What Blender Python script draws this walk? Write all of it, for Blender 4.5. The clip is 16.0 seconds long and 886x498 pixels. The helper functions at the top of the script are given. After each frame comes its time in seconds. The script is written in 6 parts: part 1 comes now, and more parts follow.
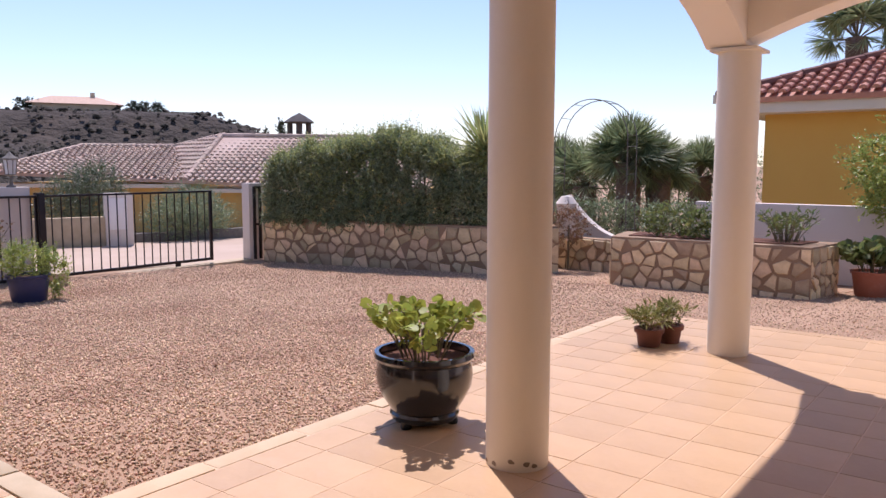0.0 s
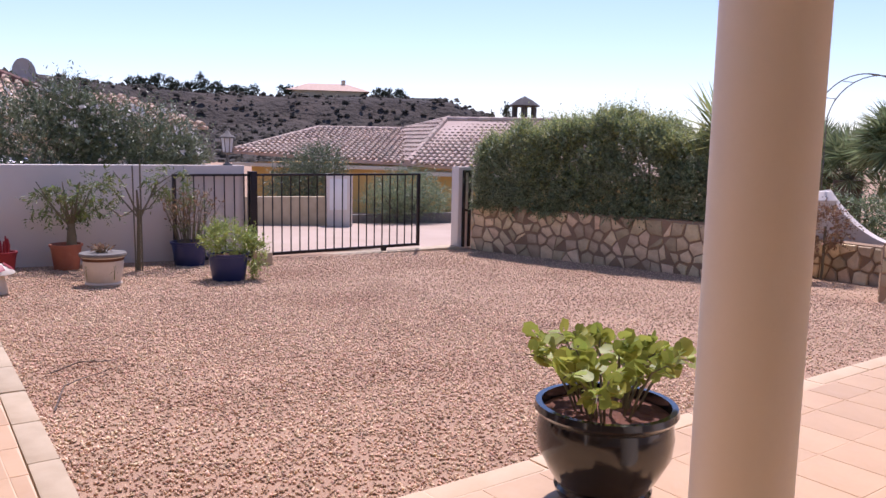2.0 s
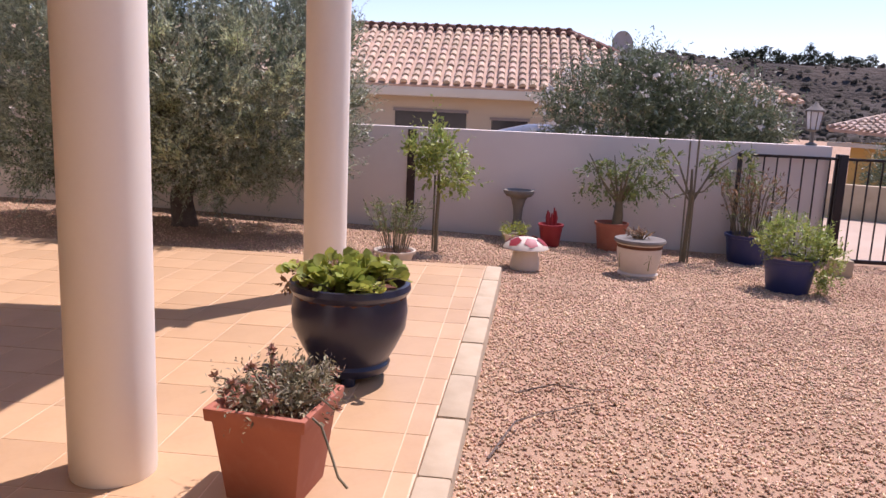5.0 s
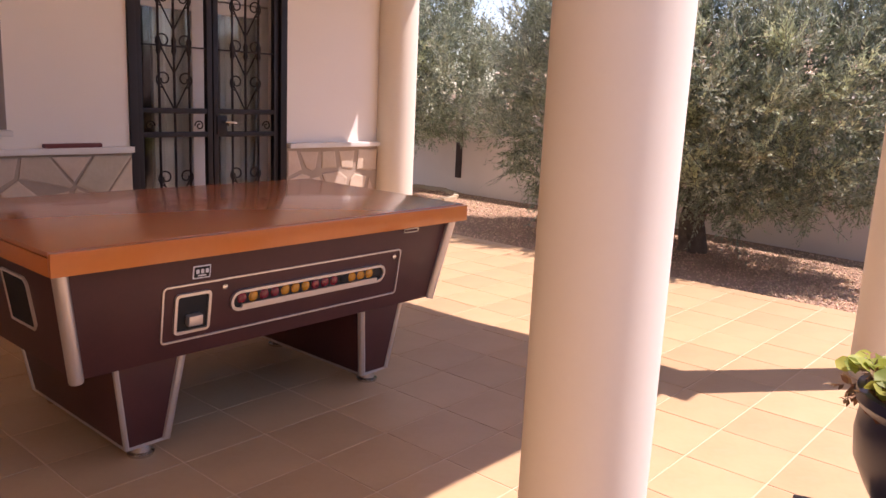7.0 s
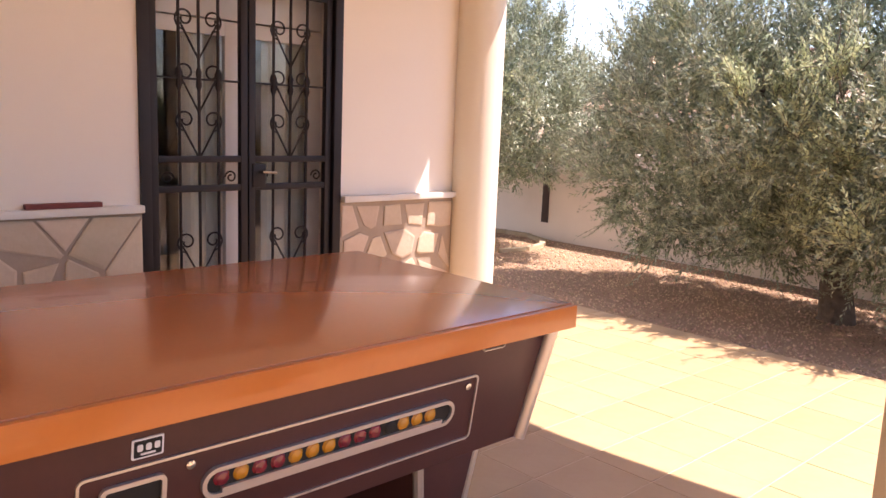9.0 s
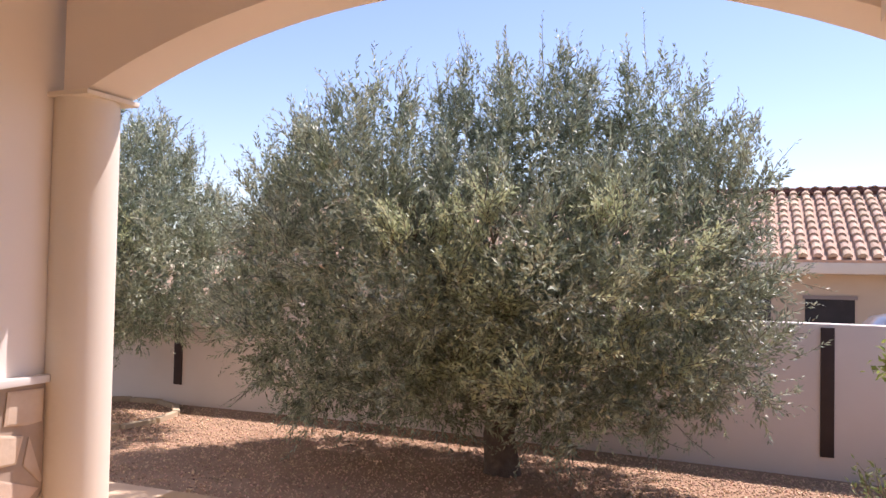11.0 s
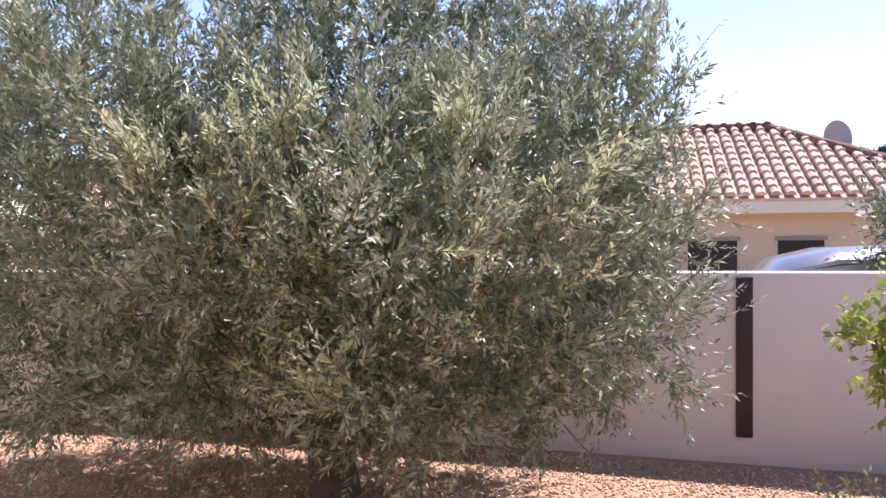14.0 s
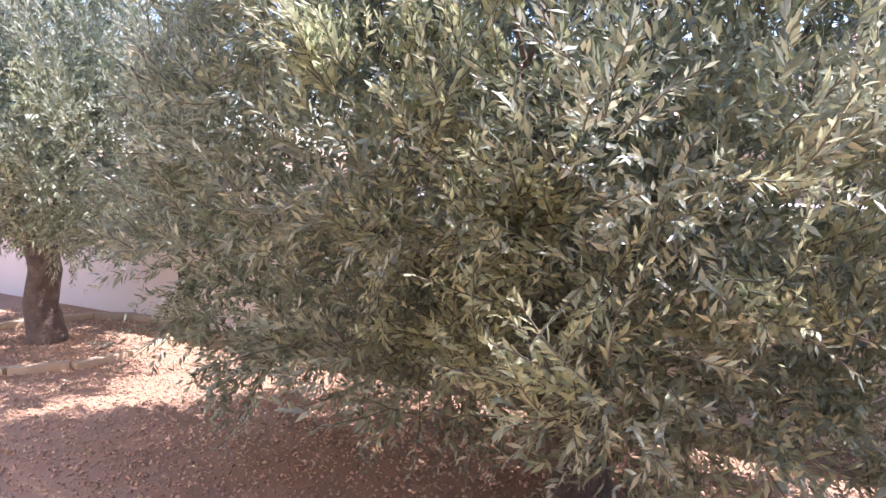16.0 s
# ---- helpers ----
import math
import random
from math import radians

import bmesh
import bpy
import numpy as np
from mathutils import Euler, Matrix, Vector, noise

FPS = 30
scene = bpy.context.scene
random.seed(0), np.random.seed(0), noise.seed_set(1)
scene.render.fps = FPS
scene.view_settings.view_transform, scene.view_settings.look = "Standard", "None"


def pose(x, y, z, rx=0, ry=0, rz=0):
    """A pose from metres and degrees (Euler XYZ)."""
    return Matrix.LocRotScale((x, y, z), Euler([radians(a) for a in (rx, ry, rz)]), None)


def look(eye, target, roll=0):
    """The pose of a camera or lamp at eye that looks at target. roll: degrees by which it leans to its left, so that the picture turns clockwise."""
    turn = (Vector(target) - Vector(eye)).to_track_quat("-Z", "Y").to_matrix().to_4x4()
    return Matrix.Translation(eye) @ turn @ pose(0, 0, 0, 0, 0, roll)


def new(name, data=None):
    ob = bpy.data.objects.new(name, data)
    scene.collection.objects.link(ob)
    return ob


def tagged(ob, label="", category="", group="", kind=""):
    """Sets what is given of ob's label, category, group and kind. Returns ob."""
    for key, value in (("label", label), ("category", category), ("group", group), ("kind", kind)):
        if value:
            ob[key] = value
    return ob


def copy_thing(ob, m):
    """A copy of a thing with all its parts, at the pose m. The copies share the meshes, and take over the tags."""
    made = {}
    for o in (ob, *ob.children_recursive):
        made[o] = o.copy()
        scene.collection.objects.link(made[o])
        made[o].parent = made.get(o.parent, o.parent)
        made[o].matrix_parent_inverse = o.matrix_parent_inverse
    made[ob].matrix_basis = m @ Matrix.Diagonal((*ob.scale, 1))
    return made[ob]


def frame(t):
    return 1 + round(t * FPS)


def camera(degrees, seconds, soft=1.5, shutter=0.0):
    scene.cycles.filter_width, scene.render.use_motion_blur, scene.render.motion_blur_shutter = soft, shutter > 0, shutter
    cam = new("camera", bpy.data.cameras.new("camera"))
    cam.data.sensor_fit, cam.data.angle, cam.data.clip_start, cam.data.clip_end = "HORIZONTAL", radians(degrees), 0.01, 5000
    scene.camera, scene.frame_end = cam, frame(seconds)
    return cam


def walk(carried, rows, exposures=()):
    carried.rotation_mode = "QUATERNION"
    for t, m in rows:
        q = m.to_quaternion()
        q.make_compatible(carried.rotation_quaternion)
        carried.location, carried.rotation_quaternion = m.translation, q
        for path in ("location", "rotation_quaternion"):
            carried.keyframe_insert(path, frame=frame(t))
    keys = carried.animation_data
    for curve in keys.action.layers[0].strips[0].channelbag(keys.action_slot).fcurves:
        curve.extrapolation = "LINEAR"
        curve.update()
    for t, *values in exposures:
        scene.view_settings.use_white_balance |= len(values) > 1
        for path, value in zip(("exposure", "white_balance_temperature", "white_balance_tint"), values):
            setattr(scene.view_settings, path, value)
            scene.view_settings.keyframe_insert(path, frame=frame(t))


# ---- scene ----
cam = camera(59.1, 16.0)
METRES, EYE, TILT, LEAN, TURN = 9.7, 1.5, 0.0, 0.0, 37.1
ROWS = [
    (0.0, 0.0, 0.0, 0.0, 0.01, -6.11, -0.13),
    (0.5, 0.0007, 0.0278, -0.0015, 2.92, -6.16, -0.16),
    (1.0, 0.0096, 0.059, -0.0011, 7.1, -6.35, -0.35),
    (1.5, 0.0121, 0.0929, -0.0028, 11.95, -6.75, -0.66),
    (2.0, 0.0138, 0.1291, -0.0041, 16.8, -7.26, -1.12),
    (2.5, 0.0148, 0.1617, -0.0044, 21.92, -7.9, -1.55),
    (3.0, 0.0059, 0.195, -0.0048, 27.27, -8.61, -1.9),
    (5.5, -0.0889, 0.3141, -0.0064, 68.0, -10.85, -2.59),
    (6.0, -0.122, 0.3175, -0.0069, 77.94, -11.29, -2.62),
    (6.5, -0.1543, 0.3199, -0.0075, 86.68, -11.38, -2.64),
    (7.0, -0.1878, 0.3156, -0.0093, 94.23, -11.27, -2.59),
    (7.5, -0.2205, 0.3129, -0.0069, 100.12, -11.09, -2.72),
    (8.0, -0.2568, 0.3112, -0.0068, 105.0, -11.01, -2.49),
    (10.5, -0.3858, 0.2876, 0.0034, 81.04, -1.45, -1.33),
    (11.0, -0.416, 0.2927, 0.0038, 73.68, 1.69, -1.14),
    (11.5, -0.447, 0.3002, 0.0033, 67.91, 4.78, -0.61),
    (12.0, -0.4762, 0.3126, 0.004, 64.26, 6.38, 0.38),
    (12.5, -0.4983, 0.331, 0.0038, 62.8, 5.67, 1.06),
    (13.0, -0.5269, 0.3492, 0.0014, 62.58, 2.89, 1.09),
    (13.5, -0.5532, 0.3701, 0.0005, 63.48, 0.4, 0.88),
    (14.0, -0.5762, 0.3933, 0.0007, 65.27, -1.77, 0.68),
    (14.5, -0.6026, 0.4086, -0.0005, 68.37, -3.53, 0.55),
    (15.0, -0.6293, 0.4213, 0.0001, 72.94, -5.04, 0.57),
    (15.5, -0.6576, 0.4343, -0.0012, 78.7, -6.25, 0.74),
    (16.0, -0.6872, 0.4397, -0.0019, 85.48, -7.33, 0.58),
]
walk(cam, [(t, pose(0, 0, EYE, TILT, LEAN, TURN) @ pose(METRES * x, METRES * y, METRES * z, 90 + pitch, roll, yaw)) for t, x, y, z, yaw, pitch, roll in ROWS],
     exposures=[(0.0, 0.48, 6000, 29), (3.2, 0.54, 5850, 36), (5.5, 0.69, 6350, 34), (6.5, 0.97, 6550, 35), (7.2, 1.16, 6650, 35), (8.0, 1.83, 6750, 29), (10.5, 1.0, 6550, 28), (11.5, 0.86, 6300, 32),
                (12.5, 0.78, 6450, 32), (13.3, 0.92, 6250, 33), (14.0, 1.26, 6050, 32), (15.0, 1.55, 5850, 28), (16.0, 1.78, 5850, 34)])

# ---- world, sun ----
world = bpy.data.worlds.new("sky")
scene.world = world
world.use_nodes = True
wn = world.node_tree.nodes
sky = wn.new("ShaderNodeTexSky")
sky.sky_type, sky.sun_disc = "NISHITA", False
SUN_EL, SUN_AZ = radians(62.5), radians(-51.3)
sky.sun_elevation, sky.sun_rotation = SUN_EL, SUN_AZ
sky.dust_density, sky.air_density, sky.ozone_density = 0.22, 1.0, 1.8
world.node_tree.links.new(sky.outputs[0], wn["Background"].inputs[0])
wn["Background"].inputs[1].default_value = 0.112
sun = new("sun", bpy.data.lights.new("sun", "SUN"))
sun.data.energy, sun.data.angle, sun.data.color = 3.85, radians(0.6), (1.0, 0.95, 0.87)
to_sun = Vector((math.sin(SUN_AZ) * math.cos(SUN_EL), math.cos(SUN_AZ) * math.cos(SUN_EL), math.sin(SUN_EL)))
sun.matrix_world = look(to_sun * 60, (0, 0, 0))


# ---- materials ----
def mat(name, c1, c2=None, rough=0.8, big=1.2, fine=70.0, bump=0.15, dist=0.004, metal=0.0, spec=0.4, island=0.0, each=0.0, hue=0.0, coat=0.0,
        translucent=0.0, stains=0.0, stain=(0.1, 0.08, 0.06)):
    """Two colours mixed by noise at two scales, fine relief, and a shift of value by island or object."""
    m = bpy.data.materials.new(name)
    m.use_nodes = True
    nt = m.node_tree
    n, l = nt.nodes, nt.links
    p = n["Principled BSDF"]
    c2 = c2 or tuple(v * 0.8 for v in c1)
    tc = n.new("ShaderNodeTexCoord")
    a, b = n.new("ShaderNodeTexNoise"), n.new("ShaderNodeTexNoise")
    for q, s, d in ((a, big, 5), (b, fine, 3)):
        l.new(tc.outputs["Object"], q.inputs["Vector"])
        q.inputs["Scale"].default_value, q.inputs["Detail"].default_value = s, d
    add = n.new("ShaderNodeMath")
    add.operation = "MULTIPLY_ADD"
    l.new(b.outputs["Fac"], add.inputs[0])
    add.inputs[1].default_value = 0.5
    half = n.new("ShaderNodeMath")
    half.operation = "MULTIPLY_ADD"
    l.new(a.outputs["Fac"], half.inputs[0])
    half.inputs[1].default_value, half.inputs[2].default_value = 2.0, -0.75
    l.new(half.outputs[0], add.inputs[2])
    mix = n.new("ShaderNodeMix")
    mix.data_type = "RGBA"
    l.new(add.outputs[0], mix.inputs["Factor"])
    mix.inputs[6].default_value, mix.inputs[7].default_value = (*c1, 1), (*c2, 1)
    out = mix.outputs[2]
    if stains:
        v = n.new("ShaderNodeTexNoise")
        l.new(tc.outputs["Object"], v.inputs["Vector"])
        v.inputs["Scale"].default_value, v.inputs["Detail"].default_value = big * 2.3, 8
        r = n.new("ShaderNodeMapRange")
        l.new(v.outputs["Fac"], r.inputs[0])
        r.inputs[1].default_value, r.inputs[2].default_value, r.inputs[4].default_value = 0.55, 0.75, stains
        sm = n.new("ShaderNodeMix")
        sm.data_type = "RGBA"
        l.new(r.outputs[0], sm.inputs["Factor"])
        l.new(out, sm.inputs[6])
        sm.inputs[7].default_value = (*stain, 1)
        out = sm.outputs[2]
    if island or each:
        hsv = n.new("ShaderNodeHueSaturation")
        src = n.new("ShaderNodeNewGeometry").outputs["Random Per Island"] if island else n.new("ShaderNodeObjectInfo").outputs["Random"]
        rng = n.new("ShaderNodeMapRange")
        l.new(src, rng.inputs[0])
        k = island or each
        rng.inputs[3].default_value, rng.inputs[4].default_value = 1 - k, 1 + k
        l.new(rng.outputs[0], hsv.inputs["Value"])
        if hue:
            wave = n.new("ShaderNodeMath")
            wave.operation = "PINGPONG"
            tm = n.new("ShaderNodeMath")
            tm.operation = "MULTIPLY"
            l.new(src, tm.inputs[0])
            tm.inputs[1].default_value = 17.3
            l.new(tm.outputs[0], wave.inputs[0])
            wave.inputs[1].default_value = 1.0
            hr = n.new("ShaderNodeMapRange")
            l.new(wave.outputs[0], hr.inputs[0])
            hr.inputs[3].default_value, hr.inputs[4].default_value = 0.5 - hue, 0.5 + hue
            l.new(hr.outputs[0], hsv.inputs["Hue"])
        l.new(out, hsv.inputs["Color"])
        out = hsv.outputs[0]
    l.new(out, p.inputs["Base Color"])
    p.inputs["Roughness"].default_value, p.inputs["Metallic"].default_value = rough, metal
    p.inputs["Specular IOR Level"].default_value = spec
    p.inputs["Coat Weight"].default_value = coat
    p.inputs["Coat Roughness"].default_value = 0.08
    if bump:
        bp = n.new("ShaderNodeBump")
        bp.inputs["Strength"].default_value, bp.inputs["Distance"].default_value = bump, dist
        l.new(add.outputs[0], bp.inputs["Height"])
        l.new(bp.outputs[0], p.inputs["Normal"])
    if translucent:
        tr, ms = n.new("ShaderNodeBsdfTranslucent"), n.new("ShaderNodeMixShader")
        l.new(out, tr.inputs["Color"])
        ms.inputs[0].default_value = translucent
        l.new(p.outputs[0], ms.inputs[1])
        l.new(tr.outputs[0], ms.inputs[2])
        l.new(ms.outputs[0], n["Material Output"].inputs[0])
    return m


def glass(name, tint=(0.9, 0.93, 0.92)):
    m = bpy.data.materials.new(name)
    m.use_nodes = True
    p = m.node_tree.nodes["Principled BSDF"]
    p.inputs["Base Color"].default_value = (*tint, 1)
    p.inputs["Transmission Weight"].default_value = 1.0
    p.inputs["Roughness"].default_value, p.inputs["IOR"].default_value = 0.02, 1.45
    return m


M_RENDER = mat("render_cream", (0.90, 0.84, 0.755), (0.87, 0.80, 0.715), 0.9, 0.8, 120, 0.25, 0.002)
M_WHITEWALL = mat("white_garden_wall", (0.75, 0.675, 0.585), (0.69, 0.615, 0.53), 0.92, 0.5, 90, 0.3, 0.003, stains=0.25, stain=(0.5, 0.44, 0.38))
M_COLUMN = mat("painted_column", (0.84, 0.77, 0.635), (0.80, 0.73, 0.595), 0.75, 1.5, 60, 0.1, 0.002)
M_CHIP = mat("chipped_plaster", (0.34, 0.27, 0.20), (0.24, 0.19, 0.14), 0.95, 9, 80, 0.4)
M_TILE = mat("terracotta_tile", (0.56, 0.372, 0.202), (0.48, 0.305, 0.157), 0.45, 3.0, 40, 0.06, 0.002, each=0.07, stains=0.3, stain=(0.58, 0.39, 0.25))
M_TILE_REST = mat("terracotta_tile_far", (0.56, 0.372, 0.202), (0.48, 0.305, 0.157), 0.45, 3.0, 40, 0.06, 0.002, island=0.07, stains=0.3, stain=(0.58, 0.39, 0.25))
M_GROUT = mat("grout", (0.72, 0.53, 0.35), (0.62, 0.44, 0.28), 0.95, 5, 90, 0.2)
M_EDGE = mat("terrace_edge_stone", (0.60, 0.44, 0.27), (0.52, 0.37, 0.21), 0.7, 5, 90, 0.3, 0.003, each=0.08)
M_KERB = mat("kerb_concrete", (0.52, 0.42, 0.28), (0.42, 0.33, 0.21), 0.92, 6, 120, 0.5, 0.003, each=0.08)
M_EARTH = mat("gravel_bed", (0.46, 0.30, 0.19), (0.32, 0.20, 0.12), 0.97, 1.3, 85, 1.0, 0.02)
M_PEBBLE = mat("pebbles", (0.68, 0.49, 0.32), (0.44, 0.275, 0.175), 0.9, 0.8, 50, 0.1, island=0.4, hue=0.022)
M_STONE = mat("field_stone", (0.72, 0.57, 0.35), (0.50, 0.37, 0.215), 0.92, 7, 45, 0.9, 0.012, each=0.34, hue=0.012)
M_MORTAR = mat("mortar", (0.36, 0.245, 0.15), (0.27, 0.18, 0.11), 0.95, 4, 60, 0.6, 0.008)
M_DADO = mat("dado_stone", (0.68, 0.55, 0.41), (0.58, 0.45, 0.32), 0.75, 5, 40, 0.4, 0.006, each=0.12, hue=0.01)
M_DADO_JOINT = mat("dado_mortar", (0.47, 0.37, 0.28), (0.39, 0.30, 0.225), 0.9, 5, 60, 0.4)
M_MARBLE = mat("pale_marble", (0.78, 0.74, 0.68), (0.70, 0.65, 0.58), 0.35, 3, 30, 0.02)
M_IRON = mat("black_iron", (0.02, 0.014, 0.014), (0.028, 0.02, 0.02), 0.45, 6, 90, 0.1, metal=0.3)
M_BROWNPAINT = mat("brown_paint", (0.035, 0.022, 0.018), (0.05, 0.03, 0.024), 0.6, 8, 60, 0.1)
M_WHITE = mat("white_plastic", (0.8, 0.79, 0.77), (0.74, 0.72, 0.70), 0.35, 3, 50, 0.02)
M_CURTAIN = mat("curtain", (0.80, 0.77, 0.70), (0.72, 0.69, 0.62), 0.95, 3, 60, 0.1)
M_DARKROOM = mat("room_wall", (0.35, 0.31, 0.27), (0.3, 0.26, 0.22), 0.9, 2, 40, 0.05)
M_GLASS = glass("window_glass")
M_BARK = mat("olive_bark", (0.20, 0.155, 0.12), (0.12, 0.092, 0.072), 0.95, 14, 60, 1.0, 0.02)
M_TWIG = mat("olive_twig", (0.20, 0.18, 0.13), (0.14, 0.12, 0.09), 0.9, 8, 60, 0)
M_OLIVE = mat("olive_leaf", (0.195, 0.235, 0.127), (0.46, 0.485, 0.345), 0.42, 2.6, 9, 0, spec=0.4, island=0.45, hue=0.025, translucent=0.13)
M_OLIVE_PALE = mat("olive_leaf_pale", (0.49, 0.52, 0.375), (0.30, 0.34, 0.22), 0.42, 2.6, 9, 0, spec=0.4, island=0.35, hue=0.025, translucent=0.38)
# young olive leaf, brightened to carry sunlight in its colour
M_OLIVE_NEW_LIT = mat("olive_new_leaf_sunlit", (0.57, 0.61, 0.37), (0.46, 0.50, 0.28), 0.45, 2, 30, 0, spec=0.4, island=0.2, hue=0.02, translucent=0.35)
# paler, yellower copy of the hedge leaf with sunlight put into its colour
M_SUNLIT_LEAF = mat("sunlit_leaf", (0.40, 0.42, 0.15), (0.30, 0.34, 0.13), 0.5, 2.0, 30, 0, spec=0.4, island=0.4, hue=0.03, translucent=0.45)
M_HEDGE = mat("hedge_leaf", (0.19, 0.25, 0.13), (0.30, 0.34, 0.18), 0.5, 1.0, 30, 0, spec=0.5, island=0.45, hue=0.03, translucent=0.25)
M_LEAF = mat("garden_leaf", (0.13, 0.17, 0.05), (0.19, 0.21, 0.07), 0.5, 3, 30, 0, island=0.4, hue=0.03, translucent=0.42)


# ---- mesh helpers ----
class Geo:
    """Collects vertices and faces for one mesh."""

    def __init__(self):
        self.v, self.f = [], []

    def add(self, verts, faces):
        k = len(self.v)
        self.v += [tuple(map(float, q)) for q in verts]
        self.f += [tuple(i + k for i in q) for q in faces]
        return self

    def box(self, x0, y0, z0, x1, y1, z1):
        v = [(x, y, z) for z in (z0, z1) for x, y in ((x0, y0), (x1, y0), (x1, y1), (x0, y1))]
        return self.add(v, [(3, 2, 1, 0), (4, 5, 6, 7), (0, 1, 5, 4), (1, 2, 6, 5), (2, 3, 7, 6), (3, 0, 4, 7)])

    def slab(self, poly, z0, z1):
        """A prism over a counter-clockwise outline."""
        n = len(poly)
        v = [(x, y, z0) for x, y in poly] + [(x, y, z1) for x, y in poly]
        return self.add(v, [tuple(range(n))[::-1], tuple(range(n, 2 * n))] + [(i, (i + 1) % n, n + (i + 1) % n, n + i) for i in range(n)])

    def lathe(self, profile, seg=24, x=0, y=0, sx=1, sy=1):
        """Turns (radius, height) pairs about the upright."""
        v, f, m = [], [], len(profile)
        for i in range(seg):
            a = 2 * math.pi * i / seg
            v += [(x + r * math.cos(a) * sx, y + r * math.sin(a) * sy, z) for r, z in profile]
        for i in range(seg):
            j = (i + 1) % seg
            f += [(i * m + k, j * m + k, j * m + k + 1, i * m + k + 1) for k in range(m - 1)]
        self.add(v, f)
        k = len(self.v) - len(v)
        if profile[0][0] > 1e-4:
            self.f.append(tuple(k + i * m for i in range(seg))[::-1])
        if profile[-1][0] > 1e-4:
            self.f.append(tuple(k + i * m + m - 1 for i in range(seg)))
        return self

    def tube(self, pts, rad, seg=8):
        """A round bar along points; rad is one radius or one for each point."""
        pts = [Vector(q) for q in pts]
        n = len(pts)
        rad = rad if isinstance(rad, (list, tuple)) else [rad] * n
        v, f = [], []
        side = None
        for i, q in enumerate(pts):
            d = (pts[min(i + 1, n - 1)] - pts[max(i - 1, 0)]).normalized()
            ref = side if side is not None else (Vector((0, 0, 1)) if abs(d.z) < 0.9 else Vector((1, 0, 0)))
            u = d.cross(ref.cross(d)).normalized() if side is not None else d.cross(ref).normalized()
            u = (u - d * u.dot(d)).normalized()
            side = u
            w = d.cross(u)
            v += [q + (u * math.cos(2 * math.pi * k / seg) + w * math.sin(2 * math.pi * k / seg)) * rad[i] for k in range(seg)]
        for i in range(n - 1):
            f += [(i * seg + k, i * seg + (k + 1) % seg, (i + 1) * seg + (k + 1) % seg, (i + 1) * seg + k) for k in range(seg)]
        f += [tuple(range(seg))[::-1], tuple((n - 1) * seg + k for k in range(seg))]
        return self.add(v, f)

    def mesh(self, name, material, smooth=False, bevel=0.0, segments=2):
        me = bpy.data.meshes.new(name)
        me.from_pydata(self.v, [], self.f)
        if bevel:
            bm = bmesh.new()
            bm.from_mesh(me)
            bmesh.ops.recalc_face_normals(bm, faces=bm.faces)
            sharp = [e for e in bm.edges if len(e.link_faces) == 2 and e.calc_face_angle(0) > 0.6]
            bmesh.ops.bevel(bm, geom=sharp, offset=bevel, segments=segments, profile=0.6, affect="EDGES", clamp_overlap=True)
            bm.to_mesh(me)
            bm.free()
        else:
            bm = bmesh.new()
            bm.from_mesh(me)
            bmesh.ops.recalc_face_normals(bm, faces=bm.faces)
            bm.to_mesh(me)
            bm.free()
        me.materials.append(material)
        if smooth or bevel:
            me.polygons.foreach_set("use_smooth", [True] * len(me.polygons))
            me.set_sharp_from_angle(angle=radians(38))
        return me


def raw_mesh(name, v, f, material, smooth=False):
    """A large mesh from arrays: f is faces x corners."""
    me = bpy.data.meshes.new(name)
    v, f = np.asarray(v, dtype=np.float32), np.asarray(f, dtype=np.int32)
    me.vertices.add(len(v))
    me.vertices.foreach_set("co", v.ravel())
    me.loops.add(f.size)
    me.loops.foreach_set("vertex_index", f.ravel())
    me.polygons.add(len(f))
    me.polygons.foreach_set("loop_start", np.arange(0, f.size, f.shape[1], dtype=np.int32))
    me.update(calc_edges=True)
    me.materials.append(material)
    if smooth:
        me.polygons.foreach_set("use_smooth", [True] * len(me.polygons))
    return me


def part(name, data, parent, label="", m=None):
    ob = new(name, data)
    ob.parent = parent
    if m is not None:
        ob.matrix_basis = m
    return tagged(ob, label)


def thing(name, label, category, m=None, data=None, group="", kind=""):
    ob = new(name, data)
    ob.matrix_basis = m or Matrix()
    return tagged(ob, label, category, group, kind)


def structure(name, data, label="", category="", m=None):
    ob = new(name, data)
    if m is not None:
        ob.matrix_basis = m
    return tagged(ob, label, category, kind="structure")


def ground_z(x, y):
    """The gravel falls gently away from the house towards the gate."""
    return min(-0.085, -0.10 + 0.017 * (x + 4.4) - 0.0236 * (y - 2.5))


RNG = np.random.default_rng(7)


def leaves(centres, axes, normals, length, width, fold=0.25):
    """Pointed folded leaves: six corners and four triangles each."""
    n = len(centres)
    axes = axes / (np.linalg.norm(axes, axis=1, keepdims=True) + 1e-9)
    side = np.cross(axes, normals)
    side /= np.linalg.norm(side, axis=1, keepdims=True) + 1e-9
    up = np.cross(side, axes)
    L, W = length[:, None], width[:, None]
    p0, p3 = centres, centres + axes * L
    mid = centres + axes * L * 0.45
    a, b = mid + side * W * 0.5 + up * W * fold, mid - side * W * 0.5 + up * W * fold
    v = np.stack([p0, a, p3, b], 1).reshape(-1, 3)
    i = np.arange(n)[:, None] * 4
    f = np.concatenate([i + np.array([[0, 1, 2]]), i + np.array([[0, 2, 3]])])
    return v, f

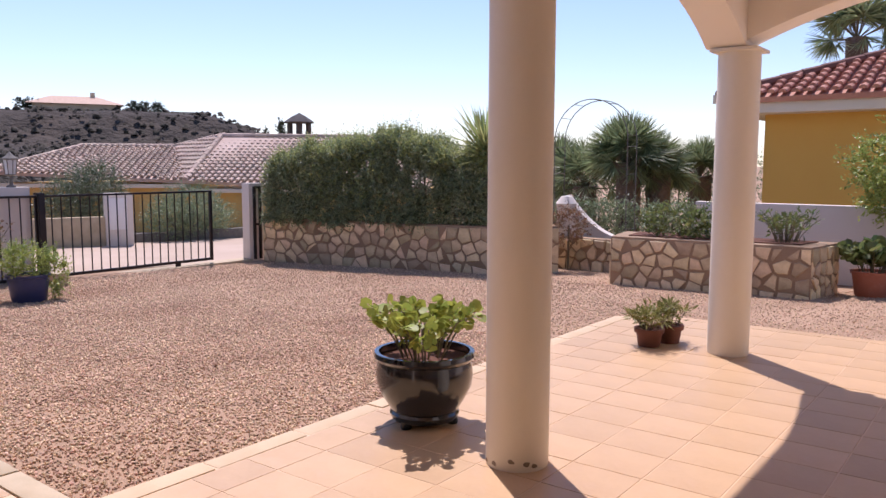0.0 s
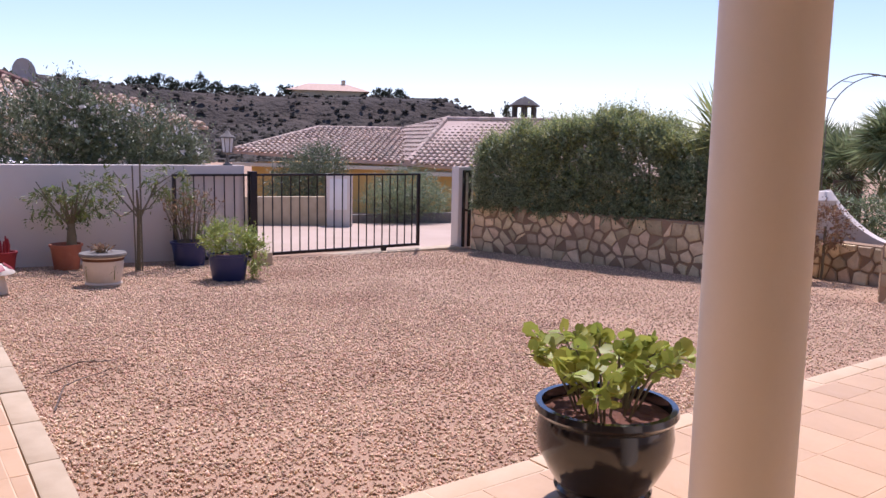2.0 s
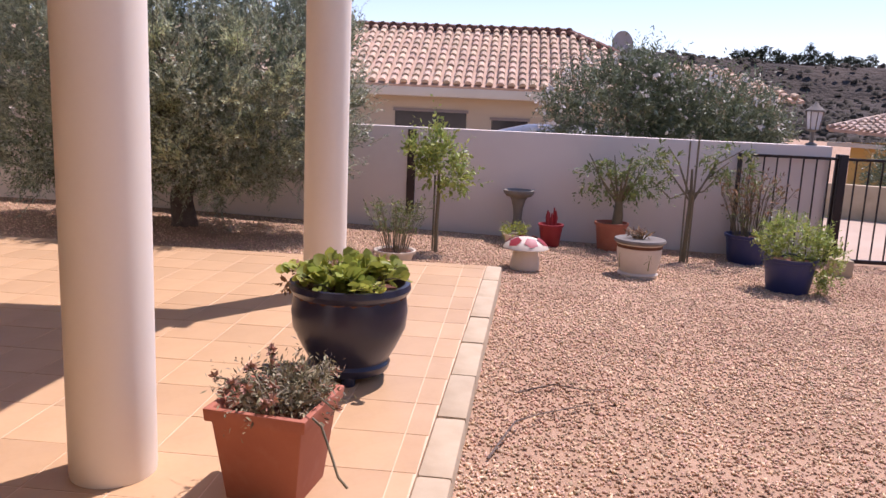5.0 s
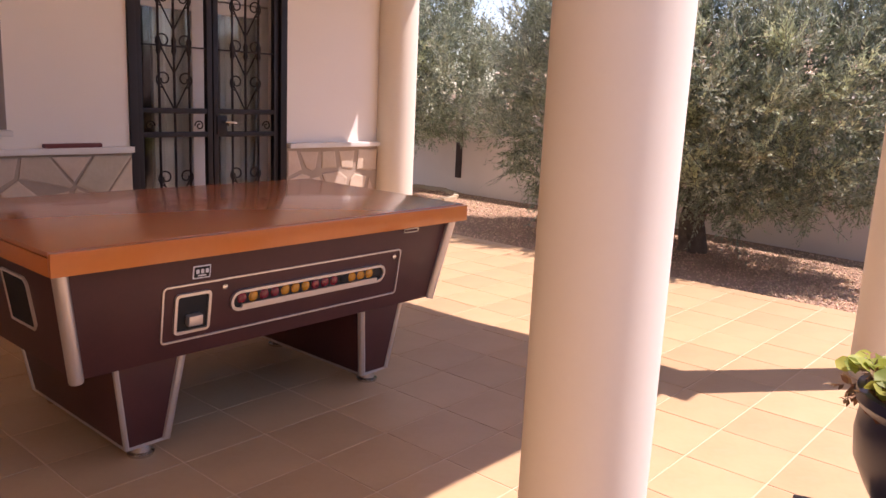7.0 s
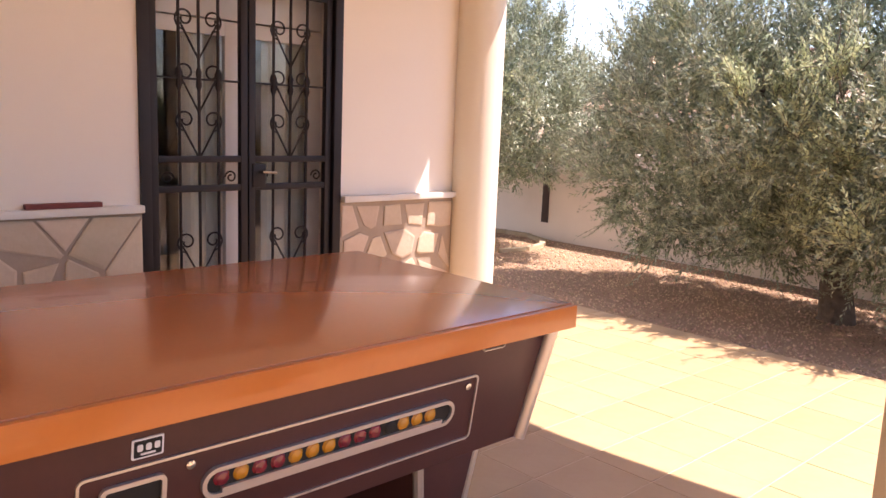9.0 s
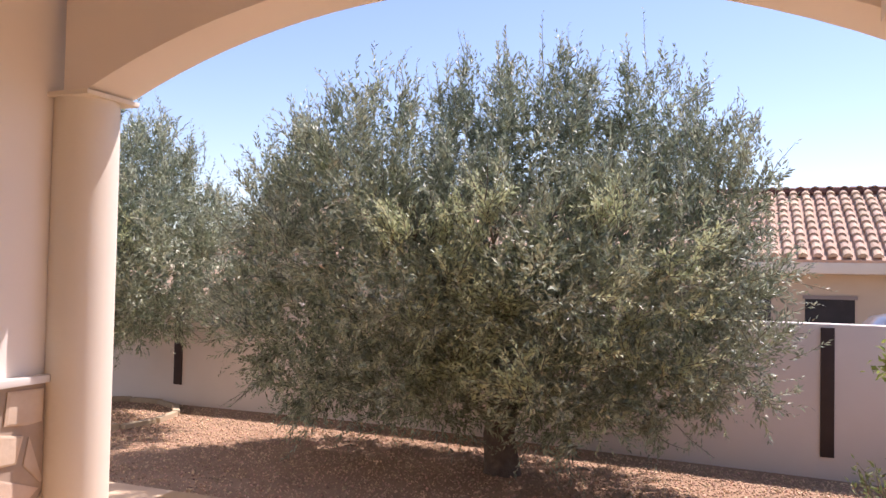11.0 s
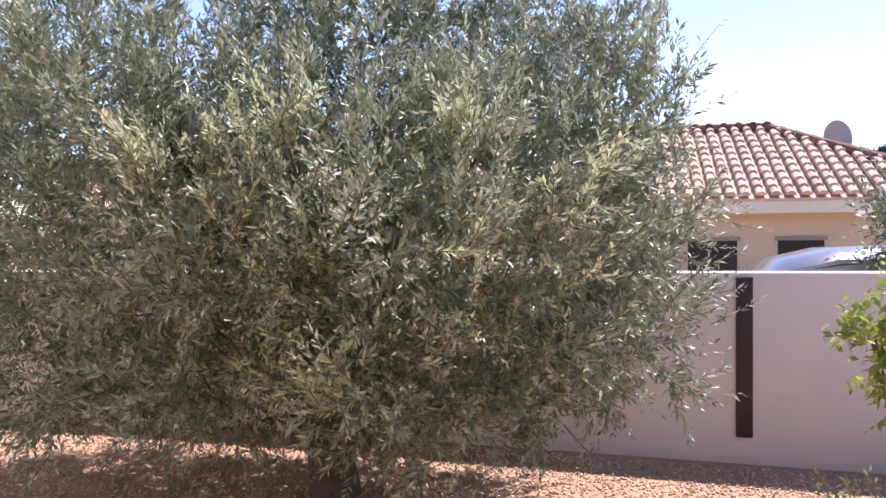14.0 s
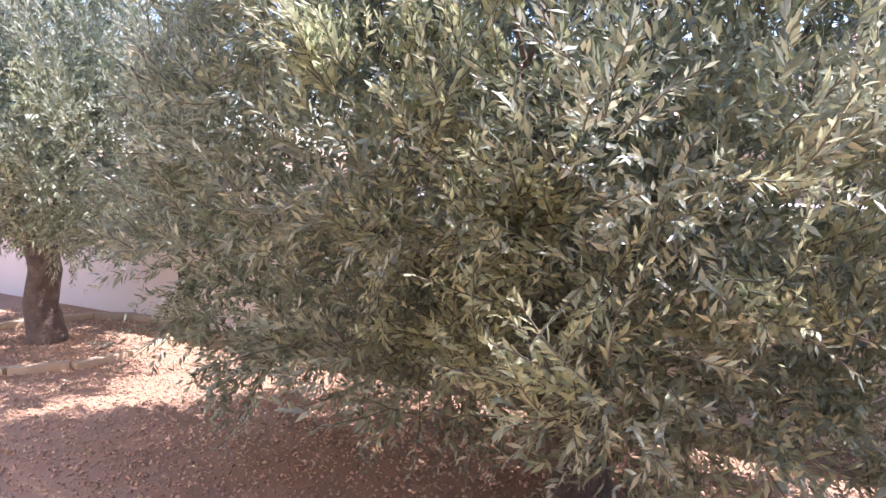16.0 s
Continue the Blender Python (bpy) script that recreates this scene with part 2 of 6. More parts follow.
# ---- ground ----
def build_ground():
    xs = np.concatenate([[-2500, -600, -200, -90, -50, -32], np.arange(-24, 12.1, 1.0), [20, 40, 90, 200, 600, 2500]])
    ys = np.concatenate([[-2500, -600, -200, -90, -40, -20], np.arange(-10, 24.1, 1.0), [32, 50, 90, 200, 600, 2500]])
    v = []
    for x in xs:
        for y in ys:
            z = ground_z(min(max(x, -24), 6), min(max(y, -10), 20))
            v.append((x, y, z))
    w = len(ys)
    f = [(i * w + j, (i + 1) * w + j, (i + 1) * w + j + 1, i * w + j + 1) for i in range(len(xs) - 1) for j in range(w - 1)]
    structure("ground", raw_mesh("ground", v, f, M_EARTH, True), "reddish gravel and earth of the front garden", "ground")


build_ground()

# ---- terrace ----
TERR_W, TERR_S, TERR_N, KERB_Y, EDGE_X = -9.35, -3.4, 7.57, 1.54, -3.28


def kerb_line(x):
    """The garden edge of the terrace runs a little askew."""
    return KERB_Y + 0.026 * (EDGE_X - x)


def build_terrace():
    g = Geo()
    outline = [(TERR_W, -6.5), (-8.2, -6.5), (-8.2, -3.66), (2.1, -3.66), (2.1, TERR_N), (EDGE_X + 0.45, TERR_N), (EDGE_X, TERR_N - 0.35), (EDGE_X, kerb_line(EDGE_X)), (TERR_W, kerb_line(TERR_W))]
    g.slab(outline, -0.35, -0.0022)
    return structure("terrace", g.mesh("terrace", M_GROUT), "terrace of warm terracotta tiles with pale joints", "terrace")


terrace = build_terrace()

# ---- portico: columns on a three metre grid, segmental arches between ----
SPRING, CROWN, TOP = 2.40, 2.80, 3.05
COLS = {"A": (-2.02, 3.30), "B": (-1.9, 6.33), "C": (-4.94, 0.43), "D": (-7.95, 0.515), "E": (-8.02, -3.32), "F": (-2.0, 0.38)}


def build_column():
    col = thing("column", "smooth cream painted round column on the terrace", "column", group="portico columns")
    part("shaft", Geo().lathe([(0.158, 0), (0.16, 0.02), (0.16, 2.30), (0.158, 2.372)], 40).mesh("shaft", M_COLUMN, True), col)
    g = Geo().box(-0.178, -0.178, 2.372, 0.178, 0.178, SPRING - 0.002)
    part("capital", g.mesh("capital", M_COLUMN, bevel=0.006), col)
    return col


first = build_column()
first.matrix_basis = pose(*COLS["A"], 0)
columns = {"A": first}
for key in "BCDEF":
    columns[key] = copy_thing(first, pose(*COLS[key], 0))


def arch_bay(g, a, b, half=0.155, inset=0.15, far=0.15, n=24):
    """One bay of wall with a segmental arch under it, between points a and b on plan."""
    a, b = Vector((*a, 0)), Vector((*b, 0))
    d = (b - a).normalized()
    q = Vector((-d.y, d.x, 0)) * half
    length = (b - a).length
    pts = [(0, SPRING), (inset, SPRING)]
    span = length - inset - far
    rise = CROWN - SPRING
    r = (span * span / 4 + rise * rise) / (2 * rise)
    for i in range(1, n):
        s = span * i / n
        pts.append((inset + s, SPRING + math.sqrt(r * r - (s - span / 2) ** 2) - (r - rise)))
    pts += [(length - far, SPRING), (length, SPRING)]
    v = []
    for s, z in pts:
        p = a + d * s
        v += [(*(p + q).xy, z), (*(p - q).xy, z), (*(p + q).xy, TOP), (*(p - q).xy, TOP)]
    f = []
    for i in range(len(pts) - 1):
        k = i * 4
        f += [(k, k + 4, k + 6, k + 2), (k + 1, k + 3, k + 7, k + 5), (k, k + 1, k + 5, k + 4), (k + 2, k + 6, k + 7, k + 3)]
    e = (len(pts) - 1) * 4
    f += [(0, 2, 3, 1), (e, e + 1, e + 3, e + 2)]
    g.add(v, f)


def build_beams():
    for name, runs in (("portico_wall_west", [(COLS["E"], (-8.03, 0.57))]),
                       ("portico_wall_north", [((-7.872, 0.42), COLS["C"]), (COLS["C"], (-2.16, 0.39))]),
                       ("portico_wall_inner", [((-2.0, 0.225), (-2.0, 3.30)), ((-2.0, 3.30), (-1.96, 6.33))]),
                       ("portico_wall_end", [((-2.05, 6.33), (1.85, 6.33))])):
        g = Geo()
        for a, b in runs:
            arch_bay(g, a, b, far=0.19 if name == "portico_wall_west" else 0.15)
        structure(name, g.mesh(name, M_RENDER, bevel=0.006), "cream rendered arcade wall with shallow arches", "wall")


build_beams()
g = Geo().slab([(-8.3, -3.42), (2.0, -3.42), (2.0, 6.6), (-2.25, 6.6), (-2.25, 0.63), (-8.3, 0.63)], TOP + 0.004, 3.2)
structure("ceiling", g.mesh("ceiling", M_RENDER), "cream plastered portico ceiling", "ceiling")

# ---- house walls ----
WALL_Y = -3.4
DOOR = (-6.94, -5.73, 2.22)
WIN = (-5.01, -3.78, 1.10, 2.25)


def build_house_walls():
    g = Geo()
    y0, y1 = WALL_Y - 0.26, WALL_Y
    for x0, z0, x1, z1 in ((-8.2, -0.3, DOOR[0], 3.2), (DOOR[0], DOOR[2], DOOR[1], 3.2), (DOOR[1], -0.3, WIN[0], 3.2), (WIN[0], -0.3, WIN[1], WIN[2]),
                           (WIN[0], WIN[3], WIN[1], 3.2), (WIN[1], -0.3, 2.0, 3.2), (DOOR[0], -0.3, DOOR[1], -0.01)):
        g.box(x0, y0, z0, x1, y1, z1)
    structure("wall_south", g.mesh("wall_south", M_RENDER), "cream rendered house wall with a stone dado", "wall")
    structure("wall_west", Geo().box(-8.2, -9.0, -0.3, -7.95, y0, 3.2).mesh("wall_west", M_RENDER), "cream rendered side wall of the house", "wall")
    structure("wall_east", Geo().box(2.0, y0, -0.3, 2.25, 9.0, 3.2).mesh("wall_east", M_RENDER), "cream rendered house wall", "wall")
    # room behind the door and the window
    g = Geo().box(-7.95, -7.3, -0.1, 2.0, -7.2, 3.2).box(-7.95, -7.2, -0.1, 2.0, y0, 0.0).box(-7.95, -7.2, 2.7, 2.0, y0, 2.8).box(-1.0, -7.2, 0, -0.9, y0, 2.7)
    structure("room", g.mesh("room", M_DARKROOM), "dim room behind the door and window", "room")


build_house_walls()

# ---- garden wall along the road ----
GWX = -12.5


def build_garden_wall():
    g = Geo()
    g.box(GWX - 0.2, -12.0, -0.6, GWX, 5.85, 1.15)
    ob = structure("wall_garden", g.mesh("wall_garden", M_WHITEWALL, bevel=0.01), "whitewashed garden wall along the road", "wall")
    for y, z0, z1 in ((0.55, 0.0, 1.12), (-6.36, 0.15, 1.12)):
        part("post", Geo().box(GWX - 0.01, y - 0.055, z0, GWX + 0.02, y + 0.055, z1).mesh("post", M_BROWNPAINT, bevel=0.004), ob, "dark brown upright strip in the wall")


build_garden_wall()


# ---- olive trees ----
def limb(g, p, d, length, r, steps, rnd, wander=0.18, tips=None, depth=0):
    """A wandering tapered limb that forks."""
    pts, rad = [p.copy()], [r]
    for i in range(steps):
        d = (d + Vector((rnd.uniform(-1, 1), rnd.uniform(-1, 1), rnd.uniform(-0.5, 0.8))) * wander).normalized()
        p = p + d * (length / steps)
        pts.append(p.copy())
        rad.append(r * (1 - 0.65 * (i + 1) / steps))
    g.tube(pts, rad, 8 if r > 0.03 else 5)
    if depth > 0:
        for k in range(3):
            i = rnd.randint(max(1, steps // 2), steps)
            nd = (d + Vector((rnd.uniform(-1, 1), rnd.uniform(-1, 1), rnd.uniform(-0.3, 0.9))) * 0.8).normalized()
            limb(g, pts[i], nd, length * 0.62, rad[i] * 0.75, max(3, steps - 1), rnd, wander, tips, depth - 1)


def crown_shoots(lobes, count, rng, inner=0.55):
    """Start points and directions of shoots spread over rounded lobes."""
    w = np.array([r[0] * r[1] * r[2] for _, r in lobes]) ** 0.67
    pick = rng.choice(len(lobes), count, p=w / w.sum())
    c, r = np.array([q for q, _ in lobes])[pick], np.array([q for _, q in lobes])[pick]
    u = rng.normal(size=(count, 3))
    u /= np.linalg.norm(u, axis=1, keepdims=True)
    rad = inner + (1 - inner) * rng.random(count) ** 0.6
    return c + u * r * rad[:, None], u * r / np.linalg.norm(u * r, axis=1, keepdims=True), rad


def shoot_leaves(p, d, rng, per, length, leaf, width, up=0.35, droop=0.0, spread=0.9, stems=None, jitter=0.55):
    """Leaves in pairs along curved shoots. Gives leaf arrays and the shoots' centre lines."""
    n = len(p)
    d = d + rng.normal(size=(n, 3)) * jitter
    d[:, 2] += up
    d /= np.linalg.norm(d, axis=1, keepdims=True)
    L = length * (0.6 + 0.8 * rng.random(n))
    bend = rng.normal(size=(n, 3)) * 0.25
    bend[:, 2] -= droop
    s = (np.arange(per) + 0.5) / per
    pos = p[:, None] + d[:, None] * (L[:, None] * s)[..., None] + bend[:, None] * (L[:, None] * s ** 2)[..., None]
    tan = d[:, None] + 2 * bend[:, None] * s[None, :, None]
    tan /= np.linalg.norm(tan, axis=2, keepdims=True)
    rnd = rng.normal(size=(n, per, 3))
    out = np.cross(tan, rnd)
    out /= np.linalg.norm(out, axis=2, keepdims=True)
    ax = tan * 0.75 + out * spread
    nor = rng.normal(size=(n, per, 3)) * 0.6 + np.array([0, 0, 0.8])
    if stems is not None:
        stems.append([p + d * (L * q)[:, None] + bend * (L * q * q)[:, None] for q in (0.0, 0.5, 0.95)])
    k = n * per
    size = (0.65 + 0.6 * rng.random(k)) * np.tile(1.1 - 0.45 * s, n)
    return pos.reshape(k, 3), ax.reshape(k, 3), nor.reshape(k, 3), leaf * size, width * size


def olive(name, label, x, y, lobes, trunk_r, count, seed, fork=0.9):
    rng, rnd = np.random.default_rng(seed), random.Random(seed)
    lobes = [(a, tuple(0.92 * w for w in r)) for a, r in lobes]
    tree = thing(name, label, "tree", pose(x, y, ground_z(x, y) - 0.03))
    g = Geo()
    g.tube([(0.02, 0, -0.1), (0, 0.01, 0.08), (0.02, -0.02, 0.35), (-0.02, 0.02, fork * 0.7), (0, 0, fork)],
           [trunk_r * 1.5, trunk_r * 1.15, trunk_r, trunk_r * 0.95, trunk_r * 0.9], 14)
    part("trunk", g.mesh("trunk", M_BARK, True), tree, "grey gnarled olive trunk")
    for k in range(5):
        a = 2 * math.pi * k / 5 + rnd.uniform(-0.4, 0.4)
        g = Geo()
        limb(g, Vector((0, 0, fork - 0.12)), Vector((math.cos(a) * 0.7, math.sin(a) * 0.7, 0.9)).normalized(), 1.1, trunk_r * 0.5, 5, rnd, 0.16, None, 2)
        part("limb", g.mesh("limb", M_BARK, True), tree)
    # an inner mass in shade, and boughs of leafy tufts that stand out of it with hollows between them
    p, d, _ = crown_shoots([(a, tuple(0.62 * w for w in r)) for a, r in lobes], int(count * 0.2), rng, 0.4)
    v, f = leaves(*shoot_leaves(p, d, rng, 20, 0.24, 0.066, 0.022, 0.5, 0.0, 0.75), fold=0.12)
    part("inner_crown", raw_mesh("inner_crown", v, f, M_OLIVE), tree, "shaded inner olive leaves")
    c, out, _ = crown_shoots(lobes, count // 6, rng, 0.86)
    q = np.array([w for w, _ in lobes]), np.array([w for _, w in lobes])
    depth = (np.linalg.norm((c[:, None] - q[0][None]) / q[1][None], axis=2)).min(1)
    c, out = c[depth > 0.82], out[depth > 0.82]
    keep = []
    for m in range(len(c)):
        if all(np.sum((c[m] - c[o]) ** 2) > 0.055 for o in keep):
            keep.append(m)
    c, out = c[keep], out[keep]
    rise = np.clip((c[:, 2] - 1.0) / 1.5, -0.1, 1.0)
    axis = out * (0.95 - 0.45 * np.clip(rise, 0, 1))[:, None] + np.array([0, 0, 1.0]) * (0.25 + 0.6 * rise)[:, None]
    size = rng.uniform(0.65, 1.4, len(c))
    k = np.repeat(np.arange(len(c)), 34)
    p = c[k] + axis[k] * (rng.uniform(-0.22, 0.14, len(k)) * size[k])[:, None] + rng.normal(size=(len(k), 3)) * (0.055 * size[k])[:, None]
    stems = []
    v, f = leaves(*shoot_leaves(p, axis[k] + (p - c[k]) * 3.5, rng, 14, 0.17, 0.062, 0.0165, 0.12, 0.0, 0.65, None, 0.35), fold=0.12)
    part("crown", raw_mesh("crown", v, f, M_OLIVE), tree, "dense silvery green olive leaves")
    # leafy sprays that reach out of the tufts
    k = rng.integers(0, len(c), count // 14)
    v, f = leaves(*shoot_leaves(c[k] + axis[k] * 0.08 + rng.normal(size=(len(k), 3)) * 0.07, axis[k], rng, 20, 0.26, 0.06, 0.016, 0.2, 0.0, 0.6, stems, 0.4), fold=0.12)
    part("spray", raw_mesh("spray", v, f, M_OLIVE_PALE), tree, "pale grey-green leafy sprays")
    # young shoots in bunches, mostly on the open side; their bright colour paints in sunlight
    c, out, _ = crown_shoots(lobes, count // 10, rng, 0.98)
    ok = (c[:, 0] > 0.6) & (c[:, 1] > -0.5) & (c[:, 1] < 1.5) & (c[:, 2] < 2.1) & (c[:, 2] > 0.9)
    c, out = c[ok][:48], out[ok][:48]
    k = rng.integers(0, len(c), count // 26)
    p = c[k] + out[k] * 0.10 + rng.normal(size=(len(k), 3)) * 0.05
    v, f = leaves(*shoot_leaves(p, out[k] * 0.8, rng, 24, 0.27, 0.06, 0.0165, 0.45, 0.0, 0.55, stems, 0.42), fold=0.12)
    part("young_growth", raw_mesh("young_growth", v, f, M_OLIVE_NEW_LIT), tree, "young shoots, bright with sunlight put into the leaf colour")
    # thin twigs that carry the sprays
    a, b, c = (np.concatenate([q[k] for q in stems]) for k in range(3))
    k = len(a)
    e = c - a
    s1 = np.cross(e, rng.normal(size=(k, 3)))
    s1 /= np.linalg.norm(s1, axis=1, keepdims=True)
    s2 = np.cross(e / np.linalg.norm(e, axis=1, keepdims=True), s1)
    rings = [np.stack([q + (s1 * math.cos(w) + s2 * math.sin(w)) * r for w in (0, 2.094, 4.189)], 1) for q, r in ((a, 0.0035), (b, 0.0028), (c, 0.0012))]
    v = np.concatenate(rings, 1).reshape(-1, 3)
    i = np.arange(k)[:, None] * 9
    f = np.concatenate([i + np.array([[a, b, b + 3, a + 3]]) for o in (0, 3) for a, b in ((o, o + 1), (o + 1, o + 2), (o + 2, o))])
    part("twig_mass", raw_mesh("twig_mass", v, f, M_TWIG), tree, "thin pale grey twigs")
    return tree


LOBES = [((0.1, -0.9, 1.55), (1.2, 1.3, 1.0)), ((0, 0.75, 1.55), (1.2, 1.2, 1.0)), ((0, 0, 1.75), (1.15, 1.3, 1.05)), ((0.7, -0.95, 2.3), (0.55, 0.48, 0.8)), ((0.3, -1.5, 2.3), (0.5, 0.42, 0.7)), ((0.2, -2.0, 2.1), (0.42, 0.4, 0.72)),
         ((-0.1, -0.42, 2.6), (0.4, 0.26, 0.72)), ((-0.1, 0.1, 2.65), (0.5, 0.38, 0.72)), ((-0.1, 0.5, 2.7), (0.36, 0.3, 0.68)), ((-0.6, 1.05, 2.7), (0.48, 0.34, 0.74)), ((-0.3, 1.4, 2.5), (0.4, 0.3, 0.62)),
         ((0, 1.7, 2.15), (0.42, 0.33, 0.6)), ((0, 1.7, 1.6), (0.5, 0.4, 0.65)), ((0.1, 1.65, 1.1), (0.45, 0.36, 0.4)), ((0.3, -1.8, 1.25), (0.65, 0.55, 0.55)), ((0.4, -1.3, 0.88), (0.65, 0.55, 0.4)),
         ((0.55, -0.4, 0.93), (0.65, 0.75, 0.42)), ((0.6, 0.6, 0.97), (0.7, 0.65, 0.42)), ((0.3, 1.25, 0.9), (0.6, 0.45, 0.38)), ((0.85, 0.6, 1.65), (0.5, 0.7, 0.48)), ((0.8, -0.25, 1.55), (0.5, 0.6, 0.48))]
olive("olive_tree", "broad dense olive tree standing in reddish gravel by the wall", -11.2, -2.0, LOBES, 0.13, 14500, 11)
olive("olive_tree", "smaller olive tree standing close to the white wall", -11.5, -6.9, [((0, 0, 1.85), (1.4, 1.5, 0.95)), ((0.1, 0.5, 2.2), (0.9, 0.9, 0.9)), ((0, -0.4, 1.9), (1.1, 1.1, 1.0)), ((0.2, 1.2, 1.75), (0.9, 0.95, 0.8)), ((0.3, 0.6, 1.45), (0.9, 0.8, 0.6)), ((0.2, -0.6, 2.6), (0.4, 0.4, 0.6)), ((0.1, 0.4, 2.75), (0.35, 0.35, 0.6)), ((0.2, 1.3, 2.4), (0.35, 0.35, 0.55))], 0.14, 7500, 12)



def tree_ring(x, y, r):
    """Low worn concrete edging round the foot of a tree, open in places."""
    ring = thing("tree_ring", "low worn concrete edging round the olive's foot", "edging", pose(x, y, ground_z(x, y)))
    for k in range(14):
        a = 6.283 * k / 14
        part("edge_block", Geo().box(-0.20, -0.04, -0.06, 0.20, 0.04, 0.05).mesh("edge_block", M_KERB, bevel=0.012), ring, m=pose(r * math.cos(a), r * math.sin(a), 0.004 * (k % 3), 0, 0, math.degrees(a) + 90 + 2 * (k % 4)))


tree_ring(-11.5, -6.75, 0.92)

# ---- more materials ----
M_BLACKGLAZE = mat("black_glaze", (0.008, 0.008, 0.010), (0.013, 0.012, 0.014), 0.16, 5, 60, 0.03, spec=0.6, coat=0.4)
M_BLUEGLAZE = mat("navy_glaze", (0.016, 0.018, 0.040), (0.024, 0.024, 0.045), 0.3, 5, 60, 0.05, spec=0.5)
M_COBALT = mat("cobalt_glaze", (0.02, 0.03, 0.12), (0.03, 0.04, 0.10), 0.35, 5, 60, 0.05)
M_TERRA = mat("terracotta_pot", (0.42, 0.15, 0.085), (0.36, 0.12, 0.07), 0.75, 5, 70, 0.1, stains=0.2, stain=(0.5, 0.28, 0.2))
M_DARKPOT = mat("dark_clay", (0.17, 0.065, 0.04), (0.12, 0.045, 0.03), 0.8, 6, 60, 0.2)
M_SOIL = mat("soil", (0.17, 0.07, 0.04), (0.09, 0.04, 0.025), 0.98, 20, 120, 1.0, 0.01)
M_STEM = mat("stem", (0.20, 0.17, 0.10), (0.13, 0.11, 0.07), 0.85, 10, 60, 0.3)
M_POTLEAF = mat("geranium_leaf", (0.40, 0.42, 0.075), (0.24, 0.29, 0.05), 0.5, 4, 40, 0, island=0.35, hue=0.02, translucent=0.4)
M_SUCC = mat("dry_succulent", (0.34, 0.28, 0.17), (0.20, 0.19, 0.11), 0.7, 8, 60, 0, island=0.5, hue=0.03, translucent=0.1)
M_PINK = mat("faded_pink_tip", (0.46, 0.27, 0.19), (0.38, 0.20, 0.14), 0.7, 8, 60, 0, island=0.3)
M_DRYLEAF = mat("dry_leaf", (0.25, 0.15, 0.08), (0.33, 0.20, 0.11), 0.8, 4, 40, 0, island=0.4, hue=0.02, translucent=0.2)
M_FERN = mat("fern_leaf", (0.22, 0.23, 0.06), (0.28, 0.25, 0.08), 0.6, 4, 40, 0, island=0.35, hue=0.02, translucent=0.3)
M_CITRUS = mat("citrus_leaf", (0.24, 0.31, 0.07), (0.38, 0.42, 0.11), 0.4, 4, 40, 0, island=0.4, hue=0.02, translucent=0.35)
M_FLOWER = mat("white_flower", (0.80, 0.77, 0.72), (0.75, 0.70, 0.66), 0.7, 6, 40, 0, translucent=0.2)
M_STONEGREY = mat("cast_stone", (0.22, 0.20, 0.17), (0.15, 0.135, 0.115), 0.95, 8, 70, 0.6, 0.008)
M_CREAMGLAZE = mat("cream_glaze", (0.66, 0.58, 0.46), (0.58, 0.50, 0.38), 0.5, 6, 60, 0.05)
M_REDPAINT = mat("red_paint", (0.32, 0.03, 0.035), (0.26, 0.025, 0.03), 0.5, 6, 60, 0.05)
M_WOOD = mat("orange_varnished_pine", (0.64, 0.20, 0.03), (0.55, 0.155, 0.022), 0.35, 3, 40, 0.05, coat=0.5)
M_COVER = mat("varnished_board", (0.50, 0.175, 0.062), (0.44, 0.145, 0.052), 0.25, 1.5, 50, 0.02, coat=0.5)
M_CABINET = mat("mahogany_laminate", (0.085, 0.028, 0.026), (0.06, 0.02, 0.019), 0.4, 4, 60, 0.04)
M_REDWOOD = mat("red_stained_wood", (0.20, 0.05, 0.045), (0.15, 0.04, 0.036), 0.6, 6, 60, 0.2)
M_ALU = mat("brushed_aluminium", (0.72, 0.68, 0.64), (0.64, 0.60, 0.56), 0.35, 4, 90, 0.05, metal=0.8)
M_CHROME = mat("chrome", (0.7, 0.7, 0.7), (0.62, 0.62, 0.62), 0.15, 4, 90, 0.0, metal=1.0)
M_BLACK = mat("black_recess", (0.012, 0.011, 0.01), (0.02, 0.018, 0.016), 0.7, 6, 60, 0.05)
M_BALL = mat("pool_ball", (0.55, 0.24, 0.01), (0.5, 0.2, 0.01), 0.15, 4, 60, 0, coat=0.6)
M_BALLRED = mat("pool_ball_red", (0.22, 0.02, 0.03), (0.18, 0.015, 0.025), 0.15, 4, 60, 0, coat=0.6)


# ---- stonework: irregular stones set in mortar ----
def cells(width, height, size, rng, row=None):
    """Voronoi cells of jittered points in a rectangle, as lists of corners."""
    nx, ny = max(1, round(width / size)), max(1, round(height / size))
    pts = [((i + 0.5 + (0.25 if j % 2 else -0.25) + rng.uniform(-0.36, 0.36)) * width / nx, (j + 0.5 + rng.uniform(-0.34, 0.34)) * height / ny) for j in range(ny) for i in range(nx)]
    out = []
    for a, (px, py) in enumerate(pts):
        poly = [(0, 0), (width, 0), (width, height), (0, height)]
        near = sorted(range(len(pts)), key=lambda k: (pts[k][0] - px) ** 2 + (pts[k][1] - py) ** 2)[1:18]
        for k in near:
            qx, qy = pts[k]
            mx, my, dx, dy = (px + qx) / 2, (py + qy) / 2, qx - px, qy - py
            cut = []
            for i, (ax, ay) in enumerate(poly):
                bx, by = poly[(i + 1) % len(poly)]
                sa, sb = (ax - mx) * dx + (ay - my) * dy, (bx - mx) * dx + (by - my) * dy
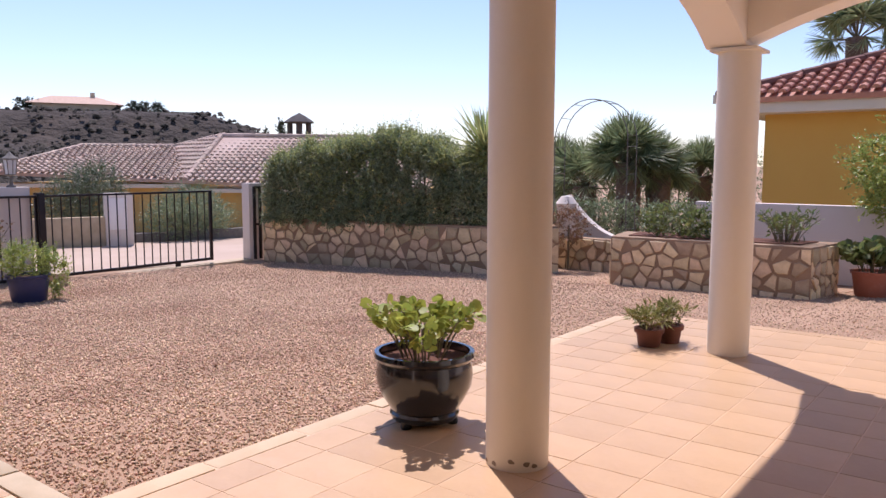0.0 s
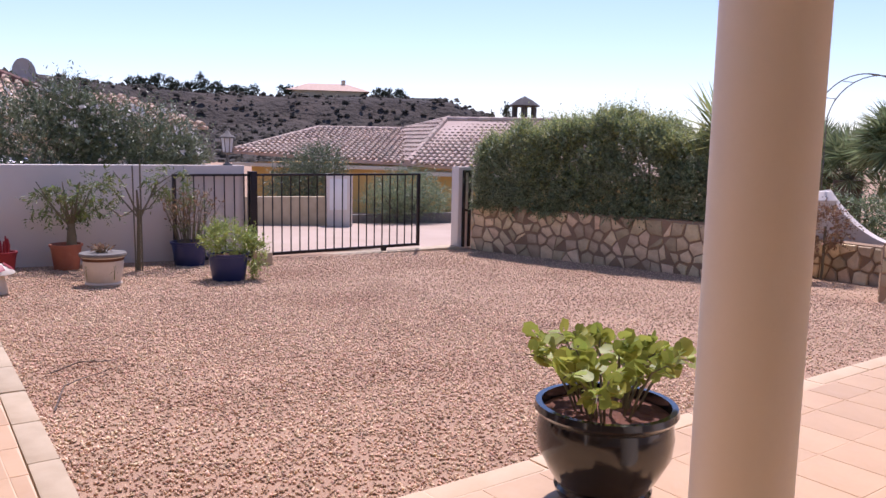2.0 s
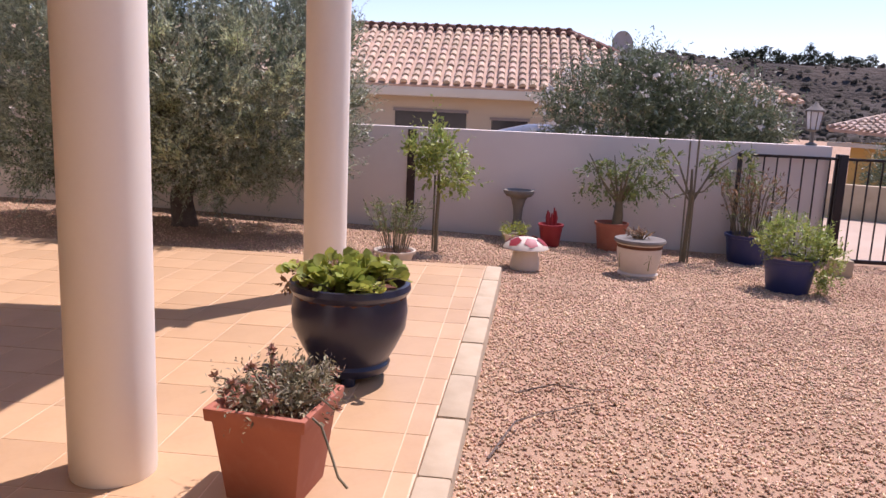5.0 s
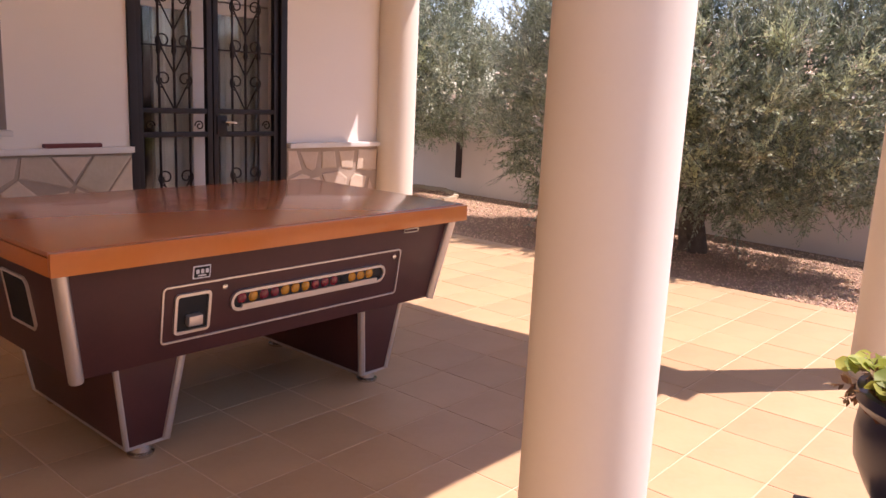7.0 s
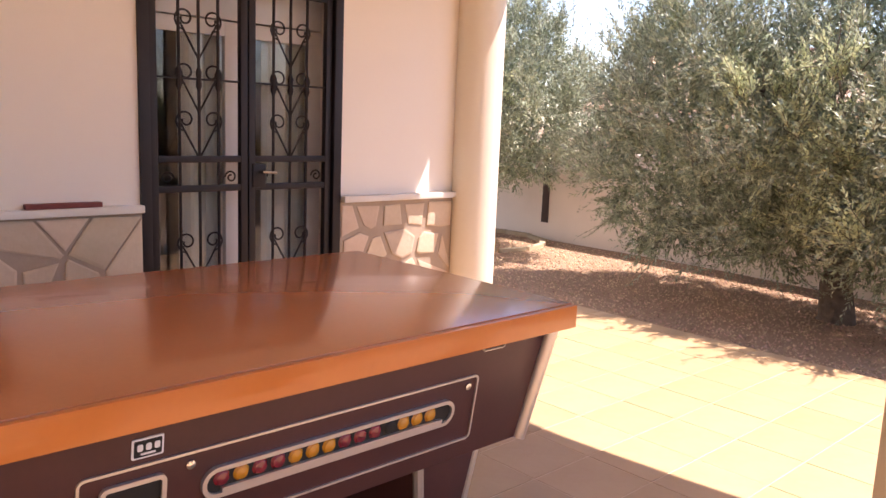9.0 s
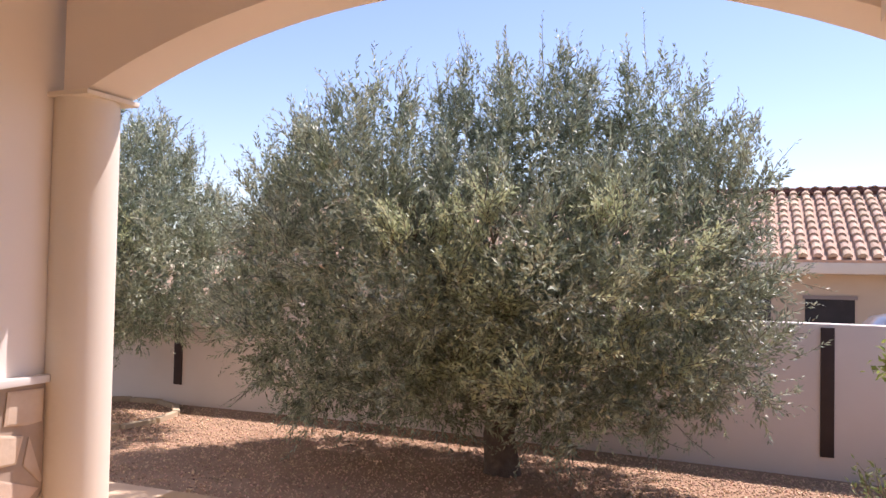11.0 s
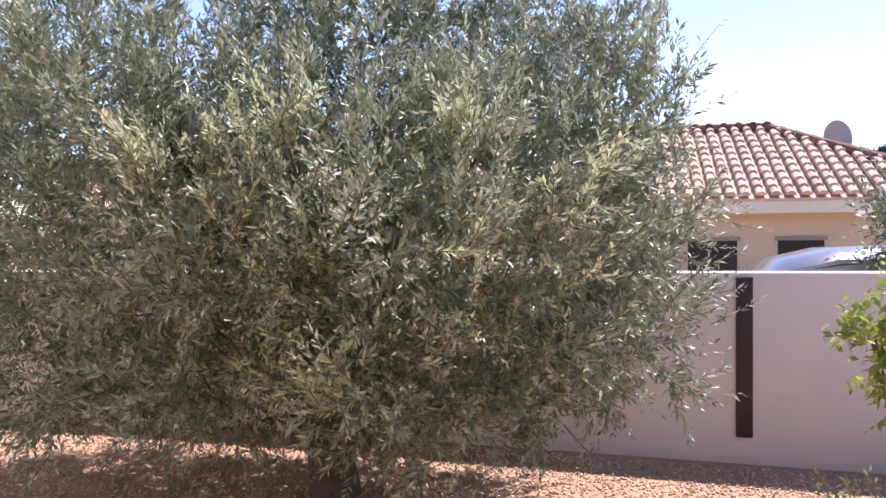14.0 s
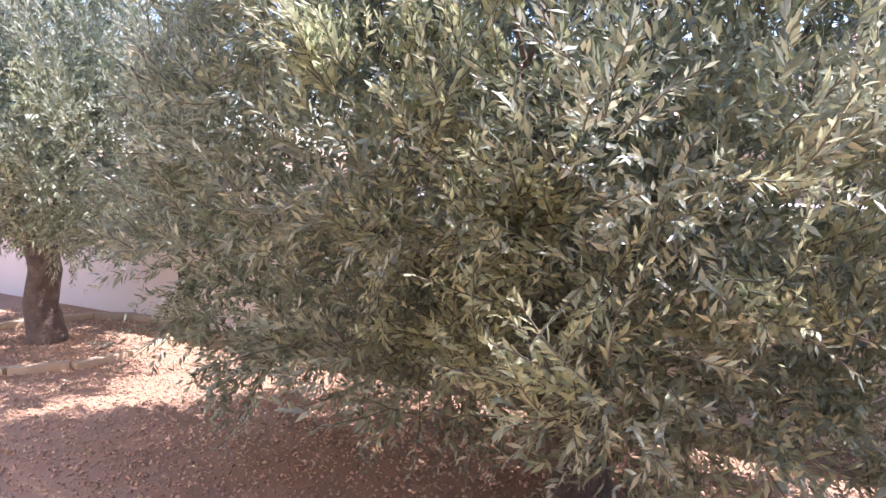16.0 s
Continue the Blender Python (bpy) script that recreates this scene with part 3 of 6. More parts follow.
                if sa <= 0:
                    cut.append((ax, ay))
                if sa * sb < 0:
                    t = sa / (sa - sb)
                    cut.append((ax + (bx - ax) * t, ay + (by - ay) * t))
            poly = cut
            if len(poly) < 3:
                break
        if len(poly) >= 3:
            out.append(poly)
    return out


def shrink(poly, d, rng):
    """Pulls a convex outline in by about d, with uneven corners; drops short edges."""
    cx, cy = sum(q[0] for q in poly) / len(poly), sum(q[1] for q in poly) / len(poly)
    out = []
    for x, y in poly:
        r = math.hypot(x - cx, y - cy)
        k = max(0.3, 1 - d * rng.uniform(0.9, 1.4) / max(r, 0.01))
        q = (cx + (x - cx) * k, cy + (y - cy) * k)
        if not out or math.hypot(q[0] - out[-1][0], q[1] - out[-1][1]) > 0.025:
            out.append(q)
    return out


def stone_face(parent, origin, along, width, height, size, material, seed, joint=0.016, proud=(0.012, 0.03)):
    """Stones, each an object of its own, on an upright face that starts at origin and runs along a direction; the outside is to the right of it."""
    rng = random.Random(seed)
    along = Vector(along).normalized()
    out = Vector((along.y, -along.x, 0))
    m = Matrix(((along.x, out.x, 0, origin[0]), (along.y, out.y, 0, origin[1]), (0, 0, 1, origin[2]), (0, 0, 0, 1)))
    for poly in cells(width, height, size, rng):
        p = shrink(poly, joint * rng.uniform(0.8, 2.2), rng)
        if len(p) > 4 and rng.random() < 0.6:
            p.pop(rng.randrange(len(p)))
        if len(p) < 3:
            continue
        cx, cy = sum(q[0] for q in p) / len(p), sum(q[1] for q in p) / len(p)
        h = rng.uniform(*proud)
        n = len(p)
        v = [(x - cx, -0.01, y - cy) for x, y in p] + [(x - cx, h * 0.75, y - cy) for x, y in p] + [((x - cx) * 0.86, h, (y - cy) * 0.86) for x, y in p]
        f = [(i, (i + 1) % n, n + (i + 1) % n, n + i) for i in range(n)] + [(n + i, n + (i + 1) % n, 2 * n + (i + 1) % n, 2 * n + i) for i in range(n)] + [tuple(range(2 * n, 3 * n))]
        part("stone", Geo().add(v, f).mesh("stone", material), parent, m=m @ Matrix.Translation((cx, 0, cy)))


# ---- plants ----
def round_leaves(centres, axes, normals, size, rng, lobes=13):
    """Broad, cupped, scalloped leaves as fans."""
    n = len(centres)
    axes = axes / np.linalg.norm(axes, axis=1, keepdims=True)
    side = np.cross(axes, normals)
    side /= np.linalg.norm(side, axis=1, keepdims=True)
    up = np.cross(side, axes)
    ang = np.linspace(-2.85, 2.85, lobes)
    r = np.where(np.arange(lobes) % 2 == 0, 0.55, 0.50)[None, :] * (0.9 + 0.2 * rng.random((n, lobes)))
    S = size[:, None, None]
    hub = centres + axes * size[:, None] * 0.42
    rim = hub[:, None] + S * r[..., None] * (axes[:, None] * np.cos(ang)[None, :, None] + side[:, None] * np.sin(ang)[None, :, None]) + S * up[:, None] * (0.10 * np.abs(np.sin(ang)))[None, :, None]
    v = np.concatenate([hub[:, None], rim], 1).reshape(-1, 3)
    k = lobes + 1
    i = np.arange(n)[:, None] * k
    f = np.concatenate([i + np.array([[0, j + 1, j + 2]]) for j in range(lobes - 1)])
    return v, f


def bushy(parent, base_z, radius, height, stems, per, size, leaf_mat, seed, stem_mat=None, droop=0.2, spread=1.0, leaf="round", thick=0.006, label="", dry=0.0, dry_mat=None):
    """Stems that rise and spread from a pot, with leaves towards their ends."""
    rnd, rng = random.Random(seed), np.random.default_rng(seed)
    pos, ax = [], []
    for k in range(stems):
        a, s = rnd.uniform(0, 6.28), rnd.random() ** 0.6
        r0, r1 = radius * 0.35 * s, radius * s * spread
        h = height * rnd.uniform(0.7, 1.0) * (0.86 + 0.14 * s)
        pts = [Vector((math.cos(a) * (r0 + (r1 - r0) * q ** 1.3), math.sin(a) * (r0 + (r1 - r0) * q ** 1.3), base_z + h * q - droop * h * s * q ** 3)) + Vector((rnd.uniform(-1, 1), rnd.uniform(-1, 1), 0)) * 0.025 * height * (q > 0) for q in (0, 0.3, 0.6, 0.85, 1.0)]
        part("stalk", Geo().tube(pts, [thick, thick, thick * 0.8, thick * 0.6, thick * 0.4], 5).mesh("stalk", stem_mat or M_STEM, True), parent)
        for j in range(per):
            q = 0.30 + 0.70 * (j + rnd.random()) / per
            i = min(3, int(q * 4))
            p = pts[i].lerp(pts[i + 1], q * 4 - i)
            t = (pts[i + 1] - pts[i]).normalized()
            o = Vector((rnd.gauss(0, 1), rnd.gauss(0, 1), rnd.gauss(0.2, 0.6))).normalized()
            pos.append(p + o * size * 0.35)
            ax.append((o + t * 0.4).normalized())
    pos, ax = np.array(pos), np.array(ax)
    nor = rng.normal(size=pos.shape) * 0.8 + np.array([0, 0, 1.0])
    sz = size * (0.6 + 0.7 * rng.random(len(pos)))
    if leaf == "round":
        v, f = round_leaves(pos, ax, nor, sz, rng)
    else:
        v, f = leaves(pos, ax, nor, sz, sz * (0.34 if leaf == "oval" else 0.2), 0.12)
    part("foliage", raw_mesh("foliage", v, f, leaf_mat), parent, label)


def pot_thing(name, label, x, y, z, profile, material, rim=None, soil=0.9, seg=36, group=""):
    """A turned pot with its wall's thickness and soil in it."""
    t = thing(name, label, "plant pot", pose(x, y, z), group=group)
    r1, h = profile[-1]
    inner = [(r1 - 0.025, h), (profile[-2][0] - 0.03, h * 0.9), (max(0.02, profile[-3][0] - 0.04), h * 0.6)]
    part("pot", Geo().lathe(profile + inner, seg).mesh("pot", material, True), t)
    part("soil", Geo().lathe([(profile[-2][0] - 0.028, h * (soil - 0.12)), (profile[-2][0] - 0.026, h * (soil - 0.01)), (0.02, h * soil)], 24).mesh("soil", M_SOIL, True), t, "dark dry soil")
    return t


def blob_foliage(parent, lobes, shoots, per, length, leaf, width, material, seed, name="foliage", up=0.3, inner=0.4, label="", droop=0.0):
    rng = np.random.default_rng(seed)
    p, d, _ = crown_shoots(lobes, shoots, rng, inner)
    v, f = leaves(*shoot_leaves(p, d, rng, per, length, leaf, width, up, droop), fold=0.15)
    return part(name, raw_mesh(name, v, f, material), parent, label)


# black glazed pot by the gravel's edge
GLAZED = [(0.19, 0.035), (0.20, 0.05), (0.205, 0.07), (0.195, 0.085), (0.235, 0.15), (0.276, 0.23), (0.284, 0.30), (0.278, 0.352), (0.272, 0.375), (0.285, 0.385), (0.298, 0.405), (0.292, 0.43)]
p = pot_thing("flower_pot", "large black glazed pot with a leggy green geranium on terracotta tiles", -2.78, 3.5, 0, GLAZED, M_BLACKGLAZE)
for k in range(3):
    a = 0.5 + k * 2.094
    part("foot", Geo().lathe([(0.03, 0), (0.034, 0.012), (0.03, 0.04)], 12, 0.165 * math.cos(a), 0.165 * math.sin(a)).mesh("foot", M_BLACKGLAZE, True), p)
bushy(p, 0.37, 0.43, 0.50, 28, 13, 0.058, M_POTLEAF, 3, thick=0.0055, spread=1.0, droop=0.5, label="scalloped bright green geranium leaves")
# navy pot beside the kerb
NAVY = [(r * 1.08, z * 1.2) for r, z in GLAZED]
p = pot_thing("flower_pot", "large navy glazed pot with a low leafy geranium on the terrace", -6.2, 1.08, 0, NAVY, M_BLUEGLAZE)
for k in range(3):
    a = 0.2 + k * 2.094
    part("foot", Geo().lathe([(0.034, 0), (0.038, 0.012), (0.034, 0.05)], 12, 0.175 * math.cos(a), 0.175 * math.sin(a)).mesh("foot", M_BLUEGLAZE, True), p)
bushy(p, 0.43, 0.34, 0.24, 40, 12, 0.06, M_POTLEAF, 4, thick=0.006, droop=0.4, label="low mound of bright geranium leaves")
blob_foliage(p, [((0.05, -0.2, 0.5), (0.10, 0.10, 0.06))], 40, 8, 0.08, 0.045, 0.03, M_DRYLEAF, 41, "dry_foliage", label="brown withered leaves")

thing("pot_stand", "flat grey stone slab lying beside the navy pot", "slab", pose(-6.03, 0.82, 0, 0, 0, 20), Geo().box(-0.16, -0.15, 0, 0.16, 0.15, 0.05).mesh("pot_stand", M_STONEGREY, bevel=0.008))


def square_planter():
    t = thing("planter_box", "square terracotta planter of dry straggling succulents on the tiles", "planter", pose(-4.92, 1.08, 0, 0, 0, -8))
    g = Geo()
    b, r, h = 0.135, 0.19, 0.36
    ring = lambda s, z: [(-s, -s, z), (s, -s, z), (s, s, z), (-s, s, z)]
    v = ring(b, 0) + ring(r - 0.018, h - 0.05) + ring(r, h - 0.048) + ring(r + 0.004, h) + ring(r - 0.022, h) + ring(b, h - 0.14)
    f = [(3, 2, 1, 0)] + [(k * 4 + i, k * 4 + (i + 1) % 4, k * 4 + 4 + (i + 1) % 4, k * 4 + 4 + i) for k in range(5) for i in range(4)]
    g.add(v, f)
    part("pot", g.mesh("pot", M_TERRA, bevel=0.006), t)
    part("soil", Geo().box(-0.15, -0.15, h - 0.1, 0.15, 0.15, h - 0.045).mesh("soil", M_SOIL), t, "dark dry soil")
    blob_foliage(t, [((0, 0, h - 0.01), (0.16, 0.16, 0.05)), ((-0.06, 0.08, h + 0.02), (0.10, 0.09, 0.05))], 260, 9, 0.11, 0.035, 0.011, M_SUCC, 42, "succulent_mat", 0.8, 0.1, "grey green finger-leaved succulents")
    rnd = random.Random(5)
    g, tips = Geo(), []
    for k in range(16):
        a = rnd.uniform(0, 6.28)
        L = rnd.uniform(0.12, 0.24)
        c = Vector((rnd.uniform(-0.1, 0.1), rnd.uniform(-0.1, 0.1), h - 0.05))
        d = Vector((math.cos(a), math.sin(a), 0))
        pts = [c, c + d * L * 0.3 + Vector((0, 0, 0.08)), c + d * L * 0.7 + Vector((0, 0, 0.12)), c + d * L + Vector((0, 0, 0.11 + rnd.uniform(-0.05, 0.05)))]
        part("runner", Geo().tube(pts, 0.004, 5).mesh("runner", M_STEM, True), t)
        tips.append(pts[-1])
    pts = [Vector(q) for q in ((0.1, 0.15, h), (0.16, 0.24, h - 0.02), (0.2, 0.30, h - 0.12), (0.23, 0.33, 0.2), (0.22, 0.36, 0.16))]
    part("runner", Geo().tube(pts, 0.005, 5).mesh("runner", M_STEM, True), t, "dry bare runner hanging over the rim")
    rng = np.random.default_rng(9)
    for tip in tips:
        c = np.repeat(np.array([tip]), 16, 0)
        v, f = leaves(c, rng.normal(size=c.shape) + np.array([0, 0, 0.5]), rng.normal(size=c.shape), np.full(16, 0.03), np.full(16, 0.014))
        part("rosette", raw_mesh("rosette", v, f, M_PINK), t, "faded pink rosette")


square_planter()

# small pots beside the far column
SMALL = [(0.085, 0), (0.09, 0.01), (0.105, 0.11), (0.106, 0.115), (0.122, 0.117), (0.126, 0.155)]
p = pot_thing("fern_pot", "small dark clay pot with a yellowing fern on the terrace", -2.50, 6.17, 0, SMALL, M_DARKPOT, group="small fern pots")
bushy(p, 0.12, 0.22, 0.26, 30, 14, 0.07, M_FERN, 6, droop=0.5, leaf="thin", thick=0.003, label="arching yellow green fronds")
p = pot_thing("fern_pot", "small dark clay pot with a bushy green fern on the terrace", -2.42, 6.40, 0, SMALL, M_DARKPOT, group="small fern pots")
bushy(p, 0.12, 0.2, 0.30, 30, 14, 0.07, M_FERN, 7, droop=0.4, leaf="thin", thick=0.003, label="bushy green fronds")

# ---- along the white wall ----
gz = ground_z
TUB = [(0.20, 0), (0.205, 0.01), (0.245, 0.30), (0.245, 0.31), (0.262, 0.315), (0.266, 0.35)]
p = pot_thing("blue_tub", "cobalt blue glazed tub with bright green trailing foliage", -10.25, 4.72, gz(-10.25, 4.72), TUB, M_COBALT)
blob_foliage(p, [((0, 0, 0.52), (0.33, 0.30, 0.17)), ((0.1, 0.3, 0.35), (0.14, 0.12, 0.3))], 420, 10, 0.14, 0.045, 0.02, M_CITRUS, 43, up=0.5)
p = pot_thing("blue_tub", "cobalt blue glazed tub with a half-dry reddish shrub by the gate", -11.9, 4.76, gz(-11.9, 4.76), TUB, M_COBALT)
bushy(p, 0.3, 0.52, 0.95, 34, 16, 0.06, M_DRYLEAF, 8, droop=0.1, leaf="oval", thick=0.006, label="sparse reddish brown leaves")
blob_foliage(p, [((0, 0.1, 0.7), (0.35, 0.35, 0.3))], 50, 8, 0.14, 0.05, 0.02, M_LEAF, 44, "green_foliage")
PAINTED = [(0.20, 0.0), (0.21, 0.03), (0.19, 0.05), (0.215, 0.15), (0.23, 0.27), (0.225, 0.33), (0.25, 0.35), (0.262, 0.37), (0.255, 0.39)]
p = pot_thing("painted_pot", "cream glazed pot painted with green palms on the gravel", -10.42, 3.25, gz(-10.42, 3.25), PAINTED, M_CREAMGLAZE)
part("rim_band", Geo().lathe([(0.2565, 0.352), (0.266, 0.37), (0.2595, 0.392)], 36).mesh("rim_band", M_STONEGREY, True), p, "dark painted rim")
for k in range(4):
    a = k * 1.571 + 0.35
    c, s = math.cos(a), math.sin(a)
    g = Geo()
    on = lambda u, z: ((0.214 + 0.10 * (z - 0.12)) * math.cos(a + u), (0.214 + 0.10 * (z - 0.12)) * math.sin(a + u), z)
    g.add([on(-0.03, 0.09), on(0.03, 0.09), on(0.02, 0.2), on(-0.02, 0.2)], [(0, 1, 2, 3)])
    for q in range(6):
        b = -0.4 + q * 0.8
        g.add([on(0, 0.2), on(0.16 * math.cos(b * 0.9) - 0.03, 0.2 + 0.05 * math.sin(b)), on(0.28 * math.cos(b * 0.9), 0.19 + 0.09 * math.sin(b))], [(0, 1, 2)])
    part("palm_motif", g.mesh("palm_motif", M_LEAF), p, "painted green palm")
bushy(p, 0.36, 0.15, 0.14, 18, 8, 0.05, M_DRYLEAF, 10, leaf="oval", label="withered orange brown plants")
ROUND = [(0.19, 0), (0.20, 0.01), (0.245, 0.30), (0.247, 0.31), (0.268, 0.315), (0.272, 0.35)]
TUBSMALL = [(r * 0.78, z) for r, z in ROUND]
p = pot_thing("terracotta_tub", "terracotta tub with a thick-trunked small tree by the wall", -12.05, 3.15, gz(-12.05, 3.15), TUBSMALL, M_TERRA)
part("trunk", Geo().tube([(0.08, 0.05, 0.25), (0.09, 0.06, 0.45), (0.07, 0.06, 0.62)], [0.07, 0.062, 0.045], 10).mesh("trunk", M_STEM, True), p, "thick green brown trunk")
g = Geo()
for k in range(12):
    a = k * 2.4
    r = 0.18 + 0.2 * ((k * 7) % 5) / 5
    g = Geo().tube([(0.07, 0.06, 0.58), (0.07 + r * 0.4 * math.cos(a), 0.06 + r * 0.5 * math.sin(a), 0.78), (0.07 + r * math.cos(a), 0.06 + 1.2 * r * math.sin(a), 0.95 + 0.12 * (k % 3))], [0.022, 0.014, 0.006], 6)
    part("branch", g.mesh("branch", M_STEM, True), p)
blob_foliage(p, [((0.02, -0.22, 0.9), (0.24, 0.2, 0.18)), ((0.05, 0.24, 0.88), (0.22, 0.2, 0.18)), ((0.08, 0, 1.02), (0.2, 0.22, 0.12))], 100, 9, 0.18, 0.085, 0.03, M_LEAF, 45, up=-0.4, droop=0.3, label="drooping olive green leaves")
s = thing("sapling", "thin staked sapling with sparse drooping leaves in gravel", "tree", pose(-11.55, 3.95, gz(-11.55, 3.95)))
part("trunk", Geo().tube([(0, 0, -0.1), (0.01, 0.01, 0.4), (0, 0.02, 0.8), (0.02, 0, 1.1)], [0.03, 0.026, 0.022, 0.012], 8).mesh("trunk", M_STEM, True), s)
part("stake", Geo().tube([(0.05, 0.04, -0.1), (0.05, 0.04, 1.5)], 0.012, 6).mesh("stake", M_STEM, True), s, "bare wooden stake")
part("stake", Geo().tube([(0.03, -0.04, -0.1), (0.02, -0.05, 1.42)], 0.010, 6).mesh("stake", M_STEM, True), s, "bare wooden stake")
g = Geo()
for k, (dy, dz) in enumerate(((0.55, 1.35), (0.4, 1.2), (-0.4, 1.2), (-0.3, 1.35), (0.3, 1.05), (-0.45, 0.95))):
    g = Geo().tube([(0, 0.01, 0.65 + 0.04 * k), (0.03 * k - 0.08, dy * 0.5, dz - 0.2), (0.05, dy, dz)], [0.014, 0.01, 0.005], 6)
    part("branch", g.mesh("branch", M_STEM, True), s)
blob_foliage(s, [((0, 0.45, 1.2), (0.2, 0.28, 0.2)), ((0, -0.38, 1.1), (0.22, 0.22, 0.25))], 110, 8, 0.18, 0.085, 0.026, M_LEAF, 46, up=-0.3, droop=0.3, label="narrow drooping leaves")
# bird bath
b = thing("bird_bath", "grey cast stone bird bath standing in front of the wall", "bird bath", pose(-12.12, 1.98, gz(-12.12, 1.98)) @ Matrix.Diagonal((0.72, 0.72, 1, 1)))
part("pedestal", Geo().lathe([(0.16, -0.02), (0.165, 0.05), (0.12, 0.1), (0.10, 0.2), (0.075, 0.3), (0.085, 0.42), (0.12, 0.52), (0.15, 0.56)], 20).mesh("pedestal", M_STONEGREY, True), b)
part("bowl", Geo().lathe([(0.10, 0.555), (0.22, 0.58), (0.27, 0.62), (0.275, 0.655), (0.255, 0.655), (0.2, 0.62), (0.02, 0.60)], 28).mesh("bowl", M_STONEGREY, True), b)
part("carving", Geo().lathe([(0.02, 0.02), (0.07, 0.06), (0.075, 0.14), (0.05, 0.19), (0.055, 0.23), (0.02, 0.28)], 12, 0.11, 0.09).mesh("carving", M_STONEGREY, True), b, "small carved animal at the foot")
# red bucket planter
p = pot_thing("red_pot", "small red pot with stubby succulents by the bird bath", -11.95, 2.4, gz(-11.95, 2.4), [(0.10, 0), (0.11, 0.01), (0.145, 0.24), (0.15, 0.25), (0.16, 0.255), (0.162, 0.28)], M_REDPAINT)
for k in range(5):
    a = k * 1.25
    g = Geo().tube([(0.04 * math.cos(a), 0.04 * math.sin(a), 0.22), (0.05 * math.cos(a), 0.06 * math.sin(a), 0.36), (0.05 * math.cos(a), 0.05 * math.sin(a), 0.42 + 0.03 * (k % 3))], [0.018, 0.02, 0.008], 7)
    part("stalk", g.mesh("stalk", M_REDPAINT, True), p, "upright reddish succulent stem")
p = pot_thing("bowl_planter", "cream bowl with small yellow flowers on the gravel", -11.6, 1.95, gz(-11.6, 1.95), [(0.07, 0), (0.08, 0.01), (0.12, 0.10), (0.125, 0.12), (0.13, 0.15), (0.132, 0.165)], M_CREAMGLAZE)
blob_foliage(p, [((0, 0, 0.2), (0.13, 0.13, 0.07))], 70, 8, 0.08, 0.03, 0.02, M_POTLEAF, 47)
# toadstool ornament
t = thing("toadstool", "painted toadstool ornament with a red spotted cream cap", "ornament", pose(-10.25, 2.07, gz(-10.25, 2.07)))
part("stalk", Geo().lathe([(0.15, -0.01), (0.155, 0.03), (0.135, 0.14), (0.115, 0.25)], 20).mesh("stalk", M_CREAMGLAZE, True), t)
cap = [(0.10, 0.235), (0.21, 0.215), (0.235, 0.225), (0.215, 0.265), (0.15, 0.31), (0.08, 0.33), (0.0, 0.335)]
part("cap", Geo().lathe(cap, 28).mesh("cap", M_CREAMGLAZE, True), t)
for k in range(6):
    a = k * 1.047 + 0.3
    c = Vector((0.165 * math.cos(a), 0.165 * math.sin(a), 0.296))
    nrm = Vector((0.6 * math.cos(a), 0.6 * math.sin(a), 0.8))
    u, w = nrm.orthogonal().normalized(), nrm.cross(nrm.orthogonal()).normalized()
    ring = [c + (u * math.cos(q * 0.628) + w * math.sin(q * 0.628)) * (0.062 + 0.012 * (q % 2)) + nrm * 0.004 for q in range(10)]
    part("spot", Geo().add([c + nrm * 0.014] + ring, [(0, q + 1, (q + 1) % 10 + 1) for q in range(10)]).mesh("spot", M_REDPAINT, True), t, "dark red painted spot")
# lemon tree and shrub
s = thing("lemon_tree", "young lemon tree with glossy bright leaves in the gravel", "tree", pose(-10.8, 1.08, gz(-10.8, 1.08)) @ Matrix.Diagonal((0.85, 0.85, 0.95, 1)))
part("trunk", Geo().tube([(0, 0, -0.1), (0.01, 0, 0.35), (-0.01, 0.01, 0.7), (0, 0, 1.0)], [0.03, 0.026, 0.024, 0.015], 8).mesh("trunk", M_STEM, True), s)
part("stake", Geo().tube([(-0.06, -0.05, -0.1), (-0.06, -0.05, 0.9)], 0.012, 6).mesh("stake", M_STEM, True), s)
blob_foliage(s, [((0, 0.05, 1.05), (0.24, 0.26, 0.26)), ((0.05, -0.25, 1.15), (0.13, 0.16, 0.14)), ((0, 0.25, 0.85), (0.15, 0.15, 0.12)), ((0, 0, 1.3), (0.14, 0.1, 0.14))], 190, 9, 0.22, 0.085, 0.04, M_CITRUS, 48, up=0.3)
p = pot_thing("shrub_pot", "cream pot with a small twiggy shrub beside the terrace", -9.95, 0.75, gz(-9.95, 0.75), [(0.15, 0), (0.16, 0.01), (0.19, 0.10), (0.195, 0.11), (0.21, 0.115), (0.215, 0.14)], M_CREAMGLAZE)
bushy(p, 0.12, 0.38, 0.62, 40, 16, 0.045, M_LEAF, 12, droop=0.1, leaf="oval", thick=0.004, label="small grey green leaves")

# ---- pool table under the portico ----
def pool_table():
    t = thing("pool_table", "coin-operated mahogany pool table under an orange varnished wooden cover", "pool table", pose(-5.265, -1.69, 0) @ Matrix.Diagonal((0.965, 1, 1, 1)))
    # cover
    part("cover", Geo().box(-1.03, -0.60, 0.862, 1.03, 0.60, 0.88).mesh("cover", M_COVER, bevel=0.004), t, "glossy red brown board cover")
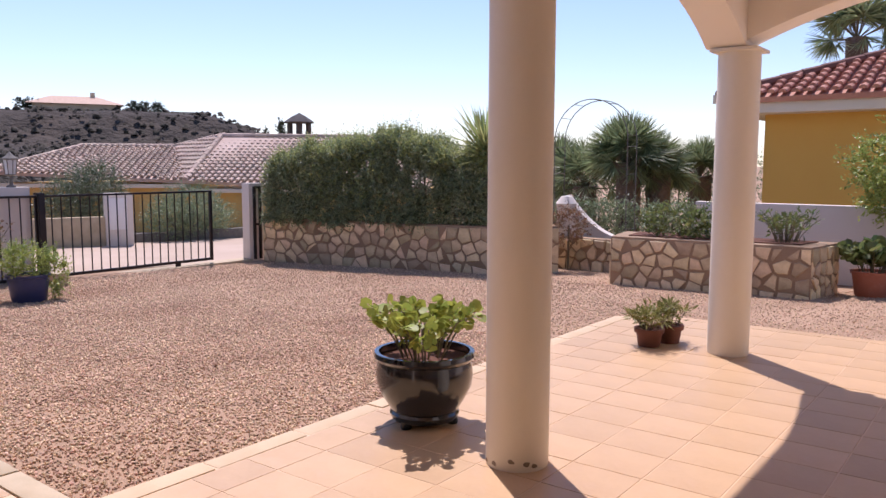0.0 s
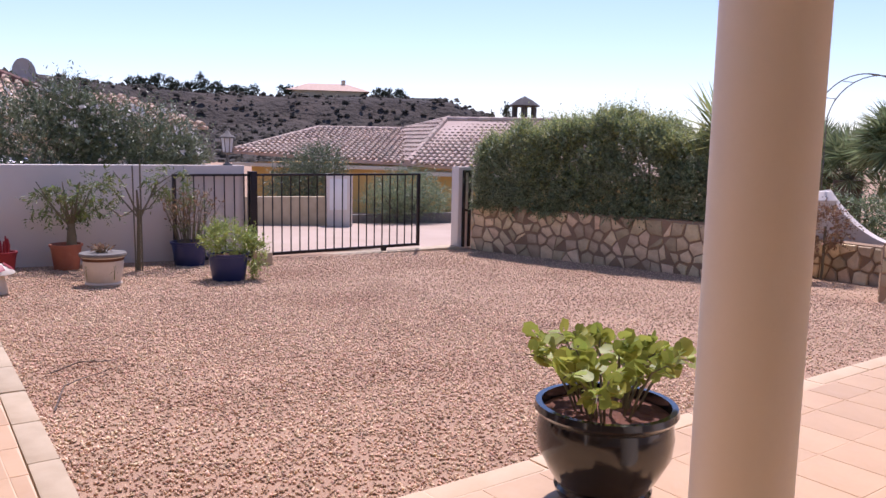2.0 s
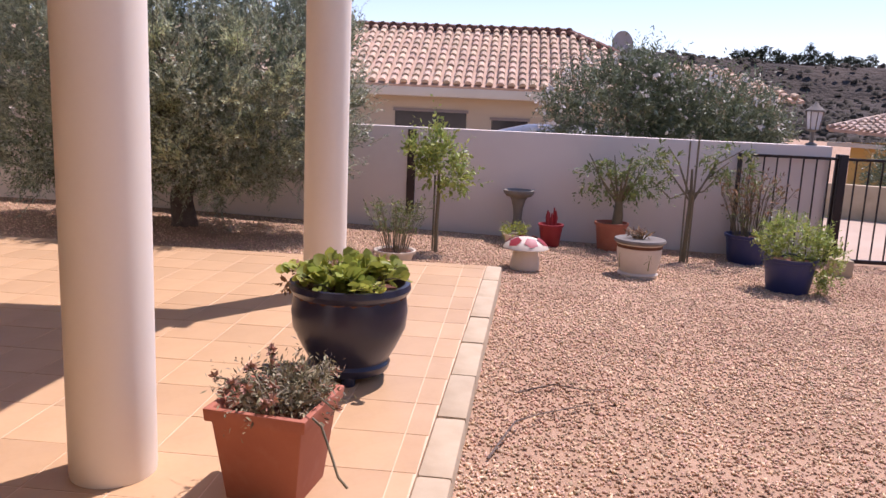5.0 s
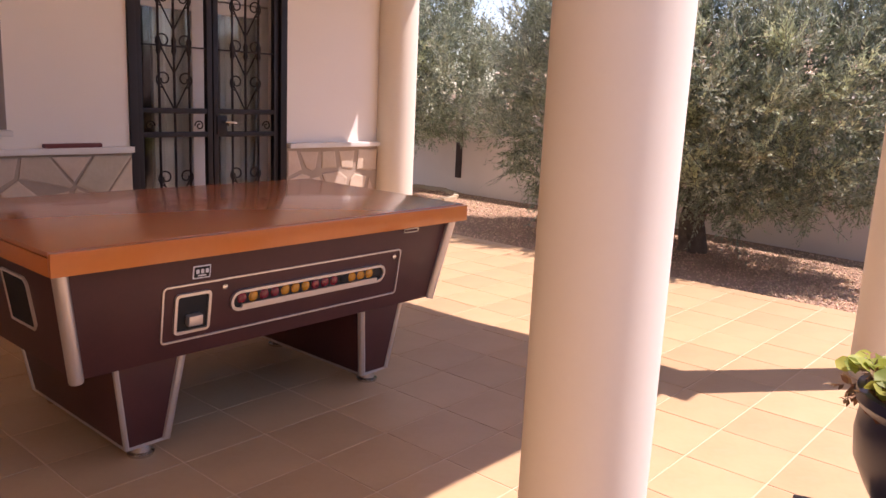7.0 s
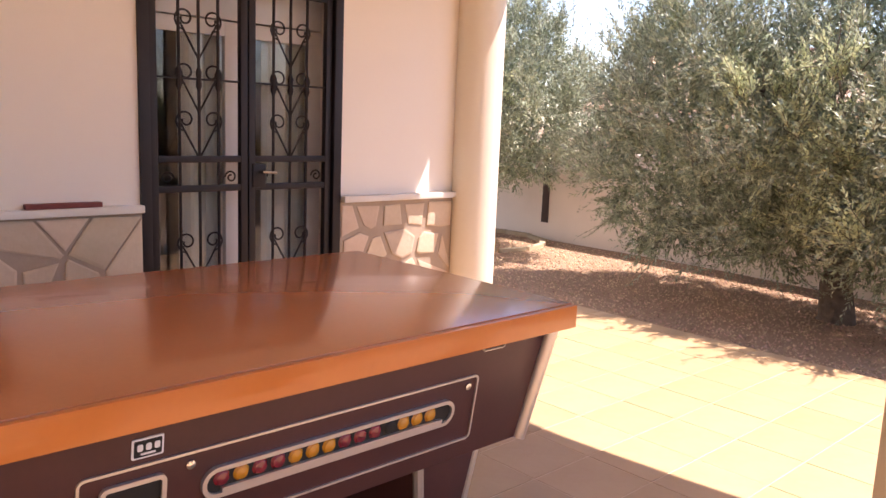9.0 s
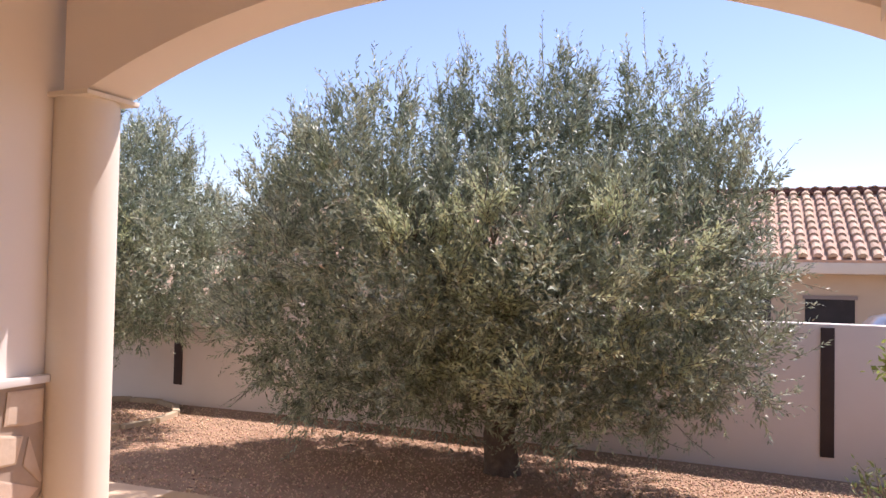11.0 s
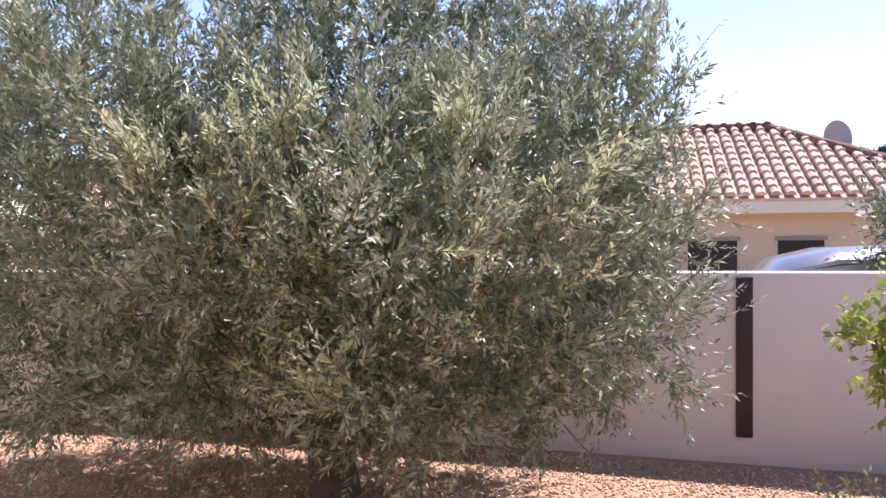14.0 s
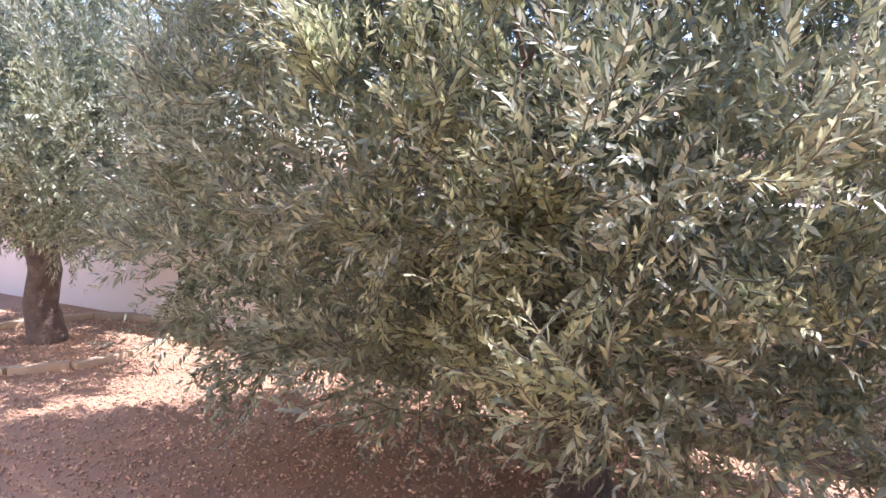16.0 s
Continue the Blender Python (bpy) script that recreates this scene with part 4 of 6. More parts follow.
    for n, b in (("front", (-1.032, 0.60, 0.80, 1.032, 0.622, 0.876)), ("back", (-1.032, -0.622, 0.80, 1.032, -0.60, 0.876)), ("w", (-1.032, -0.60, 0.80, -1.01, 0.60, 0.86)), ("e", (1.01, -0.60, 0.80, 1.032, 0.60, 0.86))):
        part("cover_edge", Geo().box(*b).mesh("cover_edge", M_WOOD, bevel=0.003), t, "orange pine edge board")
    # cabinet, wider at the top
    x1, y1, z1, x0, y0, z0 = 0.985, 0.565, 0.862, 0.915, 0.495, 0.405
    v = [(-x0, -y0, z0), (x0, -y0, z0), (x0, y0, z0), (-x0, y0, z0), (-x1, -y1, z1), (x1, -y1, z1), (x1, y1, z1), (-x1, y1, z1)]
    part("cabinet", Geo().add(v, [(3, 2, 1, 0), (4, 5, 6, 7), (0, 1, 5, 4), (1, 2, 6, 5), (2, 3, 7, 6), (3, 0, 4, 7)]).mesh("cabinet", M_CABINET, bevel=0.004), t, "dark mahogany laminate cabinet")
    for sx in (-1, 1):
        for sy in (-1, 1):
            part("corner_trim", Geo().tube([(sx * (x0 - 0.004), sy * (y0 - 0.004), z0 - 0.004), (sx * (x1 - 0.004), sy * (y1 - 0.004), 0.80)], 0.026, 12).mesh("corner_trim", M_ALU, True), t, "rounded aluminium corner")
        # pedestal leg, narrower towards the floor
        c = sx * 0.615
        v = [(c - 0.085, -0.41, 0.06), (c + 0.085, -0.41, 0.06), (c + 0.085, 0.41, 0.06), (c - 0.085, 0.41, 0.06), (c - 0.14, -0.45, z0 + 0.01), (c + 0.14, -0.45, z0 + 0.01), (c + 0.14, 0.45, z0 + 0.01), (c - 0.14, 0.45, z0 + 0.01)]
        leg = part("leg", Geo().add(v, [(3, 2, 1, 0), (4, 5, 6, 7), (0, 1, 5, 4), (1, 2, 6, 5), (2, 3, 7, 6), (3, 0, 4, 7)]).mesh("leg", M_CABINET, bevel=0.003), t, "tapered laminate pedestal")
        for dx in (-1, 1):
            for sy in (-1, 1):
                part("trim", Geo().tube([(c + dx * 0.082, sy * 0.408, 0.058), (c + dx * 0.137, sy * 0.448, z0 + 0.008)], 0.012 if dx == sx else 0.018, 8).mesh("trim", M_ALU, True), leg, "aluminium edge trim")
        for sy in (-1, 1):
            part("foot", Geo().lathe([(0.05, 0), (0.052, 0.012), (0.04, 0.018), (0.036, 0.045), (0.046, 0.05), (0.046, 0.062)], 20, c, sy * 0.36).mesh("foot", M_CHROME, True), leg, "chrome adjustable foot")
        part("base_strip", Geo().box(c - 0.086, -0.411, 0.05, c + 0.086, 0.411, 0.062).mesh("base_strip", M_ALU), leg)
    # front face fittings, on the slope
    slope = math.atan2(y1 - y0, z1 - z0)
    face = Matrix.Translation((0, y0, z0)) @ Matrix.Rotation(-slope, 4, "X") @ Matrix(((-1, 0, 0, 0.055), (0, 0, 1, 0), (0, 1, 0, -0.022), (0, 0, 0, 1)))

    def rounded(x0, x1, z0, z1, r, n=6):
        out = []
        for cx, cz, a0 in ((x1 - r, z0 + r, -90), (x1 - r, z1 - r, 0), (x0 + r, z1 - r, 90), (x0 + r, z0 + r, 180)):
            out += [(cx + r * math.cos(radians(a0 + 90 * i / n)), cz + r * math.sin(radians(a0 + 90 * i / n))) for i in range(n + 1)]
        return out

    def ring(name, box, r, w, h, material, label):
        o, i = rounded(*box, r), rounded(box[0] + w, box[1] - w, box[2] + w, box[3] - w, max(0.004, r - w))
        n = len(o)
        v = [(x, z, 0) for x, z in o] + [(x, z, h) for x, z in o] + [(x, z, h) for x, z in i] + [(x, z, 0) for x, z in i]
        f = [(k * n + q, k * n + (q + 1) % n, ((k + 1) % 4) * n + (q + 1) % n, ((k + 1) % 4) * n + q) for k in range(4) for q in range(n)]
        return part(name, Geo().add(v, f).mesh(name, material), t, label, face)

    def plate(name, box, r, h0, h1, material, label, parent=t):
        o = rounded(*box, r)
        n = len(o)
        v = [(x, z, h0) for x, z in o] + [(x, z, h1) for x, z in o]
        return part(name, Geo().add(v, [tuple(range(n)), tuple(range(n, 2 * n))] + [(q, (q + 1) % n, n + (q + 1) % n, n + q) for q in range(n)]).mesh(name, material), parent, label, face if parent is t else None)

    ring("panel_trim", (-0.55, 0.70, 0.085, 0.31), 0.02, 0.007, 0.005, M_ALU, "thin aluminium outline of the ball panel")
    ring("coin_frame", (-0.50, -0.345, 0.115, 0.275), 0.02, 0.012, 0.010, M_ALU, "aluminium frame of the ball return")
    plate("ball_return", (-0.49, -0.355, 0.125, 0.265), 0.015, 0.001, 0.003, M_BLACK, "dark ball return opening")
    part("coin_slide", Geo().box(-0.45, 0.15, 0.002, -0.39, 0.19, 0.03).mesh("coin_slide", M_ALU, bevel=0.004), t, "metal coin slide", face)
    ring("window_frame", (-0.255, 0.60, 0.165, 0.25), 0.042, 0.012, 0.012, M_ALU, "rounded aluminium frame of the ball window")
    plate("ball_window", (-0.245, 0.59, 0.175, 0.24), 0.032, 0.001, 0.003, M_BLACK, "dark ball window")
    part("shelf", Geo().box(-0.20, 0.176, 0.003, 0.55, 0.19, 0.012).mesh("shelf", M_ALU), t, "metal ball tray", face)
    for k, c in enumerate("RYRRYYYRRRBYYY"):
        x = -0.20 + k * 0.054
        m = {"R": M_BALLRED, "Y": M_BALL, "B": M_BLACK}[c]
        part("ball", Geo().lathe([(0.001, -0.024), (0.017, -0.017), (0.024, 0), (0.017, 0.017), (0.001, 0.024)], 12).mesh("ball", m, True), t, {"R": "dark red ball", "Y": "yellow ball", "B": "black ball"}[c], face @ Matrix.Translation((x, 0.214, 0.002)) @ Matrix.Diagonal((1, 1, 0.45, 1)))
    for x, z in ((-0.285, 0.275), (0.655, 0.275)):
        part("lock", Geo().lathe([(0.012, 0), (0.012, 0.006), (0.006, 0.008)], 12).mesh("lock", M_CHROME, True), t, "round lock", face @ Matrix.Translation((x, z, 0)))
    plate("coin_label", (-0.43, -0.355, 0.325, 0.375), 0.004, 0.0, 0.003, M_WHITE, "small white and black label")
    plate("label_dark", (-0.425, -0.36, 0.33, 0.37), 0.003, 0.003, 0.0045, M_BLACK, "")
    for q in range(3):
        plate("label_bar", (-0.418 + 0.02 * q, -0.405 + 0.02 * q, 0.345, 0.362), 0.004, 0.0045, 0.006, M_WHITE, "")
    plate("label_bar", (-0.41, -0.375, 0.335, 0.340), 0.002, 0.0045, 0.006, M_WHITE, "")
    ring("handle", (0.70, 0.80, 0.385, 0.405), 0.008, 0.004, 0.006, M_ALU, "small recessed pull")
    # end opening on the short side
    endm = Matrix.Translation((x0, 0, z0)) @ Matrix.Rotation(math.atan2(x1 - x0, z1 - z0), 4, "Y")
    o = [(0, y, z) for y, z in ((0.05, 0.13), (0.24, 0.13), (0.26, 0.15), (0.26, 0.30), (0.24, 0.32), (0.05, 0.32))]
    v = o + [(0.006, y, z) for _, y, z in o]
    n = len(o)
    part("end_opening", Geo().add(v, [tuple(range(n)), tuple(range(n, 2 * n))] + [(q, (q + 1) % n, n + (q + 1) % n, n + q) for q in range(n)]).mesh("end_opening", M_BLACK), t, "dark opening in the end panel", endm)
    part("end_frame", Geo().tube([(0.004, y, z) for _, y, z in o] + [(0.004, o[0][1], o[0][2])], 0.007, 6).mesh("end_frame", M_ALU, True), t, "aluminium frame of the end opening", endm)


pool_table()


# ---- door with wrought iron gates ----
def scroll(cx, cz, r, turns, start, hand, y):
    """Points of a spiral in an upright plane."""
    n = int(turns * 14)
    return [(cx + hand * r * (1 - 0.72 * i / n) * math.cos(start + 6.283 * turns * i / n), y, cz + r * (1 - 0.72 * i / n) * math.sin(start + 6.283 * turns * i / n)) for i in range(n + 1)]


def build_door():
    x0, x1, zt = DOOR
    door = structure("door_1", None, "double glazed door behind black wrought iron gates", "door")
    y = WALL_Y + 0.0
    for b in ((x0, y - 0.07, 0, x0 + 0.055, y + 0.02, zt), (x1 - 0.055, y - 0.07, 0, x1, y + 0.02, zt), (x0 + 0.055, y - 0.07, zt - 0.06, x1 - 0.055, y + 0.02, zt)):
        part("door_frame", Geo().box(*b).mesh("door_frame", M_IRON, bevel=0.004), door, "dark iron frame")
    mid = (x0 + x1) / 2
    for a, b, hand in ((x0 + 0.06, mid - 0.004, 1), (mid + 0.004, x1 - 0.06, -1)):
        leaf = part("iron_gate", None, door, "wrought iron gate with scrolls")
        yy = y - 0.025
        g = Geo()
        for q in ((a, 0.02, a + 0.04, zt - 0.07), (b - 0.04, 0.02, b, zt - 0.07)):
            g.box(q[0], yy - 0.02, q[1], q[2], yy + 0.02, q[3])
        for z in (0.02, 0.13, 1.045, 1.20, zt - 0.11):
            g.box(a + 0.04, yy - 0.018, z, b - 0.04, yy + 0.018, z + 0.035)
        part("gate_frame", g.mesh("gate_frame", M_IRON, bevel=0.003), leaf)
        w = b - a
        bars = [a + w * k for k in (0.30, 0.5, 0.70)]
        for xx in bars:
            part("bar", Geo().tube([(xx, yy, 0.14), (xx, yy, zt - 0.1)], 0.008, 6).mesh("bar", M_IRON, True), leaf)
            part("collar", Geo().lathe([(0.008, -0.06), (0.017, -0.035), (0.013, 0), (0.017, 0.035), (0.008, 0.06)], 8).mesh("collar", M_IRON, True), leaf, m=Matrix.Translation((xx, yy, 1.63)))
        g = Geo().tube([(a + 0.03, yy, 1.63), (b - 0.03, yy, 1.63)], 0.006, 5)
        c = bars[1]
        for cz in (1.42, 1.66, 1.93, 0.78, 0.42):
            for h in (-1, 1):
                g.tube(scroll(c + h * 0.075, cz, 0.058, 1.3, -1.57, h, yy), 0.0055, 5)
                g.tube([(c, yy, cz - 0.20), (c + h * 0.10, yy, cz - 0.02)], 0.0055, 5)
        for h in (-1, 1):
            g.tube(scroll(c + h * w * 0.33, 1.12, 0.035, 1.3, 0, -h, yy), 0.005, 5)
        part("scrollwork", g.mesh("scrollwork", M_IRON, True), leaf, "curled iron scrolls")
        if hand > 0:
            part("lock_box", Geo().box(b - 0.10, yy - 0.03, 1.06, b - 0.02, yy + 0.03, 1.19).mesh("lock_box", M_IRON, bevel=0.004), leaf)
            part("handle", Geo().tube([(b - 0.06, yy + 0.03, 1.15), (b - 0.06, yy + 0.07, 1.15), (b - 0.14, yy + 0.075, 1.145)], 0.009, 6).mesh("handle", M_CHROME, True), leaf, "bright lever handle")
    # glazed white leaves behind
    for a, b in ((x0, mid - 0.06), (mid - 0.06, x1)):
        leaf = part("glazed_leaf", None, door, "white framed glazed door leaf")
        yb = y - 0.235
        for q in ((a, 0.01, a + 0.09, 1.96), (b - 0.09, 0.01, b, 1.96), (a + 0.09, 0.01, b - 0.09, 0.2), (a + 0.09, 1.88, b - 0.09, 1.96)):
            part("rail", Geo().box(q[0], yb - 0.02, q[1], q[2], yb + 0.025, q[3]).mesh("rail", M_WHITE, bevel=0.004), leaf)
        pane = part("pane", Geo().box(a + 0.09, yb, 0.2, b - 0.09, yb + 0.006, 1.88).mesh("pane", M_GLASS), leaf, "clear reflecting pane")
        pane.visible_shadow = False
    part("transom", Geo().box(x0, y - 0.255, 1.97, x1, y - 0.21, zt).mesh("transom", M_WHITE, bevel=0.003), door, "white shutter box above the door")
    g = Geo()
    n = 40
    v = []
    for i in range(n + 1):
        xx = x0 + (x1 - x0) * (0.02 if i == 0 else i / n)
        v += [(xx, y - 0.285 + 0.014 * math.sin(i * 1.9), 0.05), (xx, y - 0.285 + 0.014 * math.sin(i * 1.9), 1.95)]
    g.add(v, [(2 * i, 2 * i + 2, 2 * i + 3, 2 * i + 1) for i in range(n) if not 11 < i < 18 and not 28 < i < 34])
    part("curtain", g.mesh("curtain", M_CURTAIN, True), door, "pale net curtain behind the glass")


build_door()


def build_window():
    x0, x1, z0, z1 = WIN
    y = WALL_Y
    win = structure("window_1", None, "white sliding window behind an iron grille", "window")
    for b in ((x0, z0, x0 + 0.045, z1), (x1 - 0.045, z0, x1, z1), (x0 + 0.045, z0, x1 - 0.045, z0 + 0.04), (x0 + 0.045, z1 - 0.04, x1 - 0.045, z1)):
        part("reveal", Geo().box(b[0], y - 0.10, b[1], b[2], y + 0.012, b[3]).mesh("reveal", M_STONEFRAME, bevel=0.003), win, "taupe frame")
    part("window_sill", Geo().box(x0 - 0.02, y - 0.1, z0 - 0.035, x1 + 0.02, y + 0.05, z0 - 0.002).mesh("window_sill", M_MARBLE, bevel=0.005), win, "pale marble sill")
    mid = (x0 + x1) / 2
    for a, b in ((x0 + 0.045, mid + 0.03), (mid - 0.03, x1 - 0.045)):
        sash = part("sash", None, win)
        yy = y - (0.17 if a < mid - 0.1 else 0.20)
        for q in ((a, z0 + 0.04, a + 0.06, z1 - 0.04), (b - 0.06, z0 + 0.04, b, z1 - 0.04), (a + 0.06, z0 + 0.04, b - 0.06, z0 + 0.11), (a + 0.06, z1 - 0.10, b - 0.06, z1 - 0.04)):
            part("window_frame", Geo().box(q[0], yy - 0.014, q[1], q[2], yy + 0.014, q[3]).mesh("window_frame", M_WHITE, bevel=0.003), sash)
        pane = part("pane", Geo().box(a + 0.06, yy - 0.003, z0 + 0.11, b - 0.06, yy + 0.003, z1 - 0.1).mesh("pane", M_GLASS), sash)
        pane.visible_shadow = False
    part("back_panel", Geo().box(x0, y - 0.36, z0, x1, y - 0.34, z1).mesh("back_panel", M_CURTAIN), win, "pale blind behind the glass")
    grille = part("grille", None, win, "black wrought iron window grille")
    yg = y - 0.045
    n = 10
    for k in range(n):
        xx = x0 + 0.06 + (x1 - x0 - 0.12) * k / (n - 1)
        b = part("bar", Geo().tube([(xx, yg, z0 + 0.05), (xx, yg, z1 - 0.03)], 0.0085, 7).mesh("bar", M_IRON, True), grille)
        if 0 < k < n - 1:
            part("collar", Geo().lathe([(0.009, -0.08), (0.020, -0.05), (0.014, -0.015), (0.022, 0.0), (0.014, 0.015), (0.020, 0.05), (0.009, 0.08)], 8).mesh("collar", M_IRON, True), grille, m=Matrix.Translation((xx, yg, 1.68)))
    for z in (z0 + 0.06, 1.66, z1 - 0.06):
        part("rail", Geo().tube([(x0 + 0.05, yg, z), (x1 - 0.05, yg, z)], 0.007, 6).mesh("rail", M_IRON, True), grille)


M_STONEFRAME = mat("taupe_frame", (0.30, 0.25, 0.21), (0.26, 0.21, 0.18), 0.6, 4, 60, 0.1)
build_window()

# stone dado with its marble ledge
for n, (a, b) in enumerate(((-7.88, DOOR[0]), (DOOR[1], 1.98))):
    d = structure("dado", Geo().box(a, WALL_Y + 0.002, 0.0, b, WALL_Y + 0.02, 0.955).mesh("dado", M_DADO_JOINT), "crazy-paved stone dado along the house wall", "wall trim")
    stone_face(d, (b, WALL_Y + 0.02, 0.0), (-1, 0, 0), b - a if b < 0 else 4.2, 0.95, 0.2, M_DADO, 20 + n, 0.014, (0.006, 0.014)) if b < 0 else stone_face(d, (a + 4.2, WALL_Y + 0.02, 0.0), (-1, 0, 0), 4.2, 0.95, 0.21, M_DADO, 20 + n, 0.009, (0.006, 0.014))
    structure("ledge", Geo().box(a, WALL_Y + 0.002, 0.957, b, WALL_Y + 0.065, 0.995).mesh("ledge", M_MARBLE, bevel=0.006), "pale marble ledge above the dado", "trim")
thing("wooden_bar", "dark red wooden bar lying on the marble ledge", "bar", pose(-5.36, WALL_Y + 0.035, 0.995), Geo().box(-0.17, -0.02, 0, 0.17, 0.02, 0.025).mesh("wooden_bar", M_REDWOOD, bevel=0.006))


# ---- gate and its posts ----
def build_gate():
    gx, y0, y1, zb, zt = GWX + 0.07, 4.70, 9.16, -0.30, 1.02
    gate = thing("sliding_gate", "black iron sliding gate drawn half across the drive", "gate", pose(gx, y0, 0))
    L = y1 - y0
    for n, b in (("top", (0, zt - 0.035, L, zt)), ("bottom", (0, zb, L, zb + 0.05))):
        part("rail", Geo().box(-0.02, b[0], b[1], 0.02, b[2], b[3]).mesh("rail", M_IRON, bevel=0.003), gate)
    for y in (0.0, L - 0.05):
        part("post", Geo().box(-0.025, y, zb, 0.025, y + 0.05, zt).mesh("post", M_IRON, bevel=0.003), gate)
    n = 28
    bar = Geo().box(-0.008, -0.008, zb + 0.05, 0.008, 0.008, zt - 0.03).mesh("bar", M_IRON)
    for k in range(1, n):
        part("bar", bar, gate, m=Matrix.Translation((0, L * k / n, 0)))
    for y in (L * 0.30, L * 0.83):
        part("wheel", Geo().lathe([(0.05, -0.015), (0.055, -0.01), (0.05, 0), (0.055, 0.01), (0.05, 0.015)], 16).mesh("wheel", M_IRON, True), gate, m=Matrix.Translation((0, y, zb - 0.02)) @ Matrix.Rotation(1.5708, 4, "Y"))
    # guide post at the wall's end
    gp = thing("gate_guide", "pair of black iron guide posts at the wall end", "gate post", pose(GWX + 0.06, 5.93, 0))
    for x in (-0.05, 0.07):
        part("post", Geo().box(x, -0.04, -0.34, x + 0.05, 0.06, 1.06).mesh("post", M_IRON, bevel=0.004), gp)
    structure("gate_track", Geo().box(GWX - 0.12, 5.3, -0.46, GWX + 0.22, 10.0, -0.352).mesh("gate_track", M_KERB, bevel=0.01), "pale concrete strip under the sliding gate", "kerb")
    structure("wall_gate_end", Geo().box(GWX - 0.16, 10.06, -0.6, GWX + 0.06, 10.42, 1.14).mesh("wall_gate_end", M_WHITEWALL, bevel=0.01), "white rendered gate pillar", "wall")
    cp = thing("gate_catch", "black iron catch posts on the white gate pillar", "gate post", pose(GWX + 0.06, 10.24, 0))
    for y in (-0.09, 0.05):
        part("post", Geo().box(0.0, y, -0.38, 0.05, y + 0.045, 1.08).mesh("post", M_IRON, bevel=0.004), cp)
    part("brace", Geo().box(0.0, -0.05, 0.3, 0.05, 0.05, 0.34).mesh("brace", M_IRON), cp)
    part("brace", Geo().box(0.0, -0.05, 1.04, 0.05, 0.05, 1.08).mesh("brace", M_IRON), cp)
    bl = thing("concrete_block", "small pale concrete block beside the gate", "block", pose(-11.5, 5.72, gz(-11.5, 5.72)), Geo().box(-0.13, -0.1, -0.02, 0.13, 0.1, 0.2).mesh("concrete_block", M_KERB, bevel=0.012))


build_gate()
M_LAMPGLASS = mat("frosted_glass", (0.7, 0.72, 0.72), (0.64, 0.66, 0.66), 0.3, 4, 60, 0.02)
lamp = thing("wall_lantern", "grey metal lantern with frosted panes on the wall top", "lantern", pose(GWX - 0.1, 5.62, 1.15))
part("stem", Geo().lathe([(0.07, 0), (0.07, 0.02), (0.025, 0.04), (0.025, 0.17), (0.09, 0.2)], 14).mesh("stem", M_STONEGREY, True), lamp)
part("panes", Geo().lathe([(0.075, 0.2), (0.105, 0.42)], 8).mesh("panes", M_LAMPGLASS), lamp, "frosted panes")
for k in range(8):
    a = k * 0.785
    part("rib", Geo().tube([(0.078 * math.cos(a), 0.078 * math.sin(a), 0.2), (0.108 * math.cos(a), 0.108 * math.sin(a), 0.42)], 0.007, 5).mesh("rib", M_STONEGREY, True), lamp)
part("roof", Geo().lathe([(0.125, 0.42), (0.12, 0.44), (0.05, 0.49), (0.02, 0.53), (0.0, 0.55)], 12).mesh("roof", M_STONEGREY, True), lamp)

# ---- stone retaining wall, hedge and planters ----
A, Bp, Cp = Vector((-12.2, 10.2, 0)), Vector((-7.4, 11.08, 0)), Vector((-6.55, 12.0, 0))
ZB, ZT = -0.55, 0.46
w = structure("wall_stone", None, "rustic field stone retaining wall under the hedge", "wall")
for n, (a, b) in enumerate(((A, Bp), (Bp, Cp))):
    d = (b - a).normalized()
    back = Vector((-d.y, d.x, 0))
    part("core", Geo().slab([tuple(q.xy) for q in (a, b, b + back * 0.3, a + back * 0.3)], ZB, ZT).mesh("core", M_MORTAR, bevel=0.01), w, "brown mortar")
    L = (b - a).length
    stone_face(w, (a.x, a.y, -0.42), d, L, ZT + 0.40, 0.21, M_STONE, 30 + n, 0.013)
PL, PR = Vector((-5.14, 11.07, 0)), Vector((-2.3, 11.13, 0))
w = structure("planter_stone", None, "raised field stone planter with shrubs", "planter")
part("core", Geo().slab([(PL.x, PL.y), (PR.x, PR.y), (PR.x + 0.15, PR.y + 1.0), (PL.x - 0.2, PL.y + 1.0)], -0.5, 0.43).mesh("core", M_MORTAR, bevel=0.015), w, "brown mortar")
part("soil", Geo().slab([(PL.x + 0.2, PL.y + 0.2), (PR.x - 0.2, PR.y + 0.2), (PR.x - 0.1, PR.y + 0.85), (PL.x + 0.1, PL.y + 0.85)], 0.4, 0.445).mesh("soil", M_SOIL), w)
stone_face(w, (PL.x, PL.y, -0.36), (PR - PL), (PR - PL).length, 0.77, 0.21, M_STONE, 33, 0.013)
stone_face(w, (PL.x - 0.2, PL.y + 1.0, -0.36), (0.2, -1.0, 0), 1.0, 0.77, 0.21, M_STONE, 34, 0.013)
stone_face(w, (PR.x, PR.y, -0.33), (0.15, 1.0, 0), 1.0, 0.74, 0.21, M_STONE, 35, 0.013)
w = structure("wall_rubble", Geo().slab([(-7.2, 12.75), (-4.9, 12.55), (-4.9, 12.85), (-7.2, 13.05)], -0.6, 0.2).mesh("wall_rubble", M_MORTAR), "low rubble wall behind the planter", "wall")
stone_face(w, (-7.2, 12.75, -0.42), (2.3, -0.2, 0), 2.3, 0.62, 0.2, M_STONE, 36, 0.012, (0.02, 0.06))


